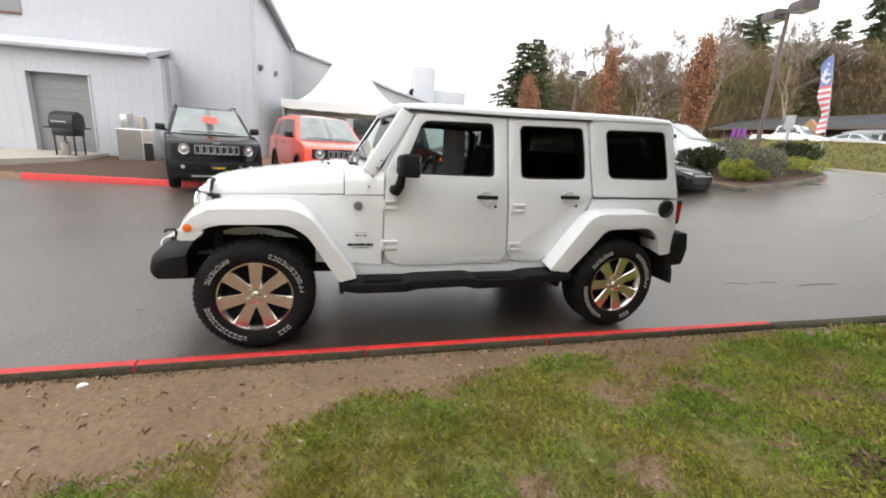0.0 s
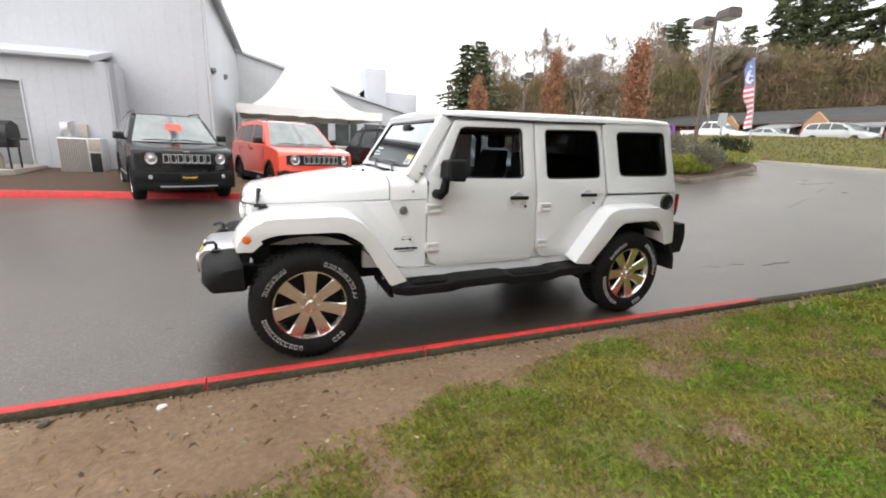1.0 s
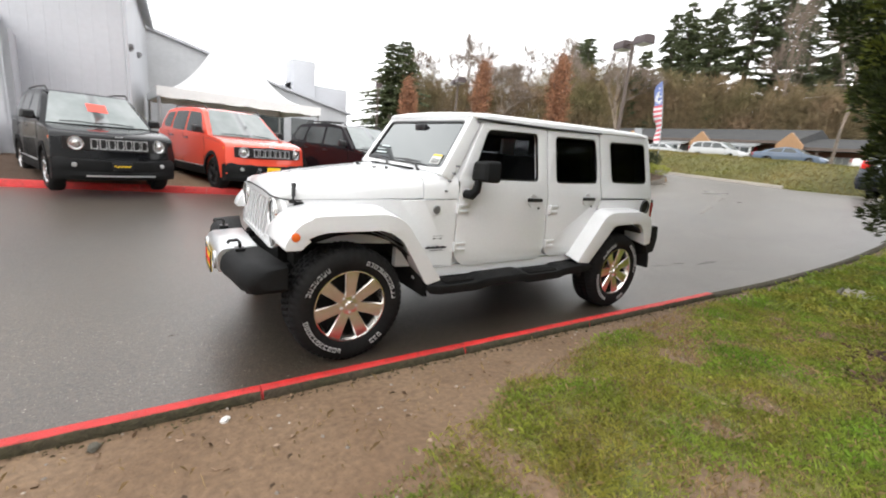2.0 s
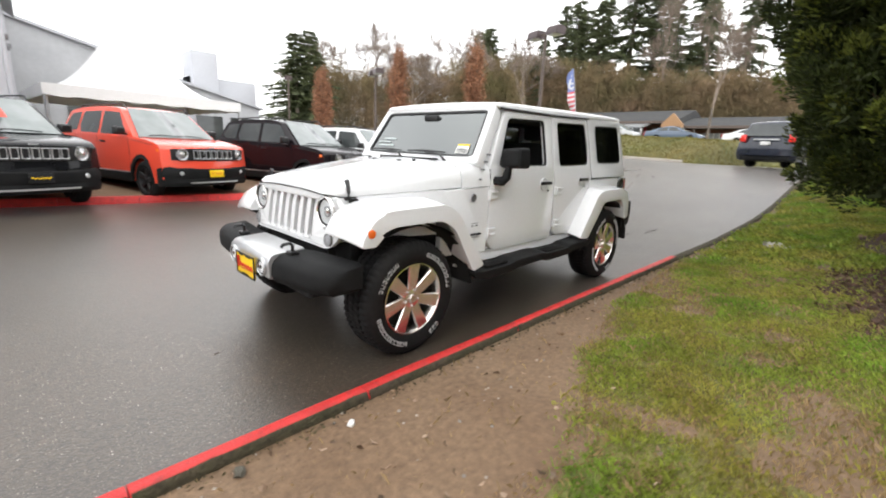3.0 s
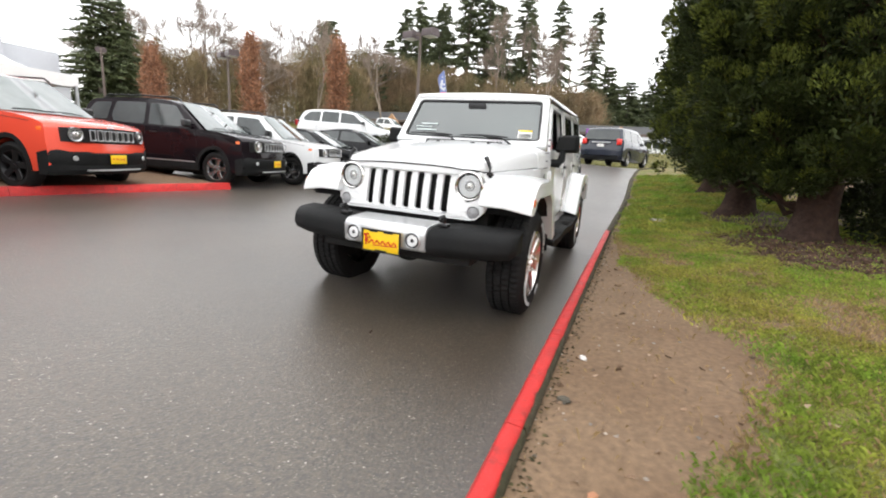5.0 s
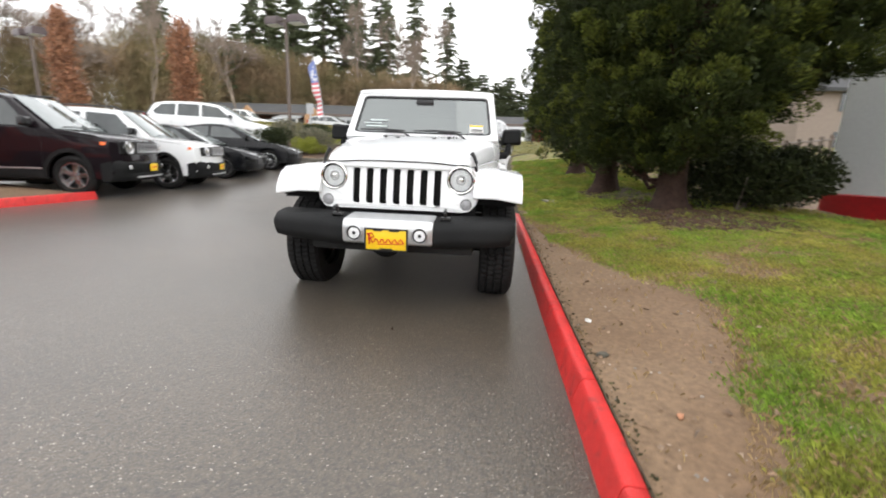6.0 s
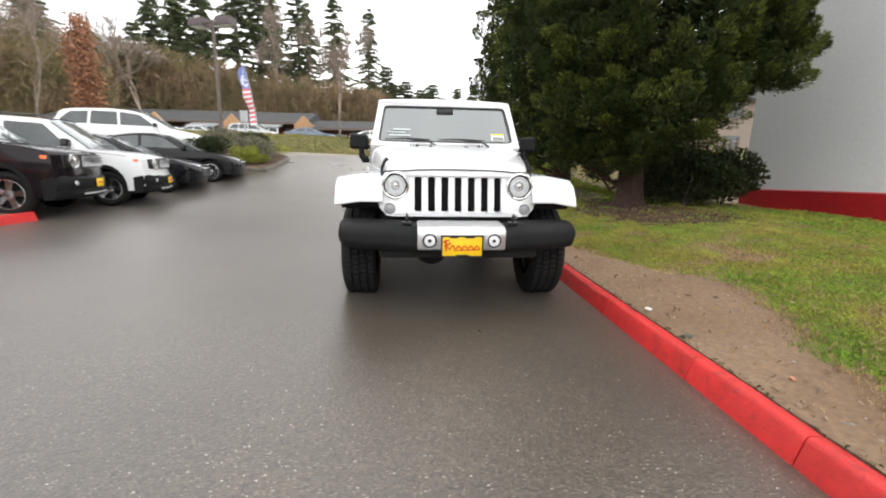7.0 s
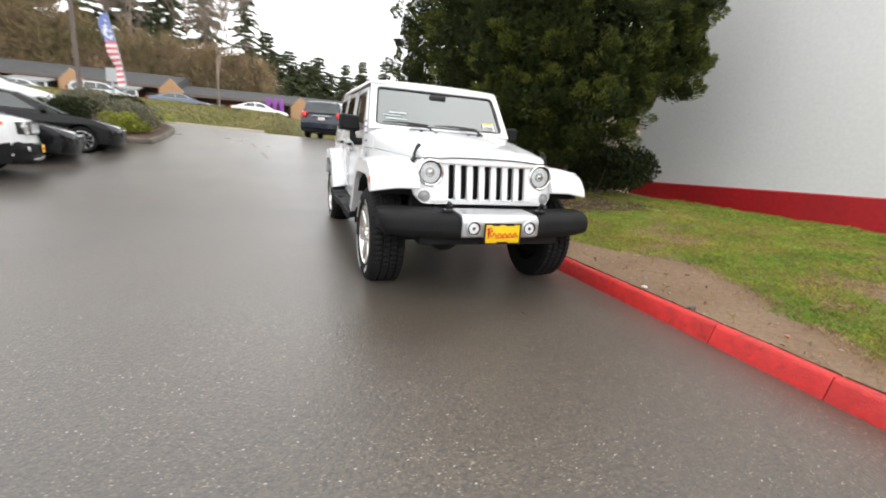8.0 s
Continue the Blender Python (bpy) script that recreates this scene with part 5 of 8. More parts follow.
            tube(bm, [(1.75, s * roofw * 0.93, top - 0.03), (1.85, s * roofw * 0.93, top + 0.035), (2.6, s * roofw * 0.93, top + 0.045), (3.45, s * roofw * 0.93, top + 0.02), (3.55, s * roofw * 0.93, top - 0.04)], 0.016, 6)
            part("roof_rail", bm, TRIM, car)
        for c in (fx, bx):
            wheel(car, c, s, W - 0.02, R, R, 0.215, spec["rim"], spec["spokes"], spec["rim_mat"], spec["spoke_w"], turn=0.3 + c)
    for (x0, z0), (x1, z1) in (spec["screen"],):
        w0, w1 = green_u(z0) - 0.07, green_u(z1) - 0.09

        def sc(a, b, d):
            n = Vector((z1 - z0, 0, -(x1 - x0))).normalized()
            return (x0 + (x1 - x0) * b - abs(n.x) * (0.012 - d) + 0.10 * abs(a / w0) ** 3 * 0.9, a, z0 + (z1 - z0) * b + abs(n.z) * (0.012 - d))
        cols = [-w0 + 2 * w0 * k / 10 for k in range(11)]
        bm = bmesh.new()
        for k in range(10):
            rings = []
            for b in (0.0, 1.0):
                ww = w0 if b == 0 else w1
                rings.append([sc(cols[j] * ww / w0, b, d) for j, d in ((k, 0.0), (k + 1, 0.0), (k + 1, 0.01), (k, 0.01))])
            loft(bm, rings)
        bmesh.ops.remove_doubles(bm, verts=bm.verts[:], dist=0.0005)
        pane = part("windscreen", bm, CAR_SCREEN, car, "windscreen with pale sky reflection painted in")
        for u in (-0.05, 0.45):
            bm = bmesh.new()
            tube(bm, [sc(u - 0.45, 0.03, -0.01), sc(u - 0.1, 0.07, -0.012), sc(u + 0.15, 0.05, -0.01)], 0.007, 5)
            part("wiper", bm, TRIM, car)
        if spec.get("card"):
            part("price_card", slab(bmesh.new(), [(-0.17, 0.42), (-0.17, 0.68), (0.13, 0.70), (0.13, 0.44)], [], lambda a, b, d: sc(a, b, -0.006 + d), 0.004), HANGTAG, car, "bright red card on windscreen")
    if spec.get("boxy"):
        # face with round lamps and seven slots
        gx = 0.022
        part("grille_panel", loft(bmesh.new(), [[(plan(gx - 0.012, k * W), k * W, 0.722 + 0.013 * k * k), (plan(gx - 0.012, k * W), k * W, 0.945 - 0.03 * k * k), (plan(gx - 0.012, k * W) + 0.05, k * W, 0.945 - 0.03 * k * k), (plan(gx - 0.012, k * W) + 0.05, k * W, 0.722 + 0.013 * k * k)] for k in (-0.84, -0.7, -0.5, -0.25, 0, 0.25, 0.5, 0.7, 0.84)]), TRIM, car)
        for k in range(7):
            u = -0.36 + 0.12 * k
            bm = bmesh.new()
            ringp = [(plan(gx - 0.02, u), u + 0.043 * c, 0.832 + 0.074 * sn) for c, sn in ((-1, -1), (-1, 1), (1, 1), (1, -1), (-1, -1))]
            tube(bm, ringp, 0.012, 5)
            part("slot_frame", bm, SATIN, car, "silver grille slot frame")
        for s in (-1, 1):
            hxp = plan(gx - 0.02, 0.60)
            bm = bmesh.new()
            lathe(bm, [(0.0, 0.01), (0.045, 0.012), (0.080, 0.004), (0.092, 0.014), (0.106, 0.014), (0.108, -0.06)], (hxp, s * 0.595 * W / 0.9, 0.832), (-1, s * 0.25, 0), 28)
            lamp = part("headlamp", bm, ALLOY, car, "round headlamp")
            bm = bmesh.new()
            lathe(bm, [(0.0, 0.02), (0.03, 0.018), (0.045, 0.008)], (hxp, s * 0.595 * W / 0.9, 0.832), (-1, s * 0.25, 0), 20)
            part("lens", bm, CHROME, lamp)
            part("marker_lamp", boxed((0.30, s * (W - 0.02) - 0.012, 0.82), (0.40, s * (W - 0.02) + 0.012, 0.92), 0.01), AMBER, car, "amber corner marker")
            bm = bmesh.new()
            lathe(bm, [(0.0, 0.0), (0.03, 0.003), (0.038, -0.01)], (plan(-0.034, 0.64), s * 0.64, 0.50), (-1, s * 0.3, 0), 18)
            part("fog_lamp", bm, SATIN, car)
        part("badge", boxed((0.045, -0.06, 0.948), (0.06, 0.06, 0.962), 0.003), SATIN, car)
        rings = []
        for u in (-W * 1.0, -W * 0.9, -W * 0.5, 0, W * 0.5, W * 0.9, W * 1.0):
            p = plan(-0.02, u)
            e = 0.03 if abs(u) > W * 0.95 else 0
            c = 0.05 * (abs(u) / W) ** 2
            rings.append([(p + 0.05 + e, u, 0.26), (p - 0.005 + e, u, 0.33), (p + 0.006 + e, u, 0.40), (p - 0.016 + e, u, 0.44), (p - 0.012 + e, u, 0.555 + c - e), (p + 0.03, u, 0.585 + c - e), (p + 0.2, u, 0.56), (p + 0.2, u, 0.26)])
        bmp = part("front_bumper", loft(bmesh.new(), rings), PLASTIC, car, "black plastic front bumper")
        part("lower_strip", loft(bmesh.new(), [[(plan(-0.04, u), u, 0.315), (plan(-0.04, u), u, 0.34), (plan(0.0, u), u, 0.34), (plan(0.0, u), u, 0.315)] for u in (-0.5, -0.25, 0, 0.25, 0.5)]), SATIN, bmp)
    else:
        for s in (-1, 1):
            z = spec["lamp_z"]
            rings = []
            for k in range(5):
                u = s * (W * 0.55 + W * 0.36 * k / 4)
                x = plan(spec["lamp_x"], u) + 0.05 * k / 4
                hh = 0.035 + 0.05 * k / 4
                rings.append([(x - 0.02, u, z - hh), (x + 0.015 * k, u, z + hh), (x + 0.12, u, z + hh), (x + 0.12, u, z - hh)])
            part("headlamp", loft(bmesh.new(), rings), CAR_SCREEN if spec.get("pale_lamp") else SATIN, car, "swept-back headlamp")
            part("marker_lamp", boxed((0.42, s * (W - 0.03) - 0.01, z - 0.05), (0.56, s * (W - 0.03) + 0.01, z - 0.02), 0.006), RED_LENS if not spec.get("pale_lamp") else AMBER, car)
        part("grille", loft(bmesh.new(), [[(plan(-0.012, u), u, z) for z in (z0, z0 + hh)] + [(plan(0.05, u), u, z) for z in (z0 + hh, z0)] for u, z0, hh in ((-W * 0.6, 0.45, 0.10), (-W * 0.3, 0.42, 0.17), (0, 0.41, 0.19), (W * 0.3, 0.42, 0.17), (W * 0.6, 0.45, 0.10))]), TRIM, car)
        part("grille_bar", loft(bmesh.new(), [[(plan(-0.02, u), u, z) for z in (0.625, 0.66)] + [(plan(0.05, u), u, z) for z in (0.66, 0.625)] for u in (-W * 0.5, -W * 0.2, W * 0.2, W * 0.5)]), SATIN, car)
    if spec.get("plate"):
        pl = part("licence_plate", boxed((-0.062, -0.15 + spec["plate"], 0.42), (-0.050, 0.15 + spec["plate"], 0.555), 0.003), TRIM if spec.get("card") else YELLOW, car, "black dealer plate" if spec.get("card") else "yellow dealer plate")
        bm = bmesh.new()
        tube(bm, [(-0.064, 0.12 - 0.24 * i / 16 + spec["plate"], 0.49 + 0.014 * math.sin(i * 1.7)) for i in range(17)], 0.007 if spec.get("card") else 0.005, 4)
        part("script_bar", bm, YELLOW if spec.get("card") else RED_INK, pl)
    # back
    bxx = spec["length"]
    for s in (-1, 1):
        lampbox = boxed((bxx - 0.16, s * (W * 0.80) - 0.10, spec["tail_z"] - 0.13), (bxx - 0.02, s * (W * 0.80) + 0.10, spec["tail_z"] + 0.13), 0.03)
        part("tail_lamp", lampbox, LIT_RED if spec.get("braking") else RED_LENS, car, "red tail lamp")
    rw = spec["rear_screen"]
    (x0, z0), (x1, z1) = rw
    part("rear_window", loft(bmesh.new(), [[(x0 + 0.015, -green_u(z0) * 0.86, z0), (x1 + 0.015, -green_u(z1) * 0.84, z1), (x1 - 0.02, -green_u(z1) * 0.84, z1), (x0 - 0.02, -green_u(z0) * 0.86, z0)], [(x0 + 0.015, green_u(z0) * 0.86, z0), (x1 + 0.015, green_u(z1) * 0.84, z1), (x1 - 0.02, green_u(z1) * 0.84, z1), (x0 - 0.02, green_u(z0) * 0.86, z0)]]), CAR_GLASS, car)
    if spec.get("braking"):
        part("rear_strip", boxed((bxx - 0.05, -0.42, 0.99), (bxx + 0.012, 0.42, 1.035), 0.006), SATIN, car, "bright strip over the rear plate")
        part("rear_plate", boxed((bxx - 0.02, -0.16, 0.82), (bxx + 0.012, 0.16, 0.95), 0.004), PAPER, car, "pale rear plate")
        part("rear_bumper", loft(bmesh.new(), [[(bxx - 0.10 * abs(u) ** 3 - 0.06, u * W * 0.98, 0.42), (bxx + 0.05 - 0.14 * abs(u) ** 3, u * W * 0.98, 0.45), (bxx + 0.06 - 0.14 * abs(u) ** 3, u * W * 0.98, 0.66), (bxx - 0.06 - 0.10 * abs(u) ** 3, u * W * 0.98, 0.69)] for u in (-1, -0.8, -0.4, 0, 0.4, 0.8, 1)]), paint_mat, car)
        part("rear_valance", boxed((bxx - 0.25, -W * 0.8, 0.26), (bxx - 0.02, W * 0.8, 0.43), 0.03), PLASTIC, car)
    part("underbody", boxed((fx - R, -W * 0.72, 0.22), (bx + R, W * 0.72, 0.75)), DARK, car)
    return car


COMPACT = dict(name="compact_suv", length=4.22, half=0.90, front=0.86, back=3.42, sill=0.30, radius=0.345, rim=0.215, spokes=5, rim_mat=ALLOY, spoke_w=0.10, bow=0.24,
               belt=1.07, top=1.665, roof_half=0.66, clad=True, boxy=True, plate=0.001,
               nose=[(0.05, 0.30), (0.0, 0.42), (0.0, 0.64), (0.022, 0.72), (0.03, 0.90), (0.05, 0.945), (0.11, 0.98), (0.30, 1.02), (0.70, 1.068), (1.10, 1.10)],
               tail=[(1.30, 1.10), (2.4, 1.115), (3.6, 1.14), (4.08, 1.14), (4.17, 1.05), (4.20, 0.78), (4.22, 0.55), (4.16, 0.34)],
               greenhouse=[(1.02, 1.06), (1.70, 1.585), (1.95, 1.645), (2.6, 1.665), (3.4, 1.64), (3.90, 1.58), (4.14, 1.12)],
               windows=[[(1.42, 1.135), (1.80, 1.545), (2.42, 1.575), (2.40, 1.145)], [(2.50, 1.145), (2.52, 1.575), (3.20, 1.56), (3.28, 1.30), (3.20, 1.16)], [(3.38, 1.19), (3.32, 1.55), (3.70, 1.52), (3.86, 1.30), (3.74, 1.20)]],
               seams=[[(1.30, 0.48), (1.27, 0.85), (1.33, 1.08)], [(2.45, 0.47), (2.45, 1.10)], [(3.05, 0.75), (3.28, 0.9), (3.34, 1.12)], [(0.36, 0.98), (1.2, 1.05)]],
               handles=[(2.25, 1.0), (3.14, 1.02)], mirror=(1.42, 1.20), screen=((1.02, 1.10), (1.735, 1.615)), rear_screen=((4.13, 1.16), (3.93, 1.54)), tail_z=0.98)
SEDAN = dict(name="sedan", length=4.86, half=0.93, front=0.95, back=3.69, sill=0.26, radius=0.335, rim=0.225, spokes=10, rim_mat=ALLOY, spoke_w=0.055, bow=0.34,
             belt=0.95, top=1.46, roof_half=0.58, lamp_x=0.08, lamp_z=0.69, gh_round=0.25, plate=0.0,
             nose=[(0.06, 0.25), (0.0, 0.36), (0.0, 0.58), (0.05, 0.68), (0.20, 0.77), (0.60, 0.87), (1.2, 0.94)],
             tail=[(1.5, 0.965), (2.8, 0.99), (3.9, 1.03), (4.62, 1.03), (4.80, 0.98), (4.85, 0.70), (4.83, 0.42), (4.74, 0.28)],
             greenhouse=[(1.15, 0.93), (2.05, 1.38), (2.45, 1.455), (2.9, 1.455), (3.5, 1.37), (4.45, 1.0)],
             windows=[[(1.72, 1.02), (2.18, 1.345), (2.75, 1.385), (2.74, 1.04)], [(2.82, 1.04), (2.83, 1.385), (3.35, 1.33), (3.80, 1.10), (3.72, 1.06)]],
             seams=[[(1.50, 0.40), (1.44, 0.7), (1.55, 0.95)], [(2.76, 0.38), (2.78, 0.98)], [(3.32, 0.55), (3.62, 0.8), (3.72, 1.0)]],
             handles=[(2.55, 0.88), (3.50, 0.91)], mirror=(1.62, 1.05), screen=((1.18, 0.965), (2.10, 1.405)), rear_screen=((4.35, 1.04), (3.55, 1.36)), tail_z=0.86)
MINIVAN = dict(name="minivan", length=5.14, half=0.98, front=0.96, back=4.04, sill=0.24, radius=0.34, rim=0.22, spokes=9, rim_mat=ALLOY, spoke_w=0.06, bow=0.30,
               belt=1.05, top=1.72, roof_half=0.74, lamp_x=0.08, lamp_z=0.78, plate=0.0, dark_mirror=True,
               nose=[(0.06, 0.25), (0.0, 0.38), (0.0, 0.66), (0.05, 0.80), (0.25, 0.92), (0.70, 1.02), (1.05, 1.07)],
               tail=[(1.3, 1.08), (3.0, 1.09), (4.6, 1.11), (5.02, 1.10), (5.10, 0.9), (5.14, 0.62), (5.10, 0.40), (5.02, 0.27)],
               greenhouse=[(0.95, 1.05), (1.85, 1.60), (2.25, 1.70), (3.2, 1.725), (4.5, 1.69), (4.84, 1.64), (5.05, 1.10)],
               windows=[[(1.52, 1.13), (2.0, 1.55), (2.40, 1.60), (2.40, 1.14)], [(2.48, 1.14), (2.48, 1.61), (3.65, 1.62), (3.66, 1.15)], [(3.75, 1.15), (3.74, 1.62), (4.55, 1.59), (4.80, 1.25), (4.72, 1.16)]],
               seams=[[(1.42, 0.4), (1.40, 0.8), (1.48, 1.07)], [(2.44, 0.36), (2.44, 1.08)], [(3.60, 0.5), (3.70, 0.9), (3.70, 1.1)]],
               handles=[(2.28, 0.95), (3.58, 0.96)], mirror=(1.52, 1.17), screen=((0.98, 1.09), (1.92, 1.645)), rear_screen=((5.03, 1.15), (4.87, 1.58)), tail_z=1.06, braking=True)
CROSSOVER = dict(MINIVAN, name="crossover", length=4.75, back=3.70, half=0.95, braking=False, pale_lamp=True, rim=0.23,
                 tail=[(1.3, 1.08), (3.0, 1.09), (4.2, 1.12), (4.60, 1.10), (4.71, 0.9), (4.75, 0.62), (4.70, 0.40), (4.62, 0.27)],
                 greenhouse=[(0.95, 1.05), (1.80, 1.55), (2.20, 1.66), (3.0, 1.70), (4.0, 1.66), (4.40, 1.58), (4.66, 1.12)], top=1.70,
                 windows=[[(1.52, 1.13), (2.0, 1.53), (2.62, 1.60), (2.62, 1.14)], [(2.70, 1.14), (2.70, 1.60), (3.45, 1.60), (3.50, 1.15)], [(3.58, 1.15), (3.54, 1.59), (4.05, 1.55), (4.35, 1.28), (4.25, 1.17)]],
                 rear_screen=((4.64, 1.16), (4.43, 1.52)))


def parked(nose_x, nose_y, yaw, scale=1.0, z=None, zoff=0.0, tall=1.0):
    """The pose of a car whose nose is at that place and which faces the yaw (degrees from -x, turning left from above)."""
    if z is None:
        z = ground_z(nose_x - 0.9 * math.cos(radians(yaw)) * -1, nose_y - 0.9 * math.sin(radians(yaw)) * -1)
    return pose(nose_x, nose_y, z + zoff, 0, 0, yaw) @ Matrix.Diagonal((scale, scale, scale * tall, 1))


RED_RIMS = dict(COMPACT, rim_mat=BLACK_RIM)
LOW = 0.25
# noses lie just over the far kerb, each car turned the same way
YAW = 90 + 17.0
build_car(parked(-1.49, 6.35, YAW, 0.94, LOW, tall=1.06), BLACK_PAINT, "black compact off-road car with red windscreen card", dict(COMPACT, card=True))
build_car(parked(0.98, 6.83, YAW, 0.94, LOW + 0.01, tall=1.06), RED_PAINT, "orange-red compact off-road car with black wheels", RED_RIMS)
build_car(parked(4.0, 6.55, YAW, 0.95, LOW - 0.02, tall=1.05), DARK_PAINT, "dark plum compact off-road car straddling the kerb end", COMPACT)
build_car(parked(6.0, 6.47, YAW, 0.94, 0.20, tall=1.04), WHITE, "white compact off-road car with black trim", COMPACT)
build_car(parked(8.6, 6.75, YAW, 0.95, 0.27), BLACK_PAINT, "black sedan with many-spoked bright wheels", SEDAN)
build_car(parked(10.75, 6.55, YAW, 0.95, 0.43), BLACK_PAINT, "second black sedan beside the planted island", SEDAN)
build_car(parked(14.5, 9.3, YAW, 1.0, 1.10), WHITE, "white crossover parked on higher ground behind sedans", CROSSOVER)
build_car(parked(22.80, -0.45, 180 - 15, 1.0, rise(16.5) + 0.05), NAVY_PAINT, "dark blue minivan driving up the lot, brake lamps lit", MINIVAN, group="")

# ---- the workshop building, the tent and what stands behind ----
def wall_box(name, pts, z0, z1, material, parent, thick=0.25, label=""):
    """A straight wall from pts[0] to pts[1] with its face on that line."""
    (x0, y0), (x1, y1) = pts
    d = Vector((x1 - x0, y1 - y0)).normalized()
    n = Vector((-d.y, d.x)) * thick
    rings = [[(x0, y0, z), (x1, y1, z), (x1 + n.x, y1 + n.y, z), (x0 + n.x, y0 + n.y, z)] for z in (z0, z1)]
    return part(name, loft(bmesh.new(), rings), material, parent, label)


def along(p, q, t):
    return (p[0] + (q[0] - p[0]) * t, p[1] + (q[1] - p[1]) * t)


shop = thing("workshop", pose(0, 0, 0), "pale grey metal-clad workshop with a low annex", "building", kind="structure")
# annex front wall with a doorway
A, B = (-18.0, 12.75), (-3.53, 11.06)
AD = (Vector(B) - Vector(A)).normalized()
AN = Vector((-AD.y, AD.x))


def on_annex(t, out, z):
    p = Vector(B) + AD * -t - AN * out
    return (p.x, p.y, z)


ANNEX_TOP, DOOR_TOP = 3.20, 2.62
d0, d1 = 2.02, 3.48
outline = [(0.0, 0.2), (0.0, ANNEX_TOP), (13.5, ANNEX_TOP), (13.5, 0.2)]
hole = [(d0, 0.35), (d0, DOOR_TOP), (d1, DOOR_TOP), (d1, 0.35)]
part("annex_wall", slab(bmesh.new(), outline, [hole], lambda a, b, d: on_annex(a, -d, b), 0.25), SIDING, shop)
for k in range(44):
    t = 0.15 + 0.3 * k
    if d0 - 0.05 < t < d1 + 0.05:
        bm = bmesh.new()
        loft(bm, [[on_annex(t - 0.02, 0.0, z), on_annex(t - 0.01, 0.006, z), on_annex(t + 0.01, 0.006, z), on_annex(t + 0.02, 0.0, z)] for z in (DOOR_TOP + 0.12, ANNEX_TOP - 0.12)])
    else:
        bm = bmesh.new()
        loft(bm, [[on_annex(t - 0.02, 0.0, z), on_annex(t - 0.01, 0.006, z), on_annex(t + 0.01, 0.006, z), on_annex(t + 0.02, 0.0, z)] for z in (0.3, ANNEX_TOP - 0.12)])
    part("cladding_rib", bm, SIDING, shop)
door = part("door_leaf", slab(bmesh.new(), hole, [], lambda a, b, d: on_annex(a, -0.16 - d, b), 0.05), GREY_DOOR, shop, "plain grey metal shutter door")
for k in range(9):
    z = 0.55 + 0.235 * k
    bm = bmesh.new()
    loft(bm, [[on_annex(t, -0.158, z), on_annex(t, -0.15, z + 0.012), on_annex(t, -0.158, z + 0.024)] for t in (d0 + 0.02, d1 - 0.02)])
    part("shutter_rib", bm, GREY_DOOR, door)
bm = bmesh.new()
for a0, a1, z0, z1 in ((d0 - 0.04, d0, 0.35, DOOR_TOP + 0.04), (d1, d1 + 0.04, 0.35, DOOR_TOP + 0.04), (d0, d1, DOOR_TOP, DOOR_TOP + 0.04)):
    loft(bm, [[on_annex(a0, o, z0), on_annex(a1, o, z0), on_annex(a1, o, z1), on_annex(a0, o, z1)] for o in (-0.01, 0.03)])
part("door_frame", bm, SIDING, shop, "pale door frame")
# eave: a sloping metal roof edge with gutter
bm = bmesh.new()
loft(bm, [[on_annex(t, 0.17, ANNEX_TOP - 0.02), on_annex(t, 0.19, ANNEX_TOP + 0.07), on_annex(t, 0.15, ANNEX_TOP + 0.10), on_annex(t, -1.6, ANNEX_TOP + 0.52), on_annex(t, -1.6, ANNEX_TOP + 0.40), on_annex(t, 0.0, ANNEX_TOP - 0.02)] for t in (0.45, 13.5)])
part("annex_roof", bm, SIDING, shop, "white sloping annex roof")
bm = bmesh.new()
loft(bm, [[on_annex(t, 0.192, ANNEX_TOP - 0.01), on_annex(t, 0.24, ANNEX_TOP), on_annex(t, 0.25, ANNEX_TOP + 0.07), on_annex(t, 0.192, ANNEX_TOP + 0.07)] for t in (0.42, 13.5)])
part("gutter", bm, SIDING, shop, "pale rain gutter")
# tall hall: the front wall runs on behind the annex to the corner
C0, C1, C2 = (-17.0, 14.25), (-1.54, 12.0), (-1.05, 23.5)
HALL_TOP = 6.2
CD = (Vector(C1) - Vector(C0)).normalized()
wall_box("hall_front_wall", (C0, C1), 0.3, HALL_TOP, SIDING, shop)
wall_box("hall_side_wall", (C1, C2), 0.3, HALL_TOP - 0.35, SIDING, shop)
part("annex_return", loft(bmesh.new(), [[on_annex(0.0, 0.0, z), on_annex(0.2, 0.0, z), (-3.83, 12.40, z), (-3.63, 12.38, z)] for z in (0.2, ANNEX_TOP)]), SIDING, shop)
for k in range(50):
    t = k / 50
    p = along(C0, C1, t)
    if p[0] > -13:
        n = Vector((CD.y, -CD.x))
        bm = bmesh.new()
        loft(bm, [[(p[0], p[1], z), (p[0] + 0.015 * CD.x + 0.006 * n.x, p[1] + 0.015 * CD.y + 0.006 * n.y, z), (p[0] + 0.03 * CD.x, p[1] + 0.03 * CD.y, z)] for z in (0.4, HALL_TOP - 0.05)])
        part("cladding_rib", bm, SIDING, shop)
bm = bmesh.new()
loft(bm, [[(C1[0] + 0.03, C1[1] - 0.05, HALL_TOP + 0.05), (C1[0] + 0.32, C1[1] - 0.05, HALL_TOP - 0.30), (C1[0] + 0.30, C1[1] - 0.05, HALL_TOP - 0.44), (C1[0] - 0.05, C1[1] - 0.05, HALL_TOP - 0.2)],
          [(C2[0] + 0.03, C2[1], HALL_TOP + 0.0), (C2[0] + 0.32, C2[1], HALL_TOP - 0.35), (C2[0] + 0.30, C2[1], HALL_TOP - 0.49), (C2[0] - 0.05, C2[1], HALL_TOP - 0.25)]])
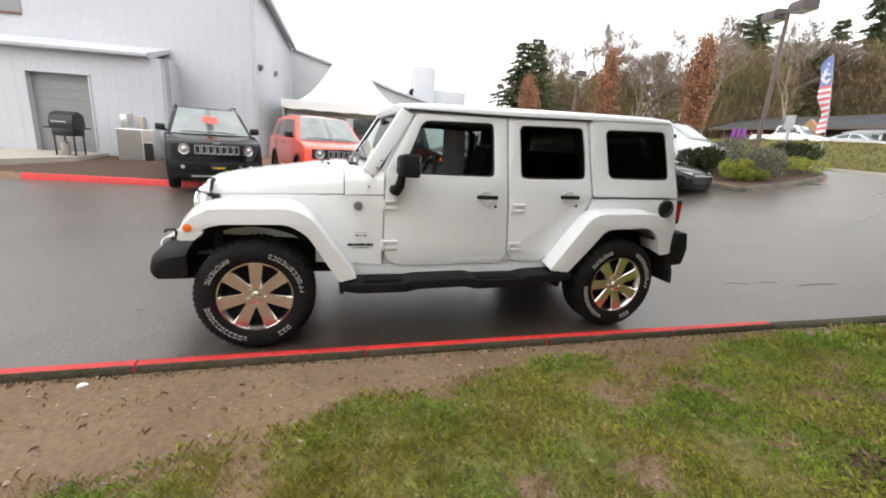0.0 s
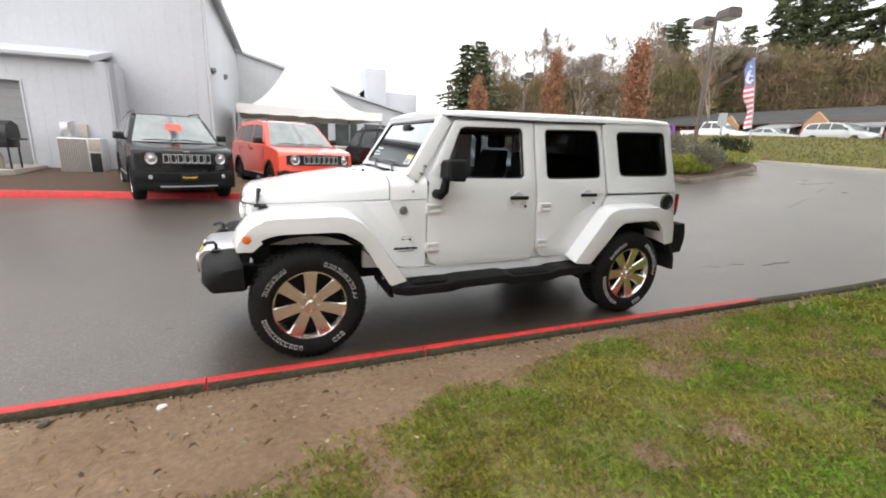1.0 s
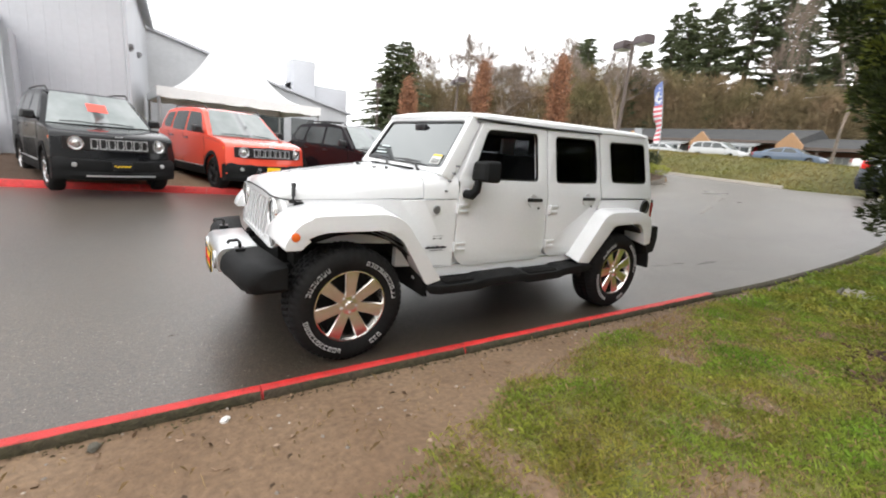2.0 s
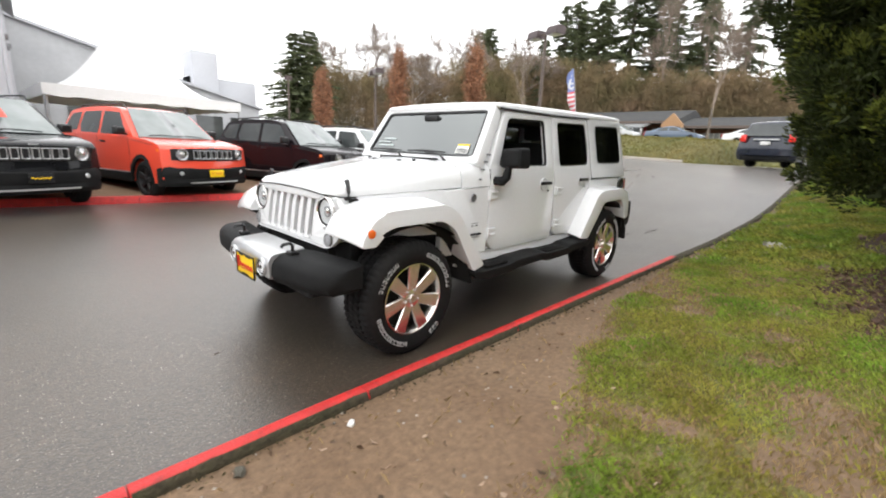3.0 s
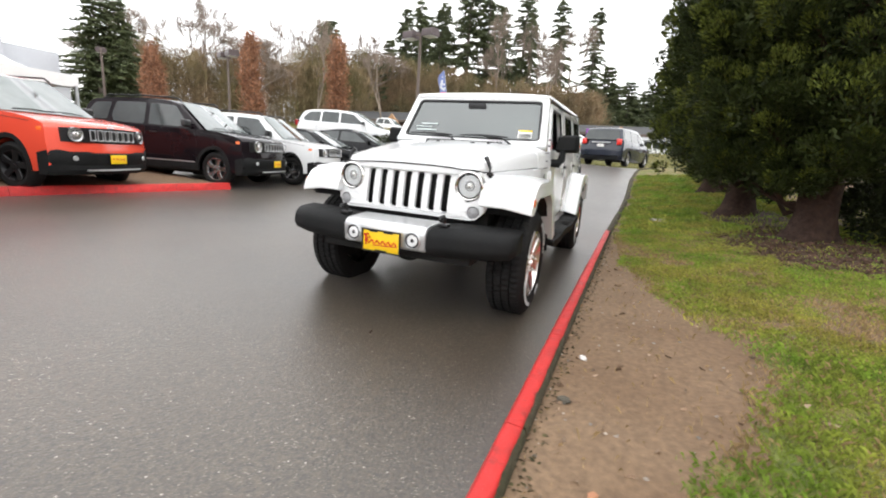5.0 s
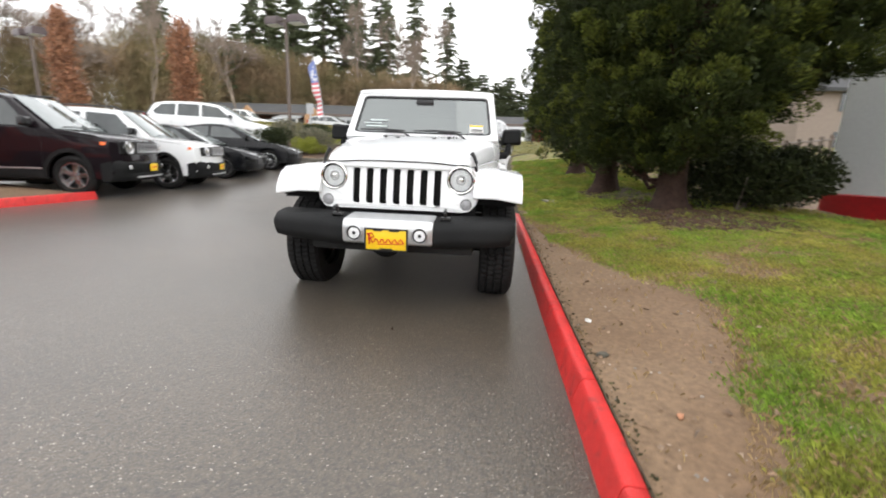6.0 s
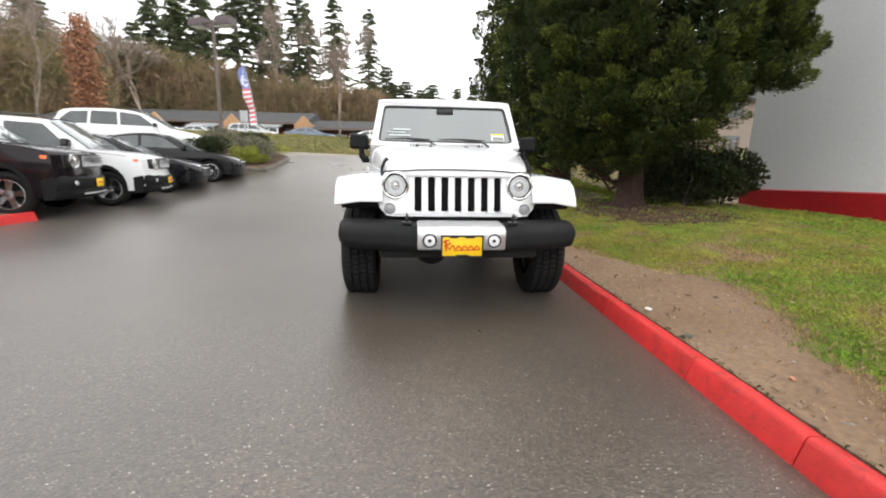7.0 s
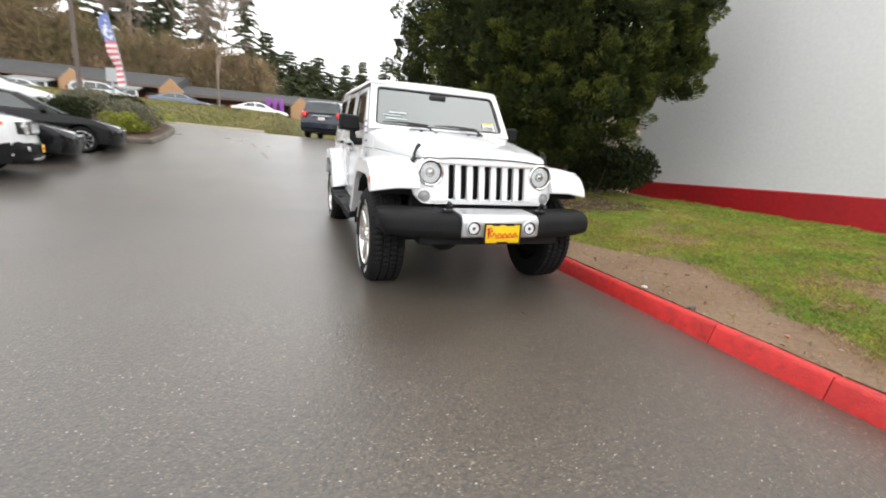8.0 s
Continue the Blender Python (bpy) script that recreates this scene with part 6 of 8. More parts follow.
part("side_eave", bm, DARK_BUILDING, shop, "grey eave gutter")
part("hall_roof", loft(bmesh.new(), [[(-17.2, 14.1, HALL_TOP), (C1[0] + 0.05, C1[1] - 0.05, HALL_TOP), (C2[0], C2[1], HALL_TOP), (-16.5, 26, HALL_TOP)], [(-17.2, 14.1, HALL_TOP + 0.1), (C1[0] + 0.05, C1[1] - 0.05, HALL_TOP + 0.1), (C2[0], C2[1], HALL_TOP + 0.1), (-16.5, 26, HALL_TOP + 0.1)]]), DARK_BUILDING, shop)
# corner pipe, wall lamps, hall window
part("downpipe", tube(bmesh.new(), [(C1[0] + 0.06, C1[1] - 0.02, 0.4), (C1[0] + 0.06, C1[1] - 0.02, HALL_TOP - 0.3)], 0.04, 8), SIDING, shop)
for y, z in ((13.1, 3.45), (16.6, 3.7)):
    x = C1[0] + (y - C1[1]) * (C2[0] - C1[0]) / (C2[1] - C1[1])
    bm = bmesh.new()
    box(bm, (x, y - 0.15, z), (x + 0.14, y + 0.15, z + 0.11), 0.02)
    box(bm, (x, y - 0.08, z - 0.07), (x + 0.09, y + 0.08, z), 0.01)
    part("wall_lamp", bm, GREY_DOOR, shop, "small grey wall lamp")
wp = [along(C0, C1, (x + 17.0) / 15.38) for x in (-9.2, -7.62)]
bm = bmesh.new()
loft(bm, [[(a[0], a[1] - 0.03, 4.25), (a[0], a[1] - 0.03, 5.2), (a[0], a[1] + 0.05, 5.2), (a[0], a[1] + 0.05, 4.25)] for a in wp])
hw = part("window", bm, GREY_DOOR, shop, "dark high window")
bm = bmesh.new()
for a, b, z0, z1 in ((wp[0], wp[1], 4.19, 4.25), (wp[0], wp[1], 5.2, 5.26)):
    loft(bm, [[(q[0], q[1] - 0.05, z0), (q[0], q[1] - 0.05, z1), (q[0], q[1] + 0.02, z1), (q[0], q[1] + 0.02, z0)] for q in (a, b)])
part("window_frame", bm, BRICK, hw)

# concrete apron in front of the door
slope = ((1.75, 0.0, 0.60), (1.75, 1.3, 0.57), (2.9, 2.9, 0.50), (9.8, 3.6, 0.50), (9.8, 0.0, 0.60))
corners = [on_annex(t, o, z + h) for h in (-0.15, 0.0) for t, o, z in slope]
apron = raw("pavement", corners, [(4, 3, 2, 1, 0), (5, 6, 7, 8, 9)] + [(k, (k + 1) % 5, 5 + (k + 1) % 5, 5 + k) for k in range(5)], PALE_CONCRETE)
tagged(apron, "pale concrete apron before the shutter door", "pavement", kind="structure")


def build_condenser(x, y, z, yaw):
    ac = thing("air_conditioner", pose(x, y, z, 0, 0, yaw), "grey outdoor air conditioning unit beside the wall", "air conditioner")
    part("casing", boxed((-0.45, -0.20, 0.06), (0.45, 0.20, 0.92), 0.02), SATIN, ac)
    part("coil", boxed((-0.43, -0.206, 0.09), (0.16, -0.198, 0.89)), GREY_DOOR, ac, "grey finned coil behind the louvres")
    for k in range(13):
        u = -0.425 + 0.56 * k / 12
        part("fin", boxed((u, -0.228, 0.09), (u + 0.016, -0.203, 0.89), 0.003), PALE_CONCRETE, ac)
    part("fan_grille", boxed((0.20, -0.212, 0.10), (0.43, -0.2, 0.56), 0.01), DARK, ac)
    part("service_panel", boxed((0.19, -0.214, 0.60), (0.44, -0.2, 0.90), 0.008), PALE_CONCRETE, ac)
    part("base", boxed((-0.62, -0.34, -0.04), (0.62, 0.30, 0.06), 0.01), PALE_CONCRETE, ac)
    bm = bmesh.new()
    tube(bm, [(-0.3, 0.16, 0.9), (-0.3, 0.2, 1.28), (-0.3, 0.34, 1.30)], 0.03, 6)
    part("pipe", bm, PALE_CONCRETE, ac)
    part("switch_box", boxed((-0.55, 0.28, 0.9), (-0.38, 0.38, 1.28), 0.015), SATIN, ac)
    part("switch_box", boxed((-0.16, 0.28, 0.92), (0.02, 0.38, 1.25), 0.015), PALE_CONCRETE, ac)
    return ac


build_condenser(-4.32, 10.75, 0.40, -6)


def build_barbecue(x, y, z):
    b = thing("barbecue", pose(x, y, z, 0, 0, -8) @ Matrix.Diagonal((0.66, 1, 1.18, 1)), "black kettle-lidded gas barbecue on an open wheeled cart", "barbecue")
    rings = [[(u, -0.24, 0.72), (u, -0.26, 0.84), (u, -0.20, 0.98), (u, 0.0, 1.06), (u, 0.20, 0.99), (u, 0.24, 0.84), (u, 0.24, 0.72)] for u in (-0.40, 0.40)]
    part("lid", loft(bmesh.new(), rings), TRIM, b)
    part("firebox", boxed((-0.38, -0.22, 0.55), (0.38, 0.22, 0.73), 0.03), TRIM, b)
    part("handle", tube(bmesh.new(), [(-0.25, -0.27, 0.82), (-0.25, -0.31, 0.84), (0.25, -0.31, 0.84), (0.25, -0.27, 0.82)], 0.012, 6), STEEL, b)
    for s in (-1, 1):
        part("side_shelf", boxed((s * 0.52 - 0.12, -0.2, 0.70), (s * 0.52 + 0.12, 0.2, 0.73), 0.01), TRIM, b)
        for yy in (-0.18, 0.18):
            part("leg", boxed((s * 0.33 - 0.02, yy - 0.02, 0.06), (s * 0.33 + 0.02, yy + 0.02, 0.56), 0.004), TRIM, b)
        part("wheel", cyl(bmesh.new(), (0.33, s * 0.2 - 0.02, 0.07), (0.33, s * 0.2 + 0.02, 0.07), 0.07, n=16), RUBBER, b)
    part("lower_shelf", boxed((-0.35, -0.19, 0.12), (0.35, 0.19, 0.15), 0.006), TRIM, b)
    part("gas_bottle", lathe(bmesh.new(), [(0.0, 0.1), (0.12, 0.12), (0.13, 0.2), (0.13, 0.38), (0.08, 0.44), (0.0, 0.46)], (-0.18, 0, 0), (0, 0, 1), 16), PALE_CONCRETE, b)
    return b


build_barbecue(-5.72, 10.35, 0.40)

# low building behind the tent
back_block = thing("back_building", pose(0, 0, 0), "grey low dealership building behind the tent", "building", kind="structure")
rings = [[(-3.0, y, 0.4), (-3.0, y, 6.55), (2.0, y, 5.25), (5.0, y, 4.3), (9.5, y, 3.2), (9.5, y, 0.4)] for y in (25.0, 33.0)]
part("wall", loft(bmesh.new(), rings), DARK_BUILDING, back_block)
part("roof_edge", loft(bmesh.new(), [[(-3.0, y, 6.55), (-3.0, y, 6.67), (2.0, y, 5.37), (5.0, y, 4.42), (9.7, y, 3.28), (9.7, y, 3.16), (5.0, y, 4.28), (2.0, y, 5.23)] for y in (24.8, 33.2)]), SIDING, back_block)
part("roof_box", boxed((6.6, 27, 3.3), (8.0, 29, 6.3), 0.03), SIDING, back_block, "pale boxy roof turret")
part("roof_wing", boxed((6.6, 27.5, 3.3), (10.4, 30, 4.95), 0.03), SIDING, back_block)
for k in range(5):
    x = 0.6 + 1.8 * k
    wpart = part("window", boxed((x, 24.93, 1.2), (x + 1.35, 25.02, 2.6)), CAR_GLASS, back_block)
    part("window_frame", boxed((x - 0.06, 24.9, 1.12), (x + 1.41, 24.96, 1.2)), STUCCO, wpart)

# peaked tent
tent = thing("marquee", pose(1.55, 16.4, 0.42, 0, 0, 3), "white high-peaked marquee tent on slim poles", "tent")
HW = 2.55
EAVE = 2.18


def canopy_z(u, v):
    """A sagging pyramid with a sharp peak."""
    r = max(abs(u), abs(v)) / HW
    round_r = min(1.0, math.hypot(u, v) / HW)
    q = 0.55 * r + 0.45 * round_r
    return EAVE + 2.85 * (1 - q) ** 2.0 + 0.10 * (1 - r)


n = 24
vs = [(-HW + 2 * HW * i / n, -HW + 2 * HW * j / n) for j in range(n + 1) for i in range(n + 1)]
cv = [(u, v, canopy_z(u, v)) for u, v in vs] + [(u, v, canopy_z(u, v) - 0.02) for u, v in vs]
k1 = (n + 1) ** 2
cf = [(j * (n + 1) + i, j * (n + 1) + i + 1, (j + 1) * (n + 1) + i + 1, (j + 1) * (n + 1) + i) for j in range(n) for i in range(n)]
cf += [tuple(k1 + q for q in reversed(f)) for f in cf]
raw("canopy", cv, cf, CANVAS, tent, smooth=True)
part("finial", cyl(bmesh.new(), (0, 0, EAVE + 2.3), (0, 0, EAVE + 2.62), 0.05, 0.012, 8), CANVAS, tent)
for a, b in (((-1, -1), (1, -1)), ((1, -1), (1, 1)), ((1, 1), (-1, 1)), ((-1, 1), (-1, -1))):
    rings = []
    for k in range(21):
        t = k / 20
        u, v = (a[0] + (b[0] - a[0]) * t) * HW, (a[1] + (b[1] - a[1]) * t) * HW
        scallop = 0.26 + 0.05 * abs(math.sin(t * math.pi * 6))
        rings.append([(u, v, EAVE + 0.02), (u * 1.004, v * 1.004, EAVE + 0.02), (u * 1.004, v * 1.004, EAVE - scallop), (u, v, EAVE - scallop)])
    part("valance", loft(bmesh.new(), rings), CANVAS, tent)
    part("pole", cyl(bmesh.new(), (a[0] * HW * 0.985, a[1] * HW * 0.985, -0.1), (a[0] * HW * 0.985, a[1] * HW * 0.985, EAVE), 0.045, n=10), STEEL, tent)

# ---- white building at the lawn's far side ----
side_hall = thing("side_building", pose(0, 0, 0), "white-painted building with a red plinth beyond the lawn", "building", kind="structure")
WX0, WX1, WY = -16.0, 6.35, -7.0


def band_top(x):
    return 0.63 - 0.038 * (x - 6.2)


part("wall", loft(bmesh.new(), [[(x, WY, band_top(x)), (x, WY, 7.2), (x, WY - 0.3, 7.2), (x, WY - 0.3, band_top(x))] for x in (WX0, WX1)]), STUCCO, side_hall)
part("end_wall", loft(bmesh.new(), [[(WX1, y, 0.63), (WX1, y, 7.2), (WX1 - 0.3, y, 7.2), (WX1 - 0.3, y, 0.63)] for y in (WY - 0.01, WY - 12)]), STUCCO, side_hall)
part("plinth", loft(bmesh.new(), [[(x, WY + 0.035, -0.2), (x, WY + 0.035, band_top(x) - 0.02), (x, WY + 0.012, band_top(x) + 0.004), (x, WY - 0.28, band_top(x) + 0.004), (x, WY - 0.28, -0.2)] for x in (WX0, WX1 + 0.03)]), RED_BAND, side_hall, "deep red painted plinth")
part("end_plinth", loft(bmesh.new(), [[(WX1 + 0.03, y, -0.2), (WX1 + 0.03, y, 0.62), (WX1 - 0.28, y, 0.62), (WX1 - 0.28, y, -0.2)] for y in (WY - 0.28, WY - 12)]), RED_BAND, side_hall)
part("roof", boxed((WX0 - 0.2, WY - 12, 7.2), (WX1 + 0.2, WY + 0.25, 7.4), 0.02), DARK_BUILDING, side_hall)

# a tan house and fence glimpsed past the trees
house = thing("far_house", pose(27, -21, 1.2), "tan two-storey house behind trees", "house")
part("wall", loft(bmesh.new(), [[(-4, y, 0), (-4, y, 4.2), (0, y, 5.9), (4, y, 4.2), (4, y, 0)] for y in (-4, 4)]), HOUSE_TAN, house)
for s in (-1, 1):
    part("roof", loft(bmesh.new(), [[(s * 4.4, y, 4.0), (0, y, 5.95), (0, y, 6.15), (s * 4.4, y, 4.2)] for y in (-4.3, 4.3)]), ROOF, house)
for z in (0.9, 3.0):
    for y in (-2.2, 1.0):
        part("window", boxed((-4.05, y, z), (-3.98, y + 1.1, z + 1.0)), CAR_GLASS, house)
fence = thing("fence", pose(0, 0, 0), "dark metal post-and-rail fence", "fence")
for k in range(9):
    fx0, fy0 = 9.0 + 0.6 * k, -6.6 - 0.75 * k
    z = ground_z(fx0, fy0)
    part("post", boxed((fx0 - 0.04, fy0 - 0.04, z - 0.1), (fx0 + 0.04, fy0 + 0.04, z + 1.35)), POLE, fence)
for z in (0.5, 1.2):
    part("rail", tube(bmesh.new(), [(9.0, -6.6, ground_z(9, -6.6) + z), (13.8, -12.6, ground_z(13.8, -12.6) + z)], 0.03, 6), POLE, fence)

# ---- motel ----
motel = thing("motel", pose(0, 0, 0), "long single-storey brown motel with grey shingle roof", "building")
MX, MZ = 46.0, 2.55
# two wings: the nearer ends of their roofs step down where they meet
WINGS = ((12.4, 38.5, 4.95, 6.50), (-22.0, 12.4, 4.47, 5.72))
for y0, y1, eave, ridge in WINGS:
    part("wall", boxed((MX, y0, MZ - 0.8), (MX + 9, y1 - 0.02, eave + 0.05)), BRICK, motel, "brown brick front")
    part("roof", loft(bmesh.new(), [[(MX - 1.7, y, eave - 0.18), (MX - 1.7, y, eave + 0.04), (MX + 4.2, y, ridge), (MX + 10.4, y, eave + 0.04), (MX + 10.4, y, eave - 0.18)] for y in (y0 - 0.25, y1 + 0.25)]), ROOF, motel)
    part("fascia", boxed((MX - 1.76, y0 - 0.25, eave - 0.20), (MX - 1.705, y1 + 0.25, eave + 0.05)), POLE, motel, "dark brown fascia board")
    n_bay = int((y1 - y0) / 4.3)
    for k in range(n_bay):
        y = y0 + 0.5 + k * (y1 - y0 - 0.5) / n_bay
        wd = part("window", boxed((MX - 0.06, y, eave - 2.0), (MX + 0.02, y + 1.9, eave - 0.55)), WINDOW_PALE, motel)
        part("window_frame", boxed((MX - 0.10, y - 0.08, eave - 2.1), (MX - 0.02, y + 1.98, eave - 2.0)), STUCCO, wd)
        for j in range(3):
            part("mullion", boxed((MX - 0.09, y + 0.47 * (j + 1), eave - 2.0), (MX - 0.04, y + 0.47 * (j + 1) + 0.05, eave - 0.55)), STUCCO, wd)
        part("door", boxed((MX - 0.05, y + 2.5, MZ - 0.1), (MX + 0.02, y + 3.4, eave - 0.45)), POLE if k % 3 else RED_BAND, motel)
        part("canopy_post", boxed((MX - 1.6, y + 2.25, MZ - 0.4), (MX - 1.46, y + 2.39, eave - 0.2)), POLE, motel)
for y, eave in ((27.2, 5.1), (19.6, 5.1), (12.3, 5.1), (1.0, 4.62)):
    part("gable", loft(bmesh.new(), [[(x, y - 0.95, MZ - 0.4), (x, y - 0.95, eave - 0.45), (x, y, eave + 0.55), (x, y + 0.95, eave - 0.45), (x, y + 0.95, MZ - 0.4)] for x in (MX - 2.3, MX - 1.95)]), GABLE_WOOD, motel, "pointed tan timber entrance screen")
# glazed entrance bays between the timber screens
for y0, y1 in ((20.9, 23.6), (14.6, 18.0), (-3.6, -0.4)):
    top = 4.75 if y0 > 12 else 4.3
    bay = part("glazed_bay", loft(bmesh.new(), [[(MX - 3.6, y, top - 0.55), (MX - 3.6, y, top - 0.40), (MX - 1.0, y, top + 0.10), (MX - 1.0, y, top - 0.05)] for y in (y0, y1)]), WINDOW_PALE, motel, "pale glazed lean-to entrance")
    part("glazing", boxed((MX - 3.45, y0 + 0.05, MZ + 0.6), (MX - 3.40, y1 - 0.05, top - 0.5)), CAR_GLASS, bay)
    part("base_wall", boxed((MX - 3.5, y0, MZ - 0.5), (MX - 3.3, y1, MZ + 0.6)), STUCCO, bay)
    for k in range(5):
        y = y0 + (y1 - y0 - 0.1) * k / 4
        part("glazing_bar", boxed((MX - 3.53, y, MZ + 0.6), (MX - 3.38, y + 0.1, top - 0.45)), STUCCO, bay)
for y in (2.6, 33.6):
    for k in range(3):
        part("sign_panel", boxed((MX - 1.95, y + 0.62 * k, MZ + 0.9), (MX - 1.88, y + 0.62 * k + 0.45, MZ + 2.3), 0.01), PURPLE, motel, "purple panel under the eave")
PICKUP = dict(MINIVAN, name="pickup_truck", length=5.45, back=4.25, half=0.98, braking=False, top=1.80, belt=1.08,
              tail=[(1.3, 1.10), (3.55, 1.12), (3.60, 1.02), (5.30, 1.02), (5.40, 0.95), (5.45, 0.62), (5.40, 0.45), (5.30, 0.36)],
              greenhouse=[(1.15, 1.08), (1.80, 1.68), (2.10, 1.78), (3.2, 1.78), (3.42, 1.72), (3.55, 1.10)],
              windows=[[(1.62, 1.16), (2.0, 1.62), (2.50, 1.68), (2.50, 1.17)], [(2.58, 1.17), (2.58, 1.68), (3.22, 1.66), (3.38, 1.18)]],
              seams=[[(1.42, 0.5), (1.42, 1.07)], [(2.54, 0.45), (2.54, 1.1)], [(3.55, 0.45), (3.55, 1.1)]], handles=[(2.4, 0.97), (3.3, 0.98)], screen=((1.18, 1.12), (1.86, 1.70)), rear_screen=((3.54, 1.16), (3.45, 1.66)))
BLUE_PAINT = paint("blue_grey_car_paint", (0.12, 0.16, 0.23))
motel_lot = [(38.0, 21.6, 96, WHITE, PICKUP, "white pickup truck parked before the motel"), (41.0, 14.1, 88, SILVER_PAINT, CROSSOVER, "silver crossover parked before the motel"),
             (40.0, 8.3, 90, BLUE_PAINT, SEDAN, "blue-grey sedan parked before the motel"), (40.0, 2.2, 91, WHITE, SEDAN, "white sedan parked before the motel"),
             (42.2, 19.6, 90, SILVER_PAINT, SEDAN, "silver sedan parked by a glazed entrance")]
for x, y, yaw, pt, spec, text in motel_lot:
    build_car(parked(x, y, yaw, 1.0, ground_z(x, y) + 0.02), pt, text, dict(spec, plate=0, braking=False), group="motel cars")


# ---- lamps, flag, signs ----
def build_street_lamp(x, y, height, heads=2, yaw=0.0, z=None, lean=0.0):
    z = ground_z(x, y) if z is None else z
    lamp = thing("street_lamp", pose(x, y, z, lean, 0, yaw), "brown lot lamp with twin shoebox heads" if heads == 2 else "slim single-headed brown lot lamp", "lamp", "lot lamps")
    part("pole", cyl(bmesh.new(), (0, 0, -0.1), (0, 0, height), 0.085, 0.06, 12), POLE, lamp)
    part("base", cyl(bmesh.new(), (0, 0, -0.1), (0, 0, 0.5), 0.22, 0.22, 16), PALE_CONCRETE, lamp)
    for s in ((-1, 1) if heads == 2 else (1,)):
        part("arm", boxed((min(0, s * 0.35), -0.03, height - 0.10), (max(0, s * 0.35), 0.03, height - 0.04)), POLE, lamp)
        rings = [[(s * 0.28 + s * a, b, height + zz) for a, b in ((0.0, -k), (0.62, -k), (0.62, k), (0.0, k))] for zz, k in ((-0.20, 0.27), (0.02, 0.27), (0.12, 0.20))]
        h = part("head", loft(bmesh.new(), rings), LAMP_BOX, lamp, "bronze shoebox lamp head")
        part("lens", boxed((min(s * 0.33, s * 0.85), -0.22, height - 0.225), (max(s * 0.33, s * 0.85), 0.22, height - 0.20)), LAMP_LENS, h)
    return lamp


build_street_lamp(15.55, 9.15, 5.3, 2, 75)
build_street_lamp(15.2, 21.0, 4.6, 2, 70)
build_street_lamp(12.0, 34.5, 4.6, 2, 60)
build_street_lamp(14.4, 31.1, 5.1, 1, 60)
build_street_lamp(8.8, 38.0, 5.0, 2, 75)


def build_flag(x, y, z, height, yaw):
    f = thing("feather_flag", pose(x, y, z, 0, 2, yaw), "tall feather flag with stars and red stripes", "flag")
    part("pole", tube(bmesh.new(), [(0, 0, -0.3), (0, 0, height * 0.31), (0.045, 0, height * 0.49), (0.113, 0, height * 0.655), (0.20, 0, height * 0.83), (0.30, 0, height), (0.48, 0, height * 1.01)], [0.02, 0.018, 0.016, 0.013, 0.010, 0.008, 0.006], 6), STEEL, f)
    rows = 26

    def edge(t):
        """Width of the flag at t (0 at its foot, 1 at its tip)."""
        return 0.36 * min(1, 0.62 + 0.5 * t) * (1 if t < 0.86 else math.sqrt(max(0.0, 1 - ((t - 0.86) / 0.14) ** 2)))
    z0, z1 = height * 0.31, height

    def bend(t):
        """How far the wind bows the flag's spine out at t."""
        return 0.30 * t ** 1.4

    for k in range(rows):
        t0, t1 = k / rows, (k + 1) / rows
        mat_k = FLAG_BLUE if t0 > 0.60 else (FLAG_RED if k % 2 else FLAG_WHITE)
        rings = []
        for d in (0.0, 0.006):
            pts = []
            for t, sgn in ((t0, 0), (t1, 0), (t1, 1), (t0, 1)):
                w_ = edge(t)
                pts.append((0.015 + bend(t) + (w_ + 0.03 * math.sin(t * 17)) * sgn, 0.09 * math.sin(t * 11 + 2 * sgn) * sgn + d, z0 + (z1 - z0) * t - 0.05 * sgn))
            rings.append(pts)
        part("stripe", loft(bmesh.new(), rings), mat_k, f)
    stars = random.Random(8)
    for _ in range(22):
        t = 0.64 + 0.28 * stars.random()
        u = 0.06 + (edge(t) - 0.12) * stars.random()
        part("star", lathe(bmesh.new(), [(0.0, -0.012), (0.05, -0.012), (0.05, 0.018), (0.0, 0.018)], (u + bend(t), 0.09 * math.sin(t * 11 + 2 * u / edge(t)) * u / edge(t) + 0.003, z0 + (z1 - z0) * t), (0, 1, 0), 5), FLAG_WHITE, f)
    return f


build_flag(17.5, 8.28, 1.53, 3.77, 94)
sign = thing("sign_post", pose(15.6, 8.2, ground_z(15.6, 8.2)), "small blank metal sign on a post", "sign")
part("post", boxed((-0.03, -0.03, -0.1), (0.03, 0.03, 1.5)), STEEL, sign)
part("board", boxed((-0.05, -0.16, 1.2), (-0.03, 0.16, 1.65)), STEEL, sign)

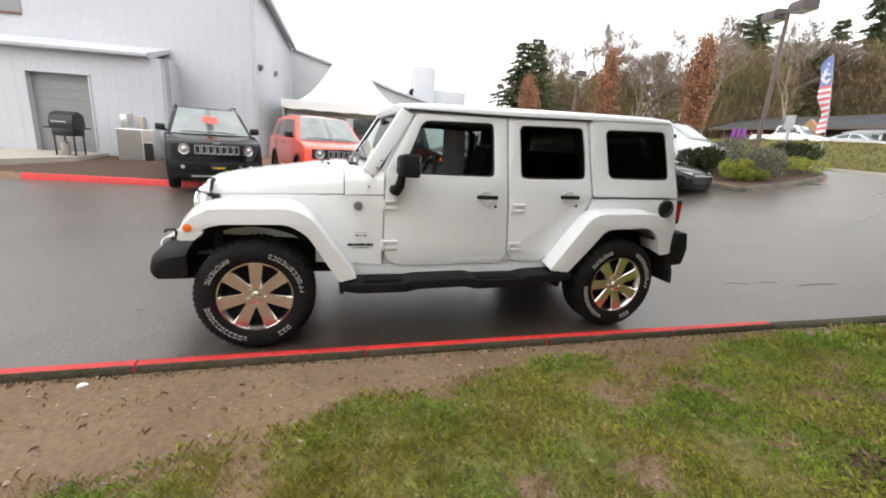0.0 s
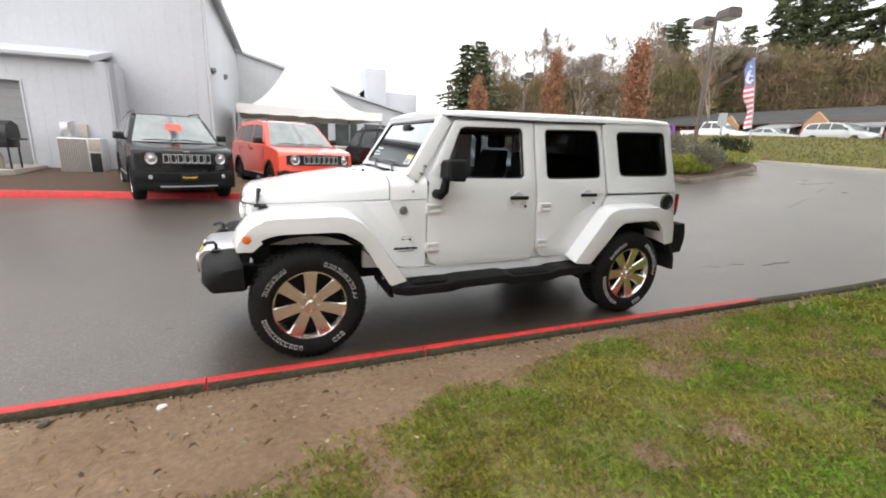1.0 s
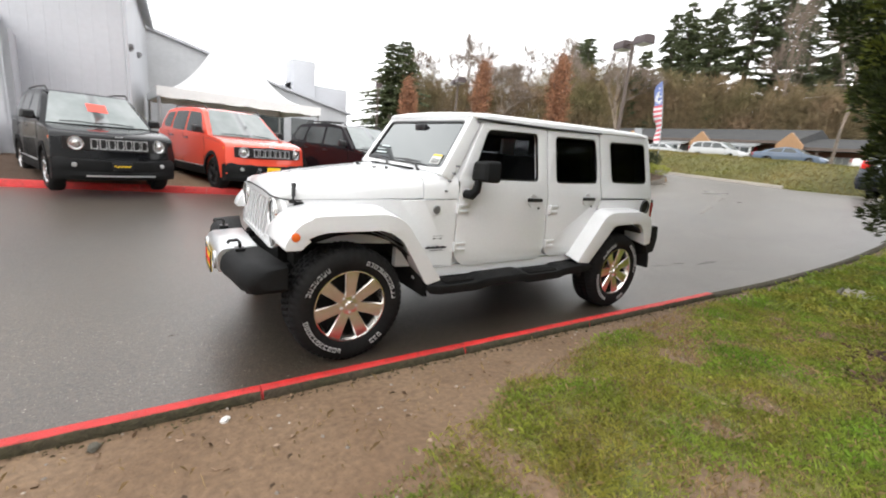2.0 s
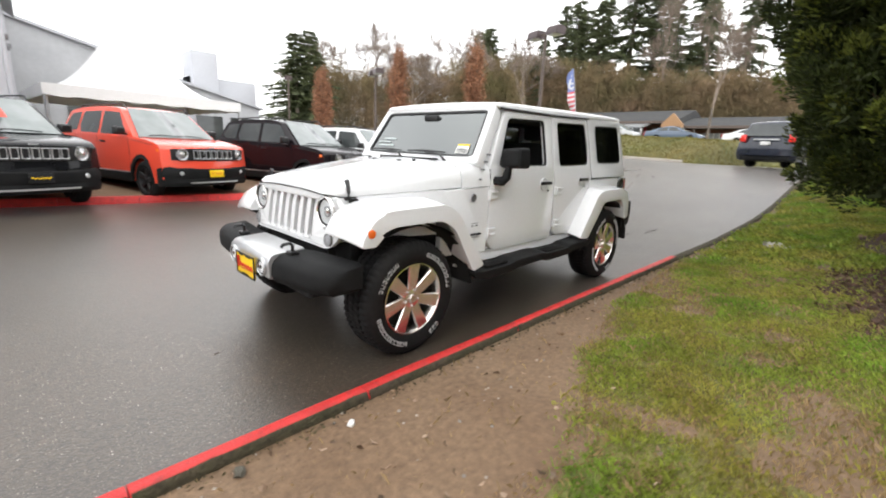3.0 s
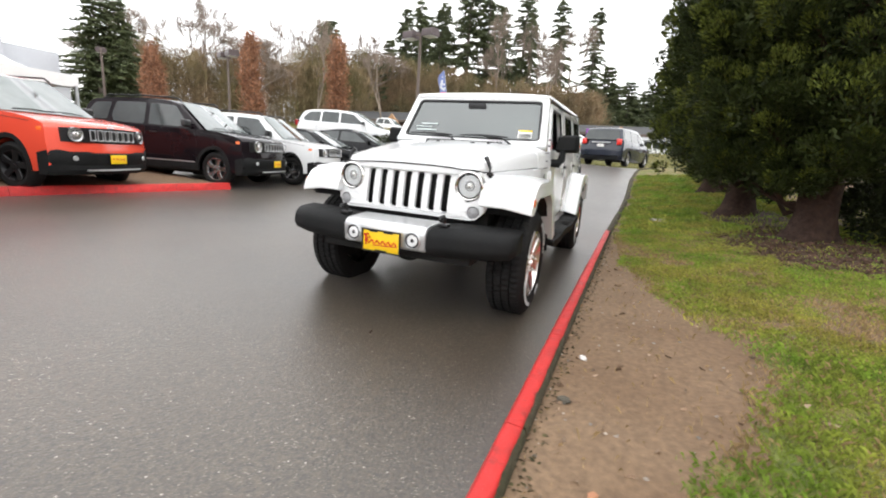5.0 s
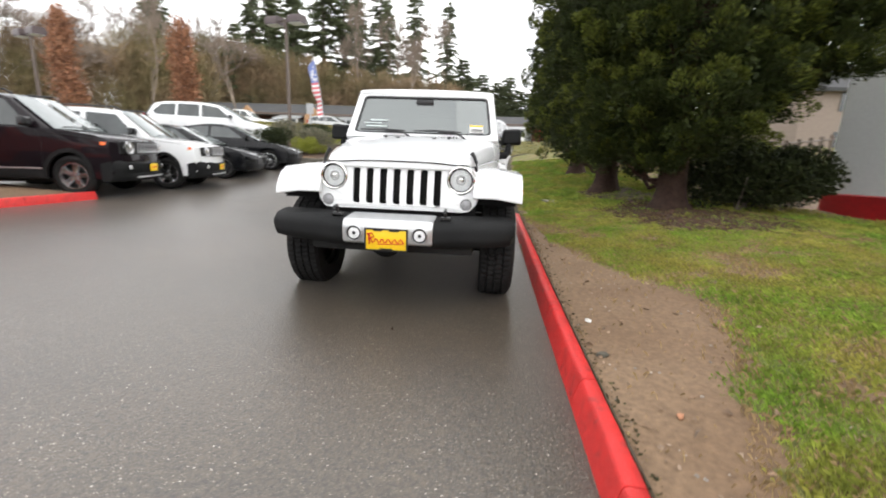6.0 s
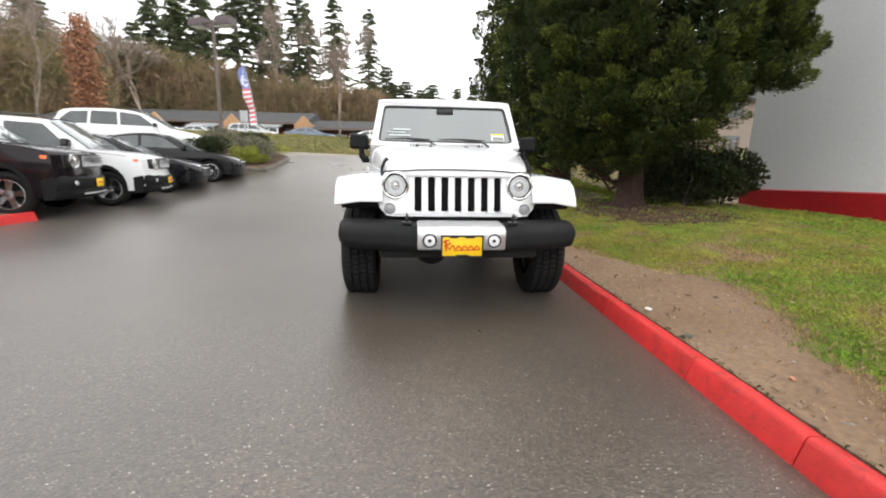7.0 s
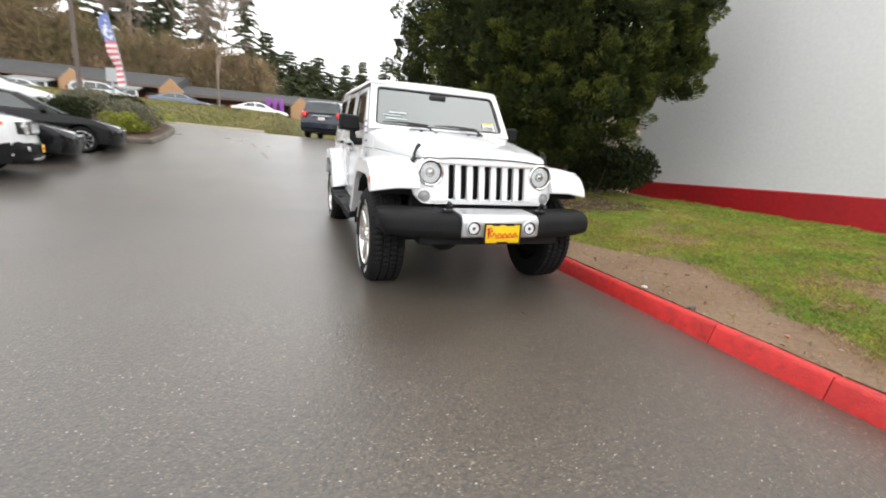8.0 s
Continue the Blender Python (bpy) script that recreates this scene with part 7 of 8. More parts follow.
# ---- trees and plants ----
def cards(points, dirs, length, width, rng, jitter=0.5):
    """Small pointed leaf sprays: a bent strip of three triangles at each point, along each direction."""
    n = len(points)
    d = dirs + jitter * rng.normal(size=(n, 3))
    d /= np.linalg.norm(d, axis=1)[:, None]
    side = np.cross(d, rng.normal(size=(n, 3)))
    side /= np.linalg.norm(side, axis=1)[:, None] + 1e-9
    ln = (length * (0.6 + 0.8 * rng.random(n)))[:, None]
    wd = (width * (0.6 + 0.8 * rng.random(n)))[:, None]
    bend = np.cross(side, d) * ln * 0.18
    v = np.stack([points - side * wd * 0.25, points + side * wd * 0.25, points + d * ln * 0.55 + side * wd * 0.5 + bend, points + d * ln * 0.55 - side * wd * 0.5 + bend, points + d * ln], 1)
    f = np.arange(n)[:, None] * 5
    quads = np.concatenate([f + q for q in ([0, 1, 2, 3],)], 0)
    tips = np.concatenate([f + q for q in ([3, 2, 4],)], 0)
    return v.reshape(-1, 3), quads.tolist() + tips.tolist()


def in_ball(n, rng):
    p = rng.normal(size=(n, 3))
    p /= np.linalg.norm(p, axis=1)[:, None]
    return p * (0.45 + 0.55 * rng.random(n) ** 0.4)[:, None]


def kites(points, d, length, width, rng):
    """Slim four-cornered sprays, one face each."""
    n = len(points)
    side = np.cross(d, rng.normal(size=(n, 3)))
    side /= np.linalg.norm(side, axis=1)[:, None] + 1e-9
    ln = (length * (0.6 + 0.8 * rng.random(n)))[:, None]
    wd = (width * (0.6 + 0.8 * rng.random(n)))[:, None]
    mid = points + d * ln * 0.4
    v = np.stack([points, mid + side * wd * 0.5, points + d * ln, mid - side * wd * 0.5], 1)
    return v.reshape(-1, 3), (np.arange(n)[:, None] * 4 + [0, 1, 2, 3]).tolist()


def tufts(centres, outs, per, size, rng, leaf, width):
    """Plumes of scale-leaf sprays: each a tapering brush that leans outwards and up; says which sprays take the pale
    tip colour.
    """
    n = len(centres)
    axis = outs + np.array([0, 0, 0.75])
    axis /= np.linalg.norm(axis, axis=1)[:, None]
    axis = np.repeat(axis, per, 0)
    spread = rng.normal(size=(n * per, 3))
    spread -= axis * np.sum(spread * axis, 1)[:, None]
    spread /= np.linalg.norm(spread, axis=1)[:, None] + 1e-9
    way = rng.random(n * per) ** 0.75
    big = np.repeat(size, per)
    round_ = (np.sin(np.pi * (0.18 + 0.78 * way)) * 0.40 * rng.random(n * per) ** 0.5)[:, None]
    p = np.repeat(centres, per, 0) + axis * (big * way)[:, None] + spread * round_ * big[:, None]
    d = axis * 0.9 + spread * (0.85 - 0.5 * way)[:, None] + 0.18 * rng.normal(size=p.shape)
    d /= np.linalg.norm(d, axis=1)[:, None]
    # Outer sprays of some plumes: new growth, with light painted into its pale colour.
    pale_tip = np.repeat(rng.random(n) < 0.45, per) & (way > 0.45) & (rng.random(n * per) < 0.8)
    v, f = kites(p, d, leaf, width, rng)
    return v, f, pale_tip


def build_cedar(x, y, height, radius, low, seed, lobes, per_lobe, label, trunk_r=0.26, lean=(0, 0), leaf=0.065, lift=0.0, per_tuft=110, plume=0.40, boughs=()):
    """A broad dark evergreen: a flared trunk, rising limbs, and lobes of foliage set with tufts of scale-leaf sprays."""
    rng = np.random.default_rng(seed)
    z0 = ground_z(x, y)
    tree = thing("cedar_tree", pose(x, y, z0), label, "tree", "evergreen trees")
    bm = bmesh.new()
    rings = []
    for k, h in enumerate((-0.15, 0.0, 0.12, 0.35, 0.8, 1.6, 3.0, height * 0.75, height * 0.96)):
        r = trunk_r * (1.75 if k == 0 else 1.5 if k == 1 else 1.2 if k == 2 else 1.0) * (1 - 0.9 * max(0, h) / height)
        rings.append([((r * (1 + 0.18 * math.sin(3 * a + k * 0.3) * (k < 4))) * math.cos(a) + 0.05 * math.sin(h), r * (1 + 0.15 * math.sin(4 * a + 1)) * math.sin(a), h) for a in [2 * math.pi * i / 14 for i in range(14)]])
    loft(bm, rings)
    part("trunk", bm, BARK, tree, "", 60)
    centres, outs, sizes, inner = [], [], [], []
    for bx, by, bz, bs in boughs:
        # a bough that stands clear of the crown
        p = rng.normal(size=(16, 3))
        p /= np.linalg.norm(p, axis=1)[:, None]
        centres.append(np.array([bx, by, bz]) + p * bs * np.array([0.6, 0.6, 0.5]))
        outs.append(p * 0.7 + np.array([bx, by, 0.0]) * 0.25)
        sizes.append(plume * (0.6 + 0.6 * rng.random(16)))
        inner.append(np.array([bx, by, bz]) + in_ball(420, rng) * bs * 0.6)
        part("limb", tube(bmesh.new(), [(0.1 * bx, 0.1 * by, bz - 0.7), (0.55 * bx, 0.55 * by, bz - 0.45), (bx, by, bz)], [0.05, 0.032, 0.012], 6), BARK, tree)
    for i in range(lobes):
        t = (i + rng.random()) / lobes
        a = i * 2.4 + 0.7 * rng.random()
        foot = low + lift * max(0.0, -math.sin(a))
        h = foot + (height - foot) * t ** 1.1
        prof = (min(1.0, 0.66 + 1.4 * t) if t < 0.25 else (1 - ((t - 0.25) / 0.78) ** 1.6)) * radius
        rr = prof * (0.50 + 0.40 * rng.random() ** 0.6)
        c = np.array([rr * math.cos(a) + lean[0] * t, rr * math.sin(a) + lean[1] * t, h])
        s = (0.34 + 0.36 * rng.random()) * (0.62 + 0.45 * prof / radius)
        p = rng.normal(size=(per_lobe, 3))
        p /= np.linalg.norm(p, axis=1)[:, None]
        out = np.array([math.cos(a), math.sin(a), 0.45])
        p = p[(p @ out) > -0.55]
        squash = np.array([1.0, 1.0, 0.85])
        centres.append(c + p * s * squash * (0.55 + 0.36 * rng.random((len(p), 1))))
        outs.append(p * 0.8 + out * 0.35)
        sizes.append(np.full(len(p), plume) * (0.65 + 0.7 * rng.random(len(p))))
        inner.append(c * np.array([0.85, 0.85, 1.0]) + in_ball(600, rng) * s * 0.66)
        if i % 3 == 0 and t < 0.75:
            part("limb", tube(bmesh.new(), [(0.05 * math.cos(a), 0.05 * math.sin(a), max(0.5, h - 0.9)), (0.5 * c[0], 0.5 * c[1], h - 0.5), (0.9 * c[0], 0.9 * c[1], h - 0.1)], [0.06, 0.04, 0.018], 6), BARK, tree)
    v, f, pale_tip = tufts(np.concatenate(centres), np.concatenate(outs), per_tuft, np.concatenate(sizes), rng, leaf, leaf * 0.30)
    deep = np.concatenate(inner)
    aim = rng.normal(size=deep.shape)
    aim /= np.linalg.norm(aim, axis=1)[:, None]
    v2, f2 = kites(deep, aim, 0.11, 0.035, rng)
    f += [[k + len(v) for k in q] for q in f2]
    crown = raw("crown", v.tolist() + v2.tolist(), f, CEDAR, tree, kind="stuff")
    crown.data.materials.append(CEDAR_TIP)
    crown.data.polygons.foreach_set("material_index", pale_tip.astype(np.int32).tolist() + [0] * len(f2))
    return tree


build_cedar(4.4, -3.05, 8.4, 1.45, 0.8, 11, 92, 17, "broad dark evergreen with tufted sprays above mulch", 0.25, lift=0.5, leaf=0.062, per_tuft=300,
            boughs=[(-0.62, -1.5, 2.35, 0.45), (-0.75, -1.75, 2.85, 0.5), (-0.55, -1.85, 3.35, 0.5), (-0.5, -1.7, 3.95, 0.55), (-0.4, -1.9, 4.5, 0.55), (-0.45, -1.6, 5.1, 0.55), (-0.2, -1.5, 5.8, 0.5),
                    (-1.05, -1.6, 2.35, 0.5), (-1.1, -1.72, 2.75, 0.5), (-1.0, -1.6, 3.35, 0.5), (-1.1, -1.75, 3.8, 0.55), (-1.0, -1.7, 4.4, 0.6), (-0.9, -1.6, 5.0, 0.6),
                    (-0.6, -1.0, 1.75, 0.45), (-0.9, -0.8, 2.1, 0.5), (-0.3, -1.35, 2.0, 0.45), (-0.85, -1.15, 2.75, 0.5), (-0.9, -1.1, 3.6, 0.6), (-0.9, -1.1, 4.4, 0.6), (0.1, -1.6, 2.5, 0.5), (0.2, -1.7, 3.3, 0.55), (0.2, -1.7, 4.2, 0.6),
                    (0.15, 1.15, 1.05, 0.40), (0.15, 1.2, 1.5, 0.42), (0.0, 1.4, 1.95, 0.45), (0.05, 1.65, 2.55, 0.5), (-0.1, 1.7, 3.1, 0.5), (0.0, 1.65, 3.7, 0.55), (0.0, 1.6, 4.4, 0.6), (0.0, 1.45, 5.1, 0.6),
                    (-0.6, 1.15, 1.7, 0.5), (-0.65, 1.2, 2.7, 0.55), (-0.6, 1.2, 3.6, 0.6)])
build_cedar(7.5, -2.75, 9.2, 2.05, 0.95, 12, 90, 13, "tall dark evergreen behind its neighbour on the lawn", 0.27, leaf=0.09, per_tuft=130)
build_cedar(10.9, -2.7, 8.5, 1.8, 0.95, 13, 80, 12, "dark evergreen with a slim trunk beside the kerb", 0.22, leaf=0.10, per_tuft=110)


def shrub(x, y, w, h, material, label, seed, n, leaf=0.07, z=None, name="shrub"):
    rng = np.random.default_rng(seed)
    z = ground_z(x, y) if z is None else z
    s = thing(name, pose(x, y, z), label, "shrub")
    lumps = [np.array([w * 0.55 * math.cos(a) * r, w * 0.55 * math.sin(a) * r, h * (0.45 + 0.25 * rng.random())]) for a, r in zip(rng.random(7) * 6.28, rng.random(7) ** 0.5)]
    pts, dirs = [], []
    for c in lumps:
        p = in_ball(n // 7, rng)
        q = c + p * np.array([w * 0.42, w * 0.42, h * 0.42])
        q[:, 2] = np.maximum(q[:, 2], 0.02)
        pts.append(q)
        dirs.append(p + np.array([0, 0, 0.6]))
    v, f = cards(np.concatenate(pts), np.concatenate(dirs), leaf, leaf * 0.5, rng, 0.5)
    raw("leaves", v.tolist(), f, material, s, kind="stuff")
    for k in range(4):
        a = rng.random() * 6.28
        part("stem", tube(bmesh.new(), [(0, 0, -0.05), (0.2 * w * math.cos(a), 0.2 * w * math.sin(a), h * 0.3), (0.35 * w * math.cos(a), 0.35 * w * math.sin(a), h * 0.65)], [0.025, 0.018, 0.01], 5), GREY_BARK, s)
    return s


shrub(5.35, -4.95, 1.4, 1.1, SHRUB, "dense dark shrub by the white wall", 21, 6500, 0.085)
shrub(6.6, -5.7, 1.4, 1.3, SHRUB, "dense dark shrub by the white wall", 22, 6500, 0.085)
shrub(4.7, -4.35, 1.2, 0.95, SHRUB, "low dark shrub under the evergreens", 23, 4200, 0.085)
shrub(7.6, -5.2, 1.6, 1.4, SHRUB, "dense dark shrub by the white wall", 24, 5200, 0.085)
shrub(13.3, 7.15, 1.15, 0.85, TAN_SHRUB, "rounded grey-brown heather shrub on the island", 31, 4500, 0.06)
shrub(15.8, 8.0, 1.0, 0.8, SHRUB, "rounded dark green shrub on the island", 32, 4000, 0.06)
shrub(13.5, 8.4, 1.0, 1.05, TAN_SHRUB, "upright brown shrub on the island", 33, 3500, 0.06)
shrub(12.45, 7.15, 0.55, 0.55, LIME_SHRUB, "bright lime-green shrub on the island", 34, 3200, 0.06)
shrub(12.7, 6.72, 0.45, 0.35, LIME_SHRUB, "small lime-green shrub on the island", 35, 1500, 0.05)
shrub(14.9, 6.95, 1.1, 0.42, LIME_SHRUB, "low yellow-green shrub on the island", 36, 2500, 0.05)
shrub(12.5, 8.5, 1.0, 0.8, SHRUB, "dark green shrub on the island", 37, 3500, 0.07)


def build_fir(name, height, radius, seed, gaps=0.0, material=None):
    """A conifer with drooping whorls of needle sprays; built at the origin."""
    rng = np.random.default_rng(seed)
    tree = thing(name, pose(0, 0, 0), "tall dark fir tree at the wood's edge", "tree", "far trees")
    part("trunk", cyl(bmesh.new(), (0, 0, -0.5), (0, 0, height * 0.97), 0.02 * height, 0.02, 9), GREY_BARK, tree)
    pts, dirs = [], []
    levels = int(height * 2.0)
    for i in range(levels):
        t = i / levels
        h = height * (0.14 + 0.84 * t)
        r = radius * (1 - t) ** 0.75 * (0.55 + 0.55 * rng.random()) + 0.12
        for a in rng.random(8) * 2 * math.pi:
            if rng.random() < gaps * (1.25 - 0.6 * t):
                continue
            rr = r * (0.45 + 0.65 * rng.random())
            k = max(5, int(rr * 17))
            s = (np.arange(k) + rng.random(k)) / k
            rising = 0.25 * rr * (t > 0.8)
            base = np.stack([math.cos(a) * rr * s, math.sin(a) * rr * s, h - 0.30 * rr * s ** 1.5 + 0.10 * rr * s + rising * s], 1)
            base += rng.normal(size=base.shape) * np.array([0.05, 0.05, 0.035])
            for side in (-1, 0, 1):
                pts.append(base)
                d = np.array([math.cos(a + 0.8 * side), math.sin(a + 0.8 * side), -0.30])
                dirs.append(np.repeat(d[None], k, 0))
    v, f = cards(np.concatenate(pts), np.concatenate(dirs), 0.44, 0.080, rng, 0.25)
    raw("crown", v.tolist(), f, material or CONIFER, tree, kind="stuff")
    return tree


def grow(rng, p, d, length, r, depth, segs, tips, spread):
    """Branching by halves: gathers limb segments and the ends of twigs."""
    q = p + d * length
    segs.append((p, q, r, r * 0.66))
    if depth == 0:
        tips.append((q, d))
        return
    for _ in range(2 if rng.random() < 0.55 else 3):
        nd = d + spread * rng.normal(size=3)
        nd[2] += 0.18
        nd /= np.linalg.norm(nd)
        grow(rng, q - d * length * 0.15 * rng.random(), nd, length * (0.62 + 0.2 * rng.random()), r * 0.6, depth - 1, segs, tips, spread)


def seg_mesh(segs, sides=4):
    v, f = [], []
    for p, q, r0, r1 in segs:
        w_ = q - p
        w_ = w_ / (np.linalg.norm(w_) + 1e-9)
        u = np.cross(w_, [0.3, 0.5, 0.8])
        u /= np.linalg.norm(u) + 1e-9
        t = np.cross(w_, u)
        b = len(v)
        for c, r in ((p, r0), (q, r1)):
            for k in range(sides):
                a = 2 * math.pi * k / sides
                v.append(tuple(c + r * (math.cos(a) * u + math.sin(a) * t)))
        for k in range(sides):
            f.append((b + k, b + (k + 1) % sides, b + sides + (k + 1) % sides, b + sides + k))
    return v, f


def build_bare(name, label, height, seed, depth=5, spread=0.38, twig=TWIG, twigs=10, twig_len=0.9, lean_up=1.0, leaves=None, leaf_n=0, column=False):
    rng = np.random.default_rng(seed)
    tree = thing(name, pose(0, 0, 0), label, "tree", "far trees")
    segs, tips = [], []
    if column:
        part("trunk", cyl(bmesh.new(), (0, 0, -0.3), (0, 0, height * 0.95), 0.10, 0.02, 8), GREY_BARK, tree)
        pts, dirs = [], []
        for i in range(70):
            h = height * (0.10 + 0.85 * i / 70)
            a = rng.random() * 6.28
            r = 0.13 * height * math.sin(math.pi * min(1, 0.14 + 0.86 * (h / height))) ** 0.7 * (0.7 + 0.5 * rng.random())
            e = np.array([r * math.cos(a), r * math.sin(a), h + 0.13 * height])
            segs.append((np.array([0, 0, h * 0.92]), e, 0.025, 0.008))
            k = leaf_n // 70
            s = rng.random(k)[:, None]
            pts.append(np.array([0, 0, h * 0.92]) * (1 - s) + e * s + rng.normal(size=(k, 3)) * 0.16)
            dirs.append(rng.normal(size=(k, 3)))
        v, f = cards(np.concatenate(pts), np.concatenate(dirs), 0.12, 0.08, rng, 0.5)
        raw("dead_leaves", v.tolist(), f, leaves, tree, kind="stuff")
    else:
        grow(rng, np.array([0, 0, -0.3]), np.array([0.02, 0.0, 1.0]), height * 0.30, 0.016 * height, depth, segs, tips, spread)
        trunk_v, trunk_f = seg_mesh(segs[:1], 8)
        raw("trunk", trunk_v, trunk_f, GREY_BARK, tree, smooth=True)
        segs = segs[1:]
    v, f = seg_mesh(segs, 4)
    if tips and twigs:
        p = np.repeat(np.array([t[0] for t in tips]), twigs, 0)
        d = np.repeat(np.array([t[1] for t in tips]), twigs, 0)
        d = d + 0.5 * rng.normal(size=d.shape) + np.array([0, 0, 0.15])
        tv, tf = cards(p - d * 0.2, d, twig_len, 0.035, rng, 0.2)
        b = len(v)
        v += [tuple(q) for q in tv.tolist()]
        f += [tuple(k + b for k in q) for q in tf]
    raw("bare_crown", v, f, GREY_BARK if leaves else twig, tree, kind="stuff", smooth=True)
    return tree


FAR = 1.38


def stand(tree, places, far=FAR):
    """Sets copies of a tree, and the tree itself at the first place: (x, y, ground, height scale, width scale, turn), spread out by far."""
    for k, (x, y, z, sh, sw, turn) in enumerate(places):
        x, y, z, sh, sw = -1.8 + (x + 1.8) * far, -2.0 + (y + 2.0) * far, 1.35 + (z - 1.35) * far, sh * far, sw * far
        m = pose(x, y, z, 0, 0, turn) @ Matrix.Diagonal((sw, sw, sh, 1))
        if k == 0:
            tree.matrix_basis = m
        else:
            c = copy_thing(tree, pose(x, y, z, 0, 0, turn))
            c.scale = (sw, sw, sh)


G = 1.7
fir_a = build_fir("fir_tree", 14.5, 3.9, 51, gaps=0.28)
stand(fir_a, [(39.3, 20.8, G, 1.04, 1.0, 0), (45.8, 37.7, G, 1.10, 1.15, 50), (44.5, 22.6, G, 1.06, 1.3, 100), (46.0, 26.0, G, 1.16, 1.2, 200), (42.5, 35.2, G, 0.85, 1.0, 20), (43.5, 35.1, G, 1.05, 1.15, 140), (41.0, 9.6, G, 0.98, 0.75, 10)], 1.58)
fir_b = build_fir("fir_tree", 17.5, 4.3, 52, gaps=0.48)
stand(fir_b, [(45.0, 20.6, G, 0.96, 0.9, 0), (39.6, 15.5, G, 0.98, 1.15, 70), (41.1, 14.0, G, 1.0, 1.1, 160), (47.5, 14.4, G, 0.96, 0.9, 250), (46.1, 11.6, G, 1.0, 1.0, 30), (38.9, 18.2, G, 0.80, 0.8, 300), (51.8, 4.8, G, 1.0, 0.8, 120), (36.5, 30.8, G, 0.72, 0.9, 210), (48.5, 8.2, G, 1.0, 0.9, 280)], 1.58)
fir_c = build_fir("fir_tree", 11.5, 3.2, 53)
stand(fir_c, [(19.4, 39.5, 1.0, 0.95, 1.35, 0), (20.7, 39.2, 1.0, 0.99, 1.15, 90), (54.4, 5.2, G, 0.85, 1.12, 20), (56.5, 3.3, G, 1.05, 1.26, 50), (58.4, 0.7, G, 0.92, 1.26, 80), (60.0, -1.4, G, 0.85, 1.26, 110), (62.2, -3.2, G, 0.95, 1.4, 140), (58.0, -6.4, G, 0.85, 1.0, 170), (64.0, -9.5, G, 1.0, 1.1, 200), (55.0, -11.0, G, 0.9, 1.1, 230), (41.2, 25.6, G, 1.05, 0.95, 260),
             (53.2, 6.6, G, 0.72, 1.25, 15), (55.3, 4.3, G, 0.80, 1.3, 75), (57.4, 2.0, G, 0.86, 1.3, 135), (59.3, -0.2, G, 0.74, 1.35, 195), (61.2, -2.2, G, 0.82, 1.3, 255), (63.5, -4.8, G, 0.80, 1.4, 315), (61.5, -6.8, G, 0.72, 1.4, 35), (60.0, -9.0, G, 0.78, 1.4, 95)])
pale = build_bare("bare_tree", "leafless grey-brown tree against the white sky", 12.0, 61, depth=6, twigs=5)
stand(pale, [(28.4, 40.5, 1.2, 1.12, 1.3, 0), (31.2, 35.5, 1.2, 0.88, 0.9, 60), (34.4, 35.3, 1.2, 0.9, 0.9, 120), (30.1, 48.8, 1.2, 1.05, 1.1, 180), (25.1, 45.2, 1.2, 0.95, 1.1, 240), (33.1, 33.8, 1.2, 1.0, 1.2, 300), (38.4, 27.3, G, 1.0, 1.2, 30), (28.4, 25.0, 1.4, 0.9, 0.55, 20), (27.9, 32.4, 1.3, 0.78, 0.8, 80), (44.0, 9.0, G, 1.1, 0.7, 110), (42.0, 12.5, G, 1.15, 0.7, 170), (47.0, 6.4, G, 1.15, 0.8, 230)])
brown = build_bare("columnar_tree", "narrow tree still holding brown dead leaves", 6.0, 71, leaves=BROWN_LEAF, leaf_n=9800, column=True, twigs=0)
stand(brown, [(15.2, 27.4, 0.6, 0.95, 0.85, 0), (19.3, 23.7, 0.9, 1.15, 1.0, 50), (21.6, 18.4, 1.2, 1.12, 1.0, 100), (17.4, 31.0, 0.7, 0.9, 0.85, 150)], 1.0)
lot_tree = build_bare("bare_tree", "tall slim leafless tree before the motel", 10.5, 81, depth=5, twigs=7, twig_len=0.7, spread=0.26)
stand(lot_tree, [(37.5, 7.6, 2.5, 1.0, 0.7, 0), (37.0, 24.5, 2.6, 0.9, 0.7, 120)], 1.0)

# mossy thicket behind the motel and the lot: too many stems to count
rng = np.random.default_rng(91)
allv, allf = [], []
stems = []
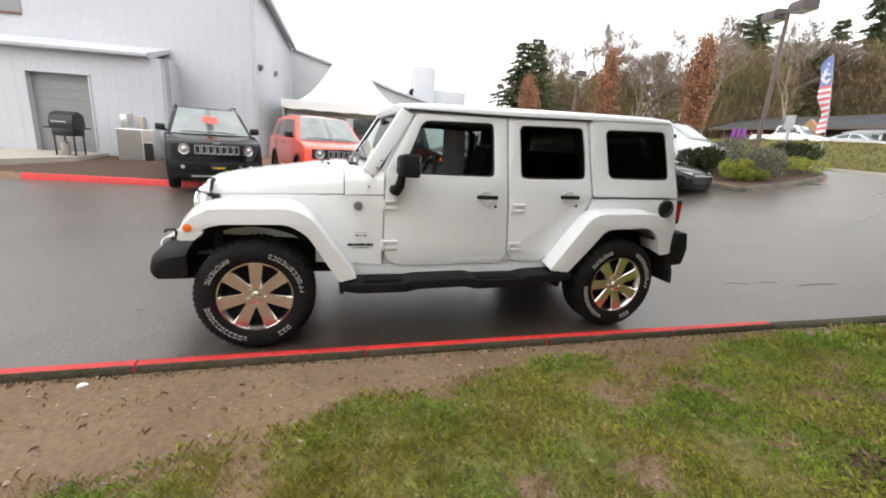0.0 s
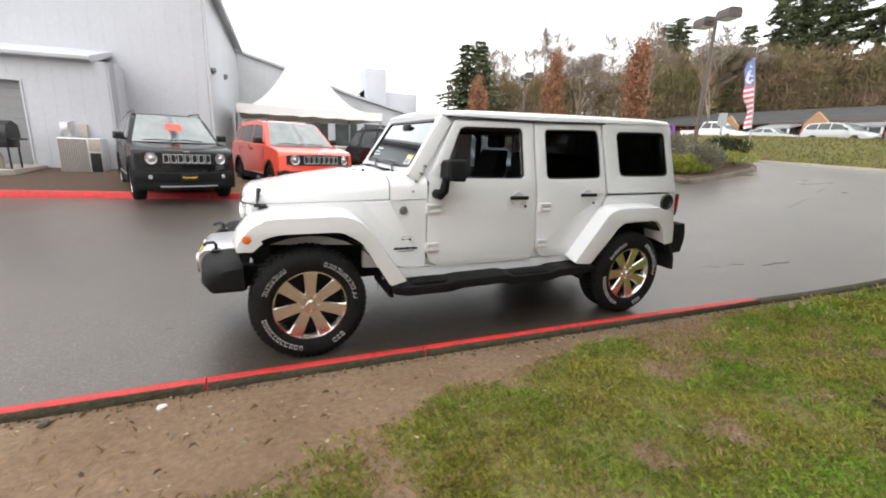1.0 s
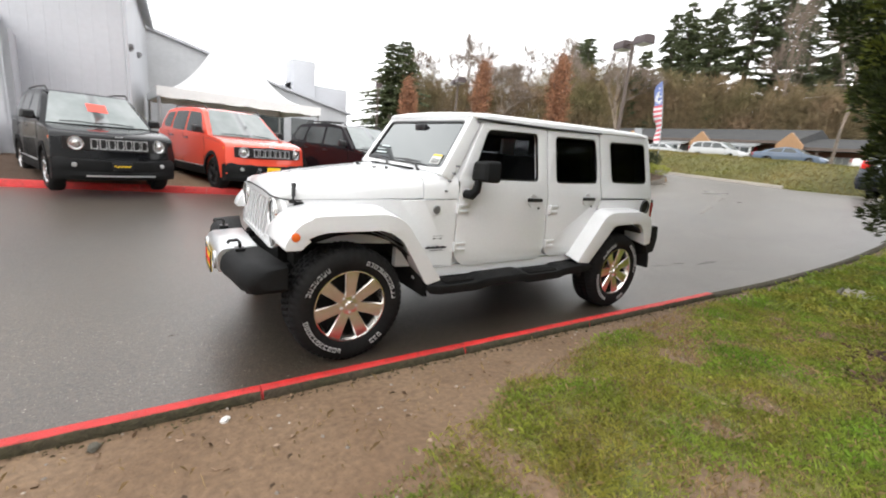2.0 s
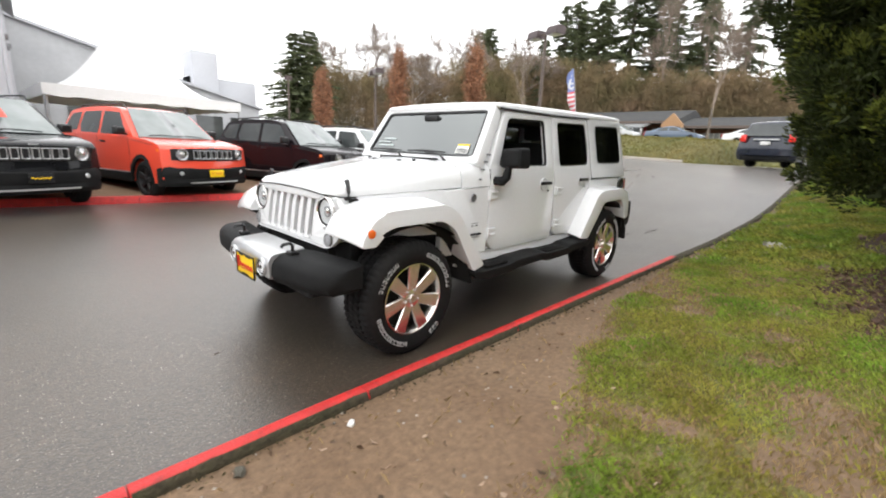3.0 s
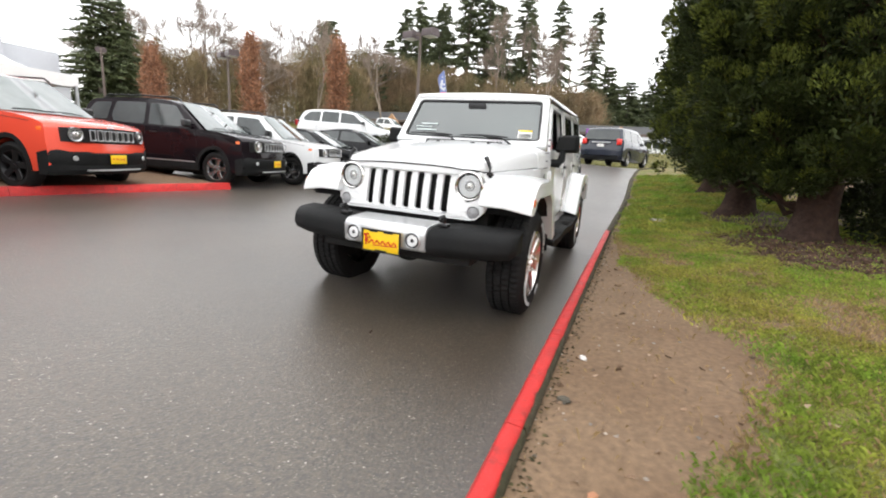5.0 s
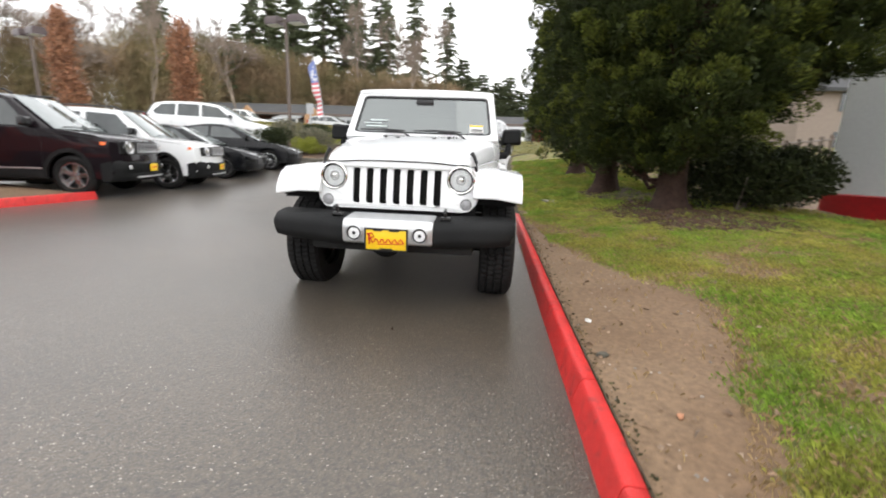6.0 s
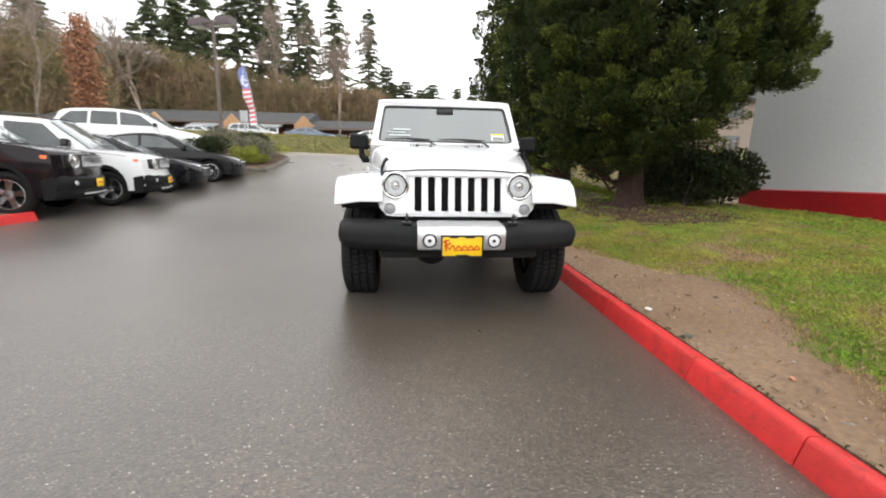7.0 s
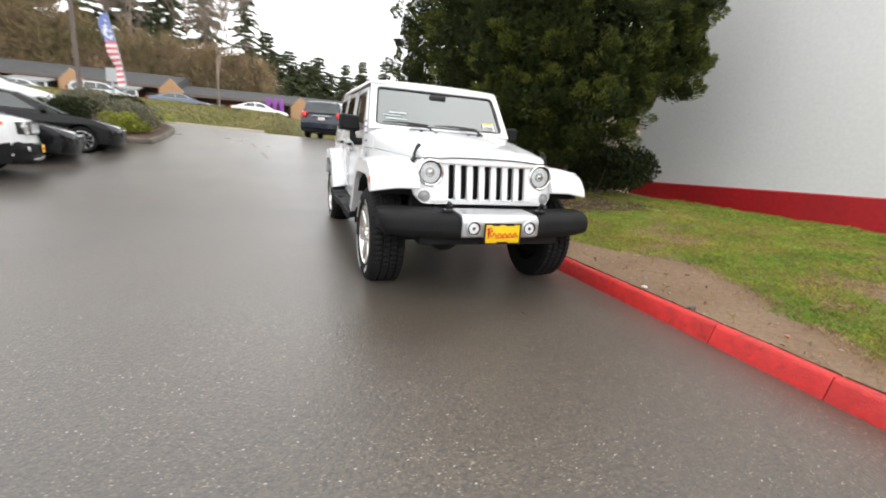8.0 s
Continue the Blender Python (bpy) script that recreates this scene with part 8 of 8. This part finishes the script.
for k in range(520):
    t = rng.random()
    if k < 350:
        x, y = 56.5 + 5 * rng.random() - 6.0 * max(0, (t - 0.6)), 4.5 + 48 * t
        hh = (7.6 + 0.15 * (y - 4.5)) * (0.82 + 0.3 * rng.random())
    else:
        x, y = 31 + 19 * t + 4 * rng.random(), 58 - 23 * t + 7 * rng.random()
        hh = 8.0 + 3.6 * rng.random()
    base = np.array([x, y, 1.5])
    nst = 420
    hs = rng.random(nst) ** 0.7
    a = rng.random(nst) * 6.28
    w_ = (2.1 * np.sin(np.pi * np.clip(0.15 + 0.8 * hs, 0, 1)) + 0.1) * rng.random(nst)
    p = base + np.stack([w_ * np.cos(a), w_ * np.sin(a), hs * hh], 1)
    d = np.stack([np.cos(a) * 0.5, np.sin(a) * 0.5, 0.9 + 0 * a], 1)
    d = d + 0.75 * rng.normal(size=d.shape)
    d /= np.linalg.norm(d, axis=1)[:, None]
    v, f = kites(p, d, 1.15, 0.055, rng)
    lean = rng.normal(size=2) * 0.05
    foot = base + np.array([rng.normal() * 0.6, rng.normal() * 0.6, -0.2])
    stems.append((foot, foot + np.array([lean[0] * hh, lean[1] * hh, hh * (0.8 + 0.25 * rng.random())]), 0.075, 0.02))
    b = sum(len(q) for q in allv)
    allv.append(v)
    allf += [[i + b for i in q] for q in f]
v, f = seg_mesh(stems, 5)
b = sum(len(q) for q in allv)
allv.append(np.array(v))
allf += [[i + b for i in q] for q in f]
woods = raw("woods", np.concatenate(allv).tolist(), allf, OLIVE_TWIG, kind="stuff")
tagged(woods, "brown-green leafless thicket along the wood's edge", "woods", kind="stuff")

# rough grass and ivy on the bank
rng = np.random.default_rng(92)
n = 120000
px = 17.2 + 10.0 * rng.random(n) ** 1.3
py = -10 + 34 * rng.random(n)
keep = px > np.array([bank_x(b) for b in py]) + 0.05
px, py = px[keep], py[keep]
n = len(px)
pz = np.array([ground_z(a, b) for a, b in zip(px, py)])
v, f = cards(np.stack([px, py, pz], 1), np.repeat([[0.0, 0.0, 1.0]], n, 0), 0.085, 0.020, rng, 0.7)
bank = raw("bank_grass", v.tolist(), f, mat("bank_grass_blades", (0.150, 0.155, 0.036), 0.7, vary=0.35, scale=2, island=0.4, second=(0.25, 0.19, 0.075), second_scale=0.45, second_amount=0.9, contrast=0.16, spec=0.15), kind="stuff")
tagged(bank, "rough yellow-green grass and ivy on a bank", "grass", kind="stuff")


# ---- lawn ----
EDGE = [(-9, -0.45), (-5, -0.45), (-3.4, -0.36), (-2.6, -0.42), (-2.1, -0.72), (-1.3, -1.08), (-0.4, -1.28), (0.2, -1.1), (0.66, -0.82), (1.2, -0.7), (2.1, -0.58), (3.5, -0.46), (5, -0.42), (17, -0.7)]


def dirt_edge(x):
    return float(np.interp(x, [e[0] for e in EDGE], [e[1] for e in EDGE]))


def mulched(x, y):
    ragged = 1 + 0.55 * noise.noise(Vector((x * 1.7, y * 1.7, 31))) + 0.35 * noise.noise(Vector((x * 6, y * 6, 33)))
    return ((x - 3.7) / 1.75) ** 2 + ((y + 3.15) / 1.2) ** 2 < ragged or ((x - 7.0) / 1.5) ** 2 + ((y + 2.9) / 0.8) ** 2 < ragged


def grass_density(x, y):
    if not on_lawn(x, y):
        return 0.0
    e = dirt_edge(x) + 0.20 * noise.noise(Vector((x * 2.2, y * 2.2, 11)))
    d = smoothstep(-0.02, 0.30, e - y)
    d *= smoothstep(-0.48 - 0.4 * smoothstep(3.5, 6.0, x), 0.04 - 0.3 * smoothstep(3.5, 6.0, x), noise.noise(Vector((x * 0.9 + 4, y * 1.3, 5))) * 0.8 + 0.75 * noise.noise(Vector((x * 3.1, y * 3.1, 9))))
    d = max(d, 0.10 * smoothstep(-0.02, 0.30, e - y))
    if mulched(x, y):
        d *= 0.10
    if y < -4.3 and x > 3.9:
        d *= 0.2
    return d


def blades(name, count, x0, x1, y0, y1, height, width, material, seed, dense, label):
    rng = np.random.default_rng(seed)
    xs, ys = x0 + (x1 - x0) * rng.random(count), y0 + (y1 - y0) * rng.random(count)
    keep = [(x, y) for x, y, r in zip(xs, ys, rng.random(count)) if r < dense(x, y)]
    n = len(keep)
    px, py = np.array(keep).T
    pz = np.array([lawn_z(a, b) for a, b in keep])
    p = np.stack([px, py, pz - 0.004], 1)
    a = rng.random(n) * 2 * np.pi
    tilt = np.stack([np.cos(a), np.sin(a), np.zeros(n)], 1) * (0.25 + 0.75 * rng.random(n))[:, None]
    clump = np.array([1.0 + 0.5 * noise.noise(Vector((a_ * 3.3, b_ * 3.3, 21))) + 0.5 * noise.noise(Vector((a_ * 11, b_ * 11, 5))) for a_, b_ in keep])
    h = (height * clump * (0.5 + 0.9 * rng.random(n)))[:, None]
    side = np.stack([-np.sin(a), np.cos(a), np.zeros(n)], 1) * (width * (0.7 + 0.6 * rng.random(n)))[:, None]
    up = np.array([0, 0, 1.0])
    v = np.stack([p - side, p + side, p + h * (0.75 * up + 0.45 * tilt) , p + h * (up * 0.8 + tilt * 1.0)], 1).reshape(-1, 3)
    b = np.arange(n)[:, None] * 4
    f = (b + [0, 1, 2]).tolist() + (b + [2, 1, 3]).tolist()
    ob = raw(name, v.tolist(), f, material, kind="stuff")
    return tagged(ob, label, "grass", kind="stuff")


blades("lawn_grass", 380000, -5.0, 4.5, -4.6, -0.35, 0.030, 0.0016, GRASS, 95, grass_density, "short patchy green lawn grass with bare spots")
blades("lawn_grass", 100000, 4.5, 14.0, -6.5, -0.4, 0.055, 0.006, GRASS, 96, grass_density, "short green lawn grass beneath the evergreens")
blades("lawn_grass", 110000, -12.0, -5.0, -6.9, -0.35, 0.05, 0.004, GRASS, 94, grass_density, "short patchy green lawn grass farther along the kerb")
blades("lawn_grass", 90000, -5.0, 4.5, -6.9, -4.6, 0.055, 0.006, GRASS, 97, grass_density, "short green lawn grass before the white wall")
blades("dry_grass", 110000, -5.0, 4.5, -4.6, -0.35, 0.032, 0.0016, DRY_GRASS, 98, lambda x, y: (0.40 + 0.5 * (1 - grass_density(x, y))) * (1.0 if y < dirt_edge(x) - 0.05 else 0.05) if on_lawn(x, y) and not mulched(x, y) else 0.0, "straw-coloured dead grass in the lawn")
for p in ground.data.polygons:
    if p.material_index == 0:
        x, y, _ = p.center
        if on_lawn(x, y) and grass_density(x, y) > 0.35 + 0.25 * noise.noise(Vector((x * 6, y * 6, 2))):
            p.material_index = 3
ground.data.materials.append(mat("lawn_thatch", (0.120, 0.145, 0.030), 0.9, vary=0.5, scale=25, bump=0.8, bump_scale=60, second=(0.22, 0.135, 0.060), second_scale=2.6, second_amount=0.7))

# ---- small things on the ground ----
rng = np.random.default_rng(99)
n = 420
px = -5 + 11 * rng.random(n)
py = np.array([near_kerb_y(a) - 0.16 for a in px]) - 1.5 * rng.random(n) ** 1.4
pz = np.array([lawn_z(a, b) for a, b in zip(px, py)])
v, f = cards(np.stack([px, py, pz + 0.006], 1), np.concatenate([rng.normal(size=(n, 2)), 0.15 * rng.random((n, 1))], 1), 0.035, 0.022, rng, 0.1)
litter = raw("leaf_litter", v.tolist(), f, mat("dead_leaf_bits", (0.24, 0.145, 0.085), 0.8, vary=0.3, scale=20, island=0.6, second=(0.35, 0.30, 0.24), second_scale=9), kind="stuff")
tagged(litter, "scattered dead leaf bits on bare soil", "leaves", kind="stuff")
n = 300
px = -5 + 11 * rng.random(n)
py = np.array([near_kerb_y(a) - 0.14 for a in px]) - 1.4 * rng.random(n) ** 1.6
allv, allf = [], []
for x, y in zip(px, py):
    r = 0.004 + 0.009 * rng.random() ** 2
    z = lawn_z(x, y)
    b = len(allv)
    allv += [(x + r * dx * (0.7 + 0.6 * rng.random()), y + r * dy, z + r * dz * 0.7) for dx, dy, dz in ((1, 0, 0.2), (0, 1, 0.3), (-1, 0, 0.2), (0, -1, 0.1), (0.1, 0.1, 1.1), (0, 0, -0.8))]
    allf += [(b, b + 1, b + 4), (b + 1, b + 2, b + 4), (b + 2, b + 3, b + 4), (b + 3, b, b + 4), (b + 1, b, b + 5), (b + 2, b + 1, b + 5), (b + 3, b + 2, b + 5), (b, b + 3, b + 5)]
n = 1500
px = -6 + 11 * rng.random(n)
py = np.array([near_kerb_y(a) - 0.132 for a in px]) - 0.08 * rng.random(n) ** 2
pz = np.array([lawn_z(a, b) for a, b in zip(px, py)])
v, f = cards(np.stack([px, py, pz], 1), np.concatenate([rng.normal(size=(n, 2)), 0.5 * rng.random((n, 1))], 1), 0.022, 0.012, rng, 0.1)
crumbs = raw("kerb_debris", v.tolist(), f, mat("dark_mossy_crumbs", (0.055, 0.042, 0.020), 0.9, vary=0.3, scale=20, island=0.5, second=(0.07, 0.075, 0.02), second_scale=4), kind="stuff")
tagged(crumbs, "dark moss and soil crumbs along the kerb's back", "debris", kind="stuff")
gravel = raw("gravel", allv, allf, mat("pale_gravel", (0.30, 0.26, 0.22), 0.8, vary=0.2, scale=30, island=0.5), kind="stuff")
tagged(gravel, "small pale stones in the bare soil", "gravel", kind="stuff")


def scrap(x, y, size, material, name, label, category, seed, lift=0.0):
    rnd = random.Random(seed)
    bm = bmesh.new()
    bmesh.ops.create_icosphere(bm, subdivisions=2, radius=1.0)
    for q in bm.verts:
        k = 0.75 + 0.5 * rnd.random()
        q.co = Vector((q.co.x * size * k, q.co.y * size * 0.7 * k, q.co.z * size * 0.45 * k))
    me = bpy.data.meshes.new(name)
    bm.to_mesh(me)
    bm.free()
    me.materials.append(material)
    ob = new(name, me)
    ob.matrix_basis = pose(x, y, (lawn_z(x, y) if on_lawn(x, y) else road_z(x, y)) + size * 0.3 + lift, 0, 0, seed * 37)
    return tagged(ob, label, category)


n = 7000
ang, rad = rng.random(n) * 2 * np.pi, rng.random(n) ** 0.5 * 1.16
px, py = 3.7 + 1.75 * rad * np.cos(ang), -3.15 + 1.2 * rad * np.sin(ang)
pz = np.array([lawn_z(a, b) for a, b in zip(px, py)])
v, f = cards(np.stack([px, py, pz], 1), np.concatenate([rng.normal(size=(n, 2)), 0.3 * rng.random((n, 1))], 1), 0.06, 0.022, rng, 0.1)
chips = raw("mulch_chips", v.tolist(), f, mat("bark_chips", (0.11, 0.062, 0.042), 0.9, vary=0.3, scale=20, island=0.5), kind="stuff")
tagged(chips, "dark brown bark chips under the evergreen", "mulch", kind="stuff")
scrap(-0.83, -0.485, 0.026, LITTER, "paper_scrap", "crumpled white paper scrap on bare soil", "litter", 1)
scrap(-1.33, -0.45, 0.035, CONCRETE, "stone", "dark rounded stone lying beside the kerb", "stone", 2)
scrap(0.9, -0.62, 0.03, SOIL, "soil_clod", "brown clod of soil near the kerb", "clod", 3)
scrap(-1.9, -0.62, 0.02, BROWN_LEAF, "dead_leaf", "curled brown dead leaf on soil", "leaf", 4)
drain = thing("valve_cover", pose(6.2, -1.27, lawn_z(6.2, -1.27) + 0.01, 0, 0, 8), "grey rectangular valve cover set in lawn", "cover")
part("lid", boxed((-0.28, -0.15, -0.03), (0.28, 0.15, 0.02), 0.01), PALE_CONCRETE, drain)
part("rim", slab(bmesh.new(), [(-0.33, -0.2), (0.33, -0.2), (0.33, 0.2), (-0.33, 0.2)], [[(-0.29, -0.16), (0.29, -0.16), (0.29, 0.16), (-0.29, 0.16)]], lambda a, b, d: (a, b, 0.012 - d), 0.05), CONCRETE, drain)
twig = thing("fallen_twig", pose(-0.98, 0.81, 0.012, 0, 0, 20), "thin dark twig lying on wet asphalt", "twig")
part("stem", tube(bmesh.new(), [(-0.10, 0.0, 0.0), (-0.03, 0.012, 0.004), (0.04, 0.0, 0.002), (0.11, 0.02, 0.0)], [0.007, 0.010, 0.008, 0.003], 6), BARK, twig)
part("leaf", slab(bmesh.new(), [(-0.02, 0.0), (0.03, 0.035), (0.07, 0.02), (0.02, -0.01)], [], lambda a, b, d: (a, b, 0.006 + d), 0.003), BROWN_LEAF, twig)
# worn paint line and a crack on the lot
for x0, y0, x1, y1, w_ in ((10.9, 2.95, 12.0, 3.2, 0.09), (12.8, 3.42, 13.5, 3.58, 0.08)):
    d = Vector((x1 - x0, y1 - y0)).normalized()
    nn = Vector((-d.y, d.x)) * w_ / 2
    vv = []
    for k in range(9):
        q = Vector((x0, y0)) + (Vector((x1, y1)) - Vector((x0, y0))) * k / 8
        for s in (-1, 1):
            vv.append((q.x + s * nn.x, q.y + s * nn.y, road_z(q.x, q.y) + 0.005))
    line_ob = raw("road_marking", vv, [(2 * k, 2 * k + 2, 2 * k + 3, 2 * k + 1) for k in range(8)], ROAD_PAINT)
    tagged(line_ob, "worn pale paint line on the asphalt", "marking", kind="structure")
crack = thing("asphalt_crack", pose(0, 0, 0), "thin broken dark crack across the wet asphalt", "crack", kind="structure")
for k0, dy in ((0, 0.0), (3, 0.06), (6, -0.02), (8, 0.05)):
    part("seam", tube(bmesh.new(), [(5.3 + 0.16 * k, 0.92 - 0.03 * k + dy + 0.03 * math.sin(k * 1.9), road_z(5.3 + 0.16 * k, 0.9) + 0.0005) for k in range(k0, k0 + 3)], [0.0015, 0.004, 0.0015], 5), DARK, crack)
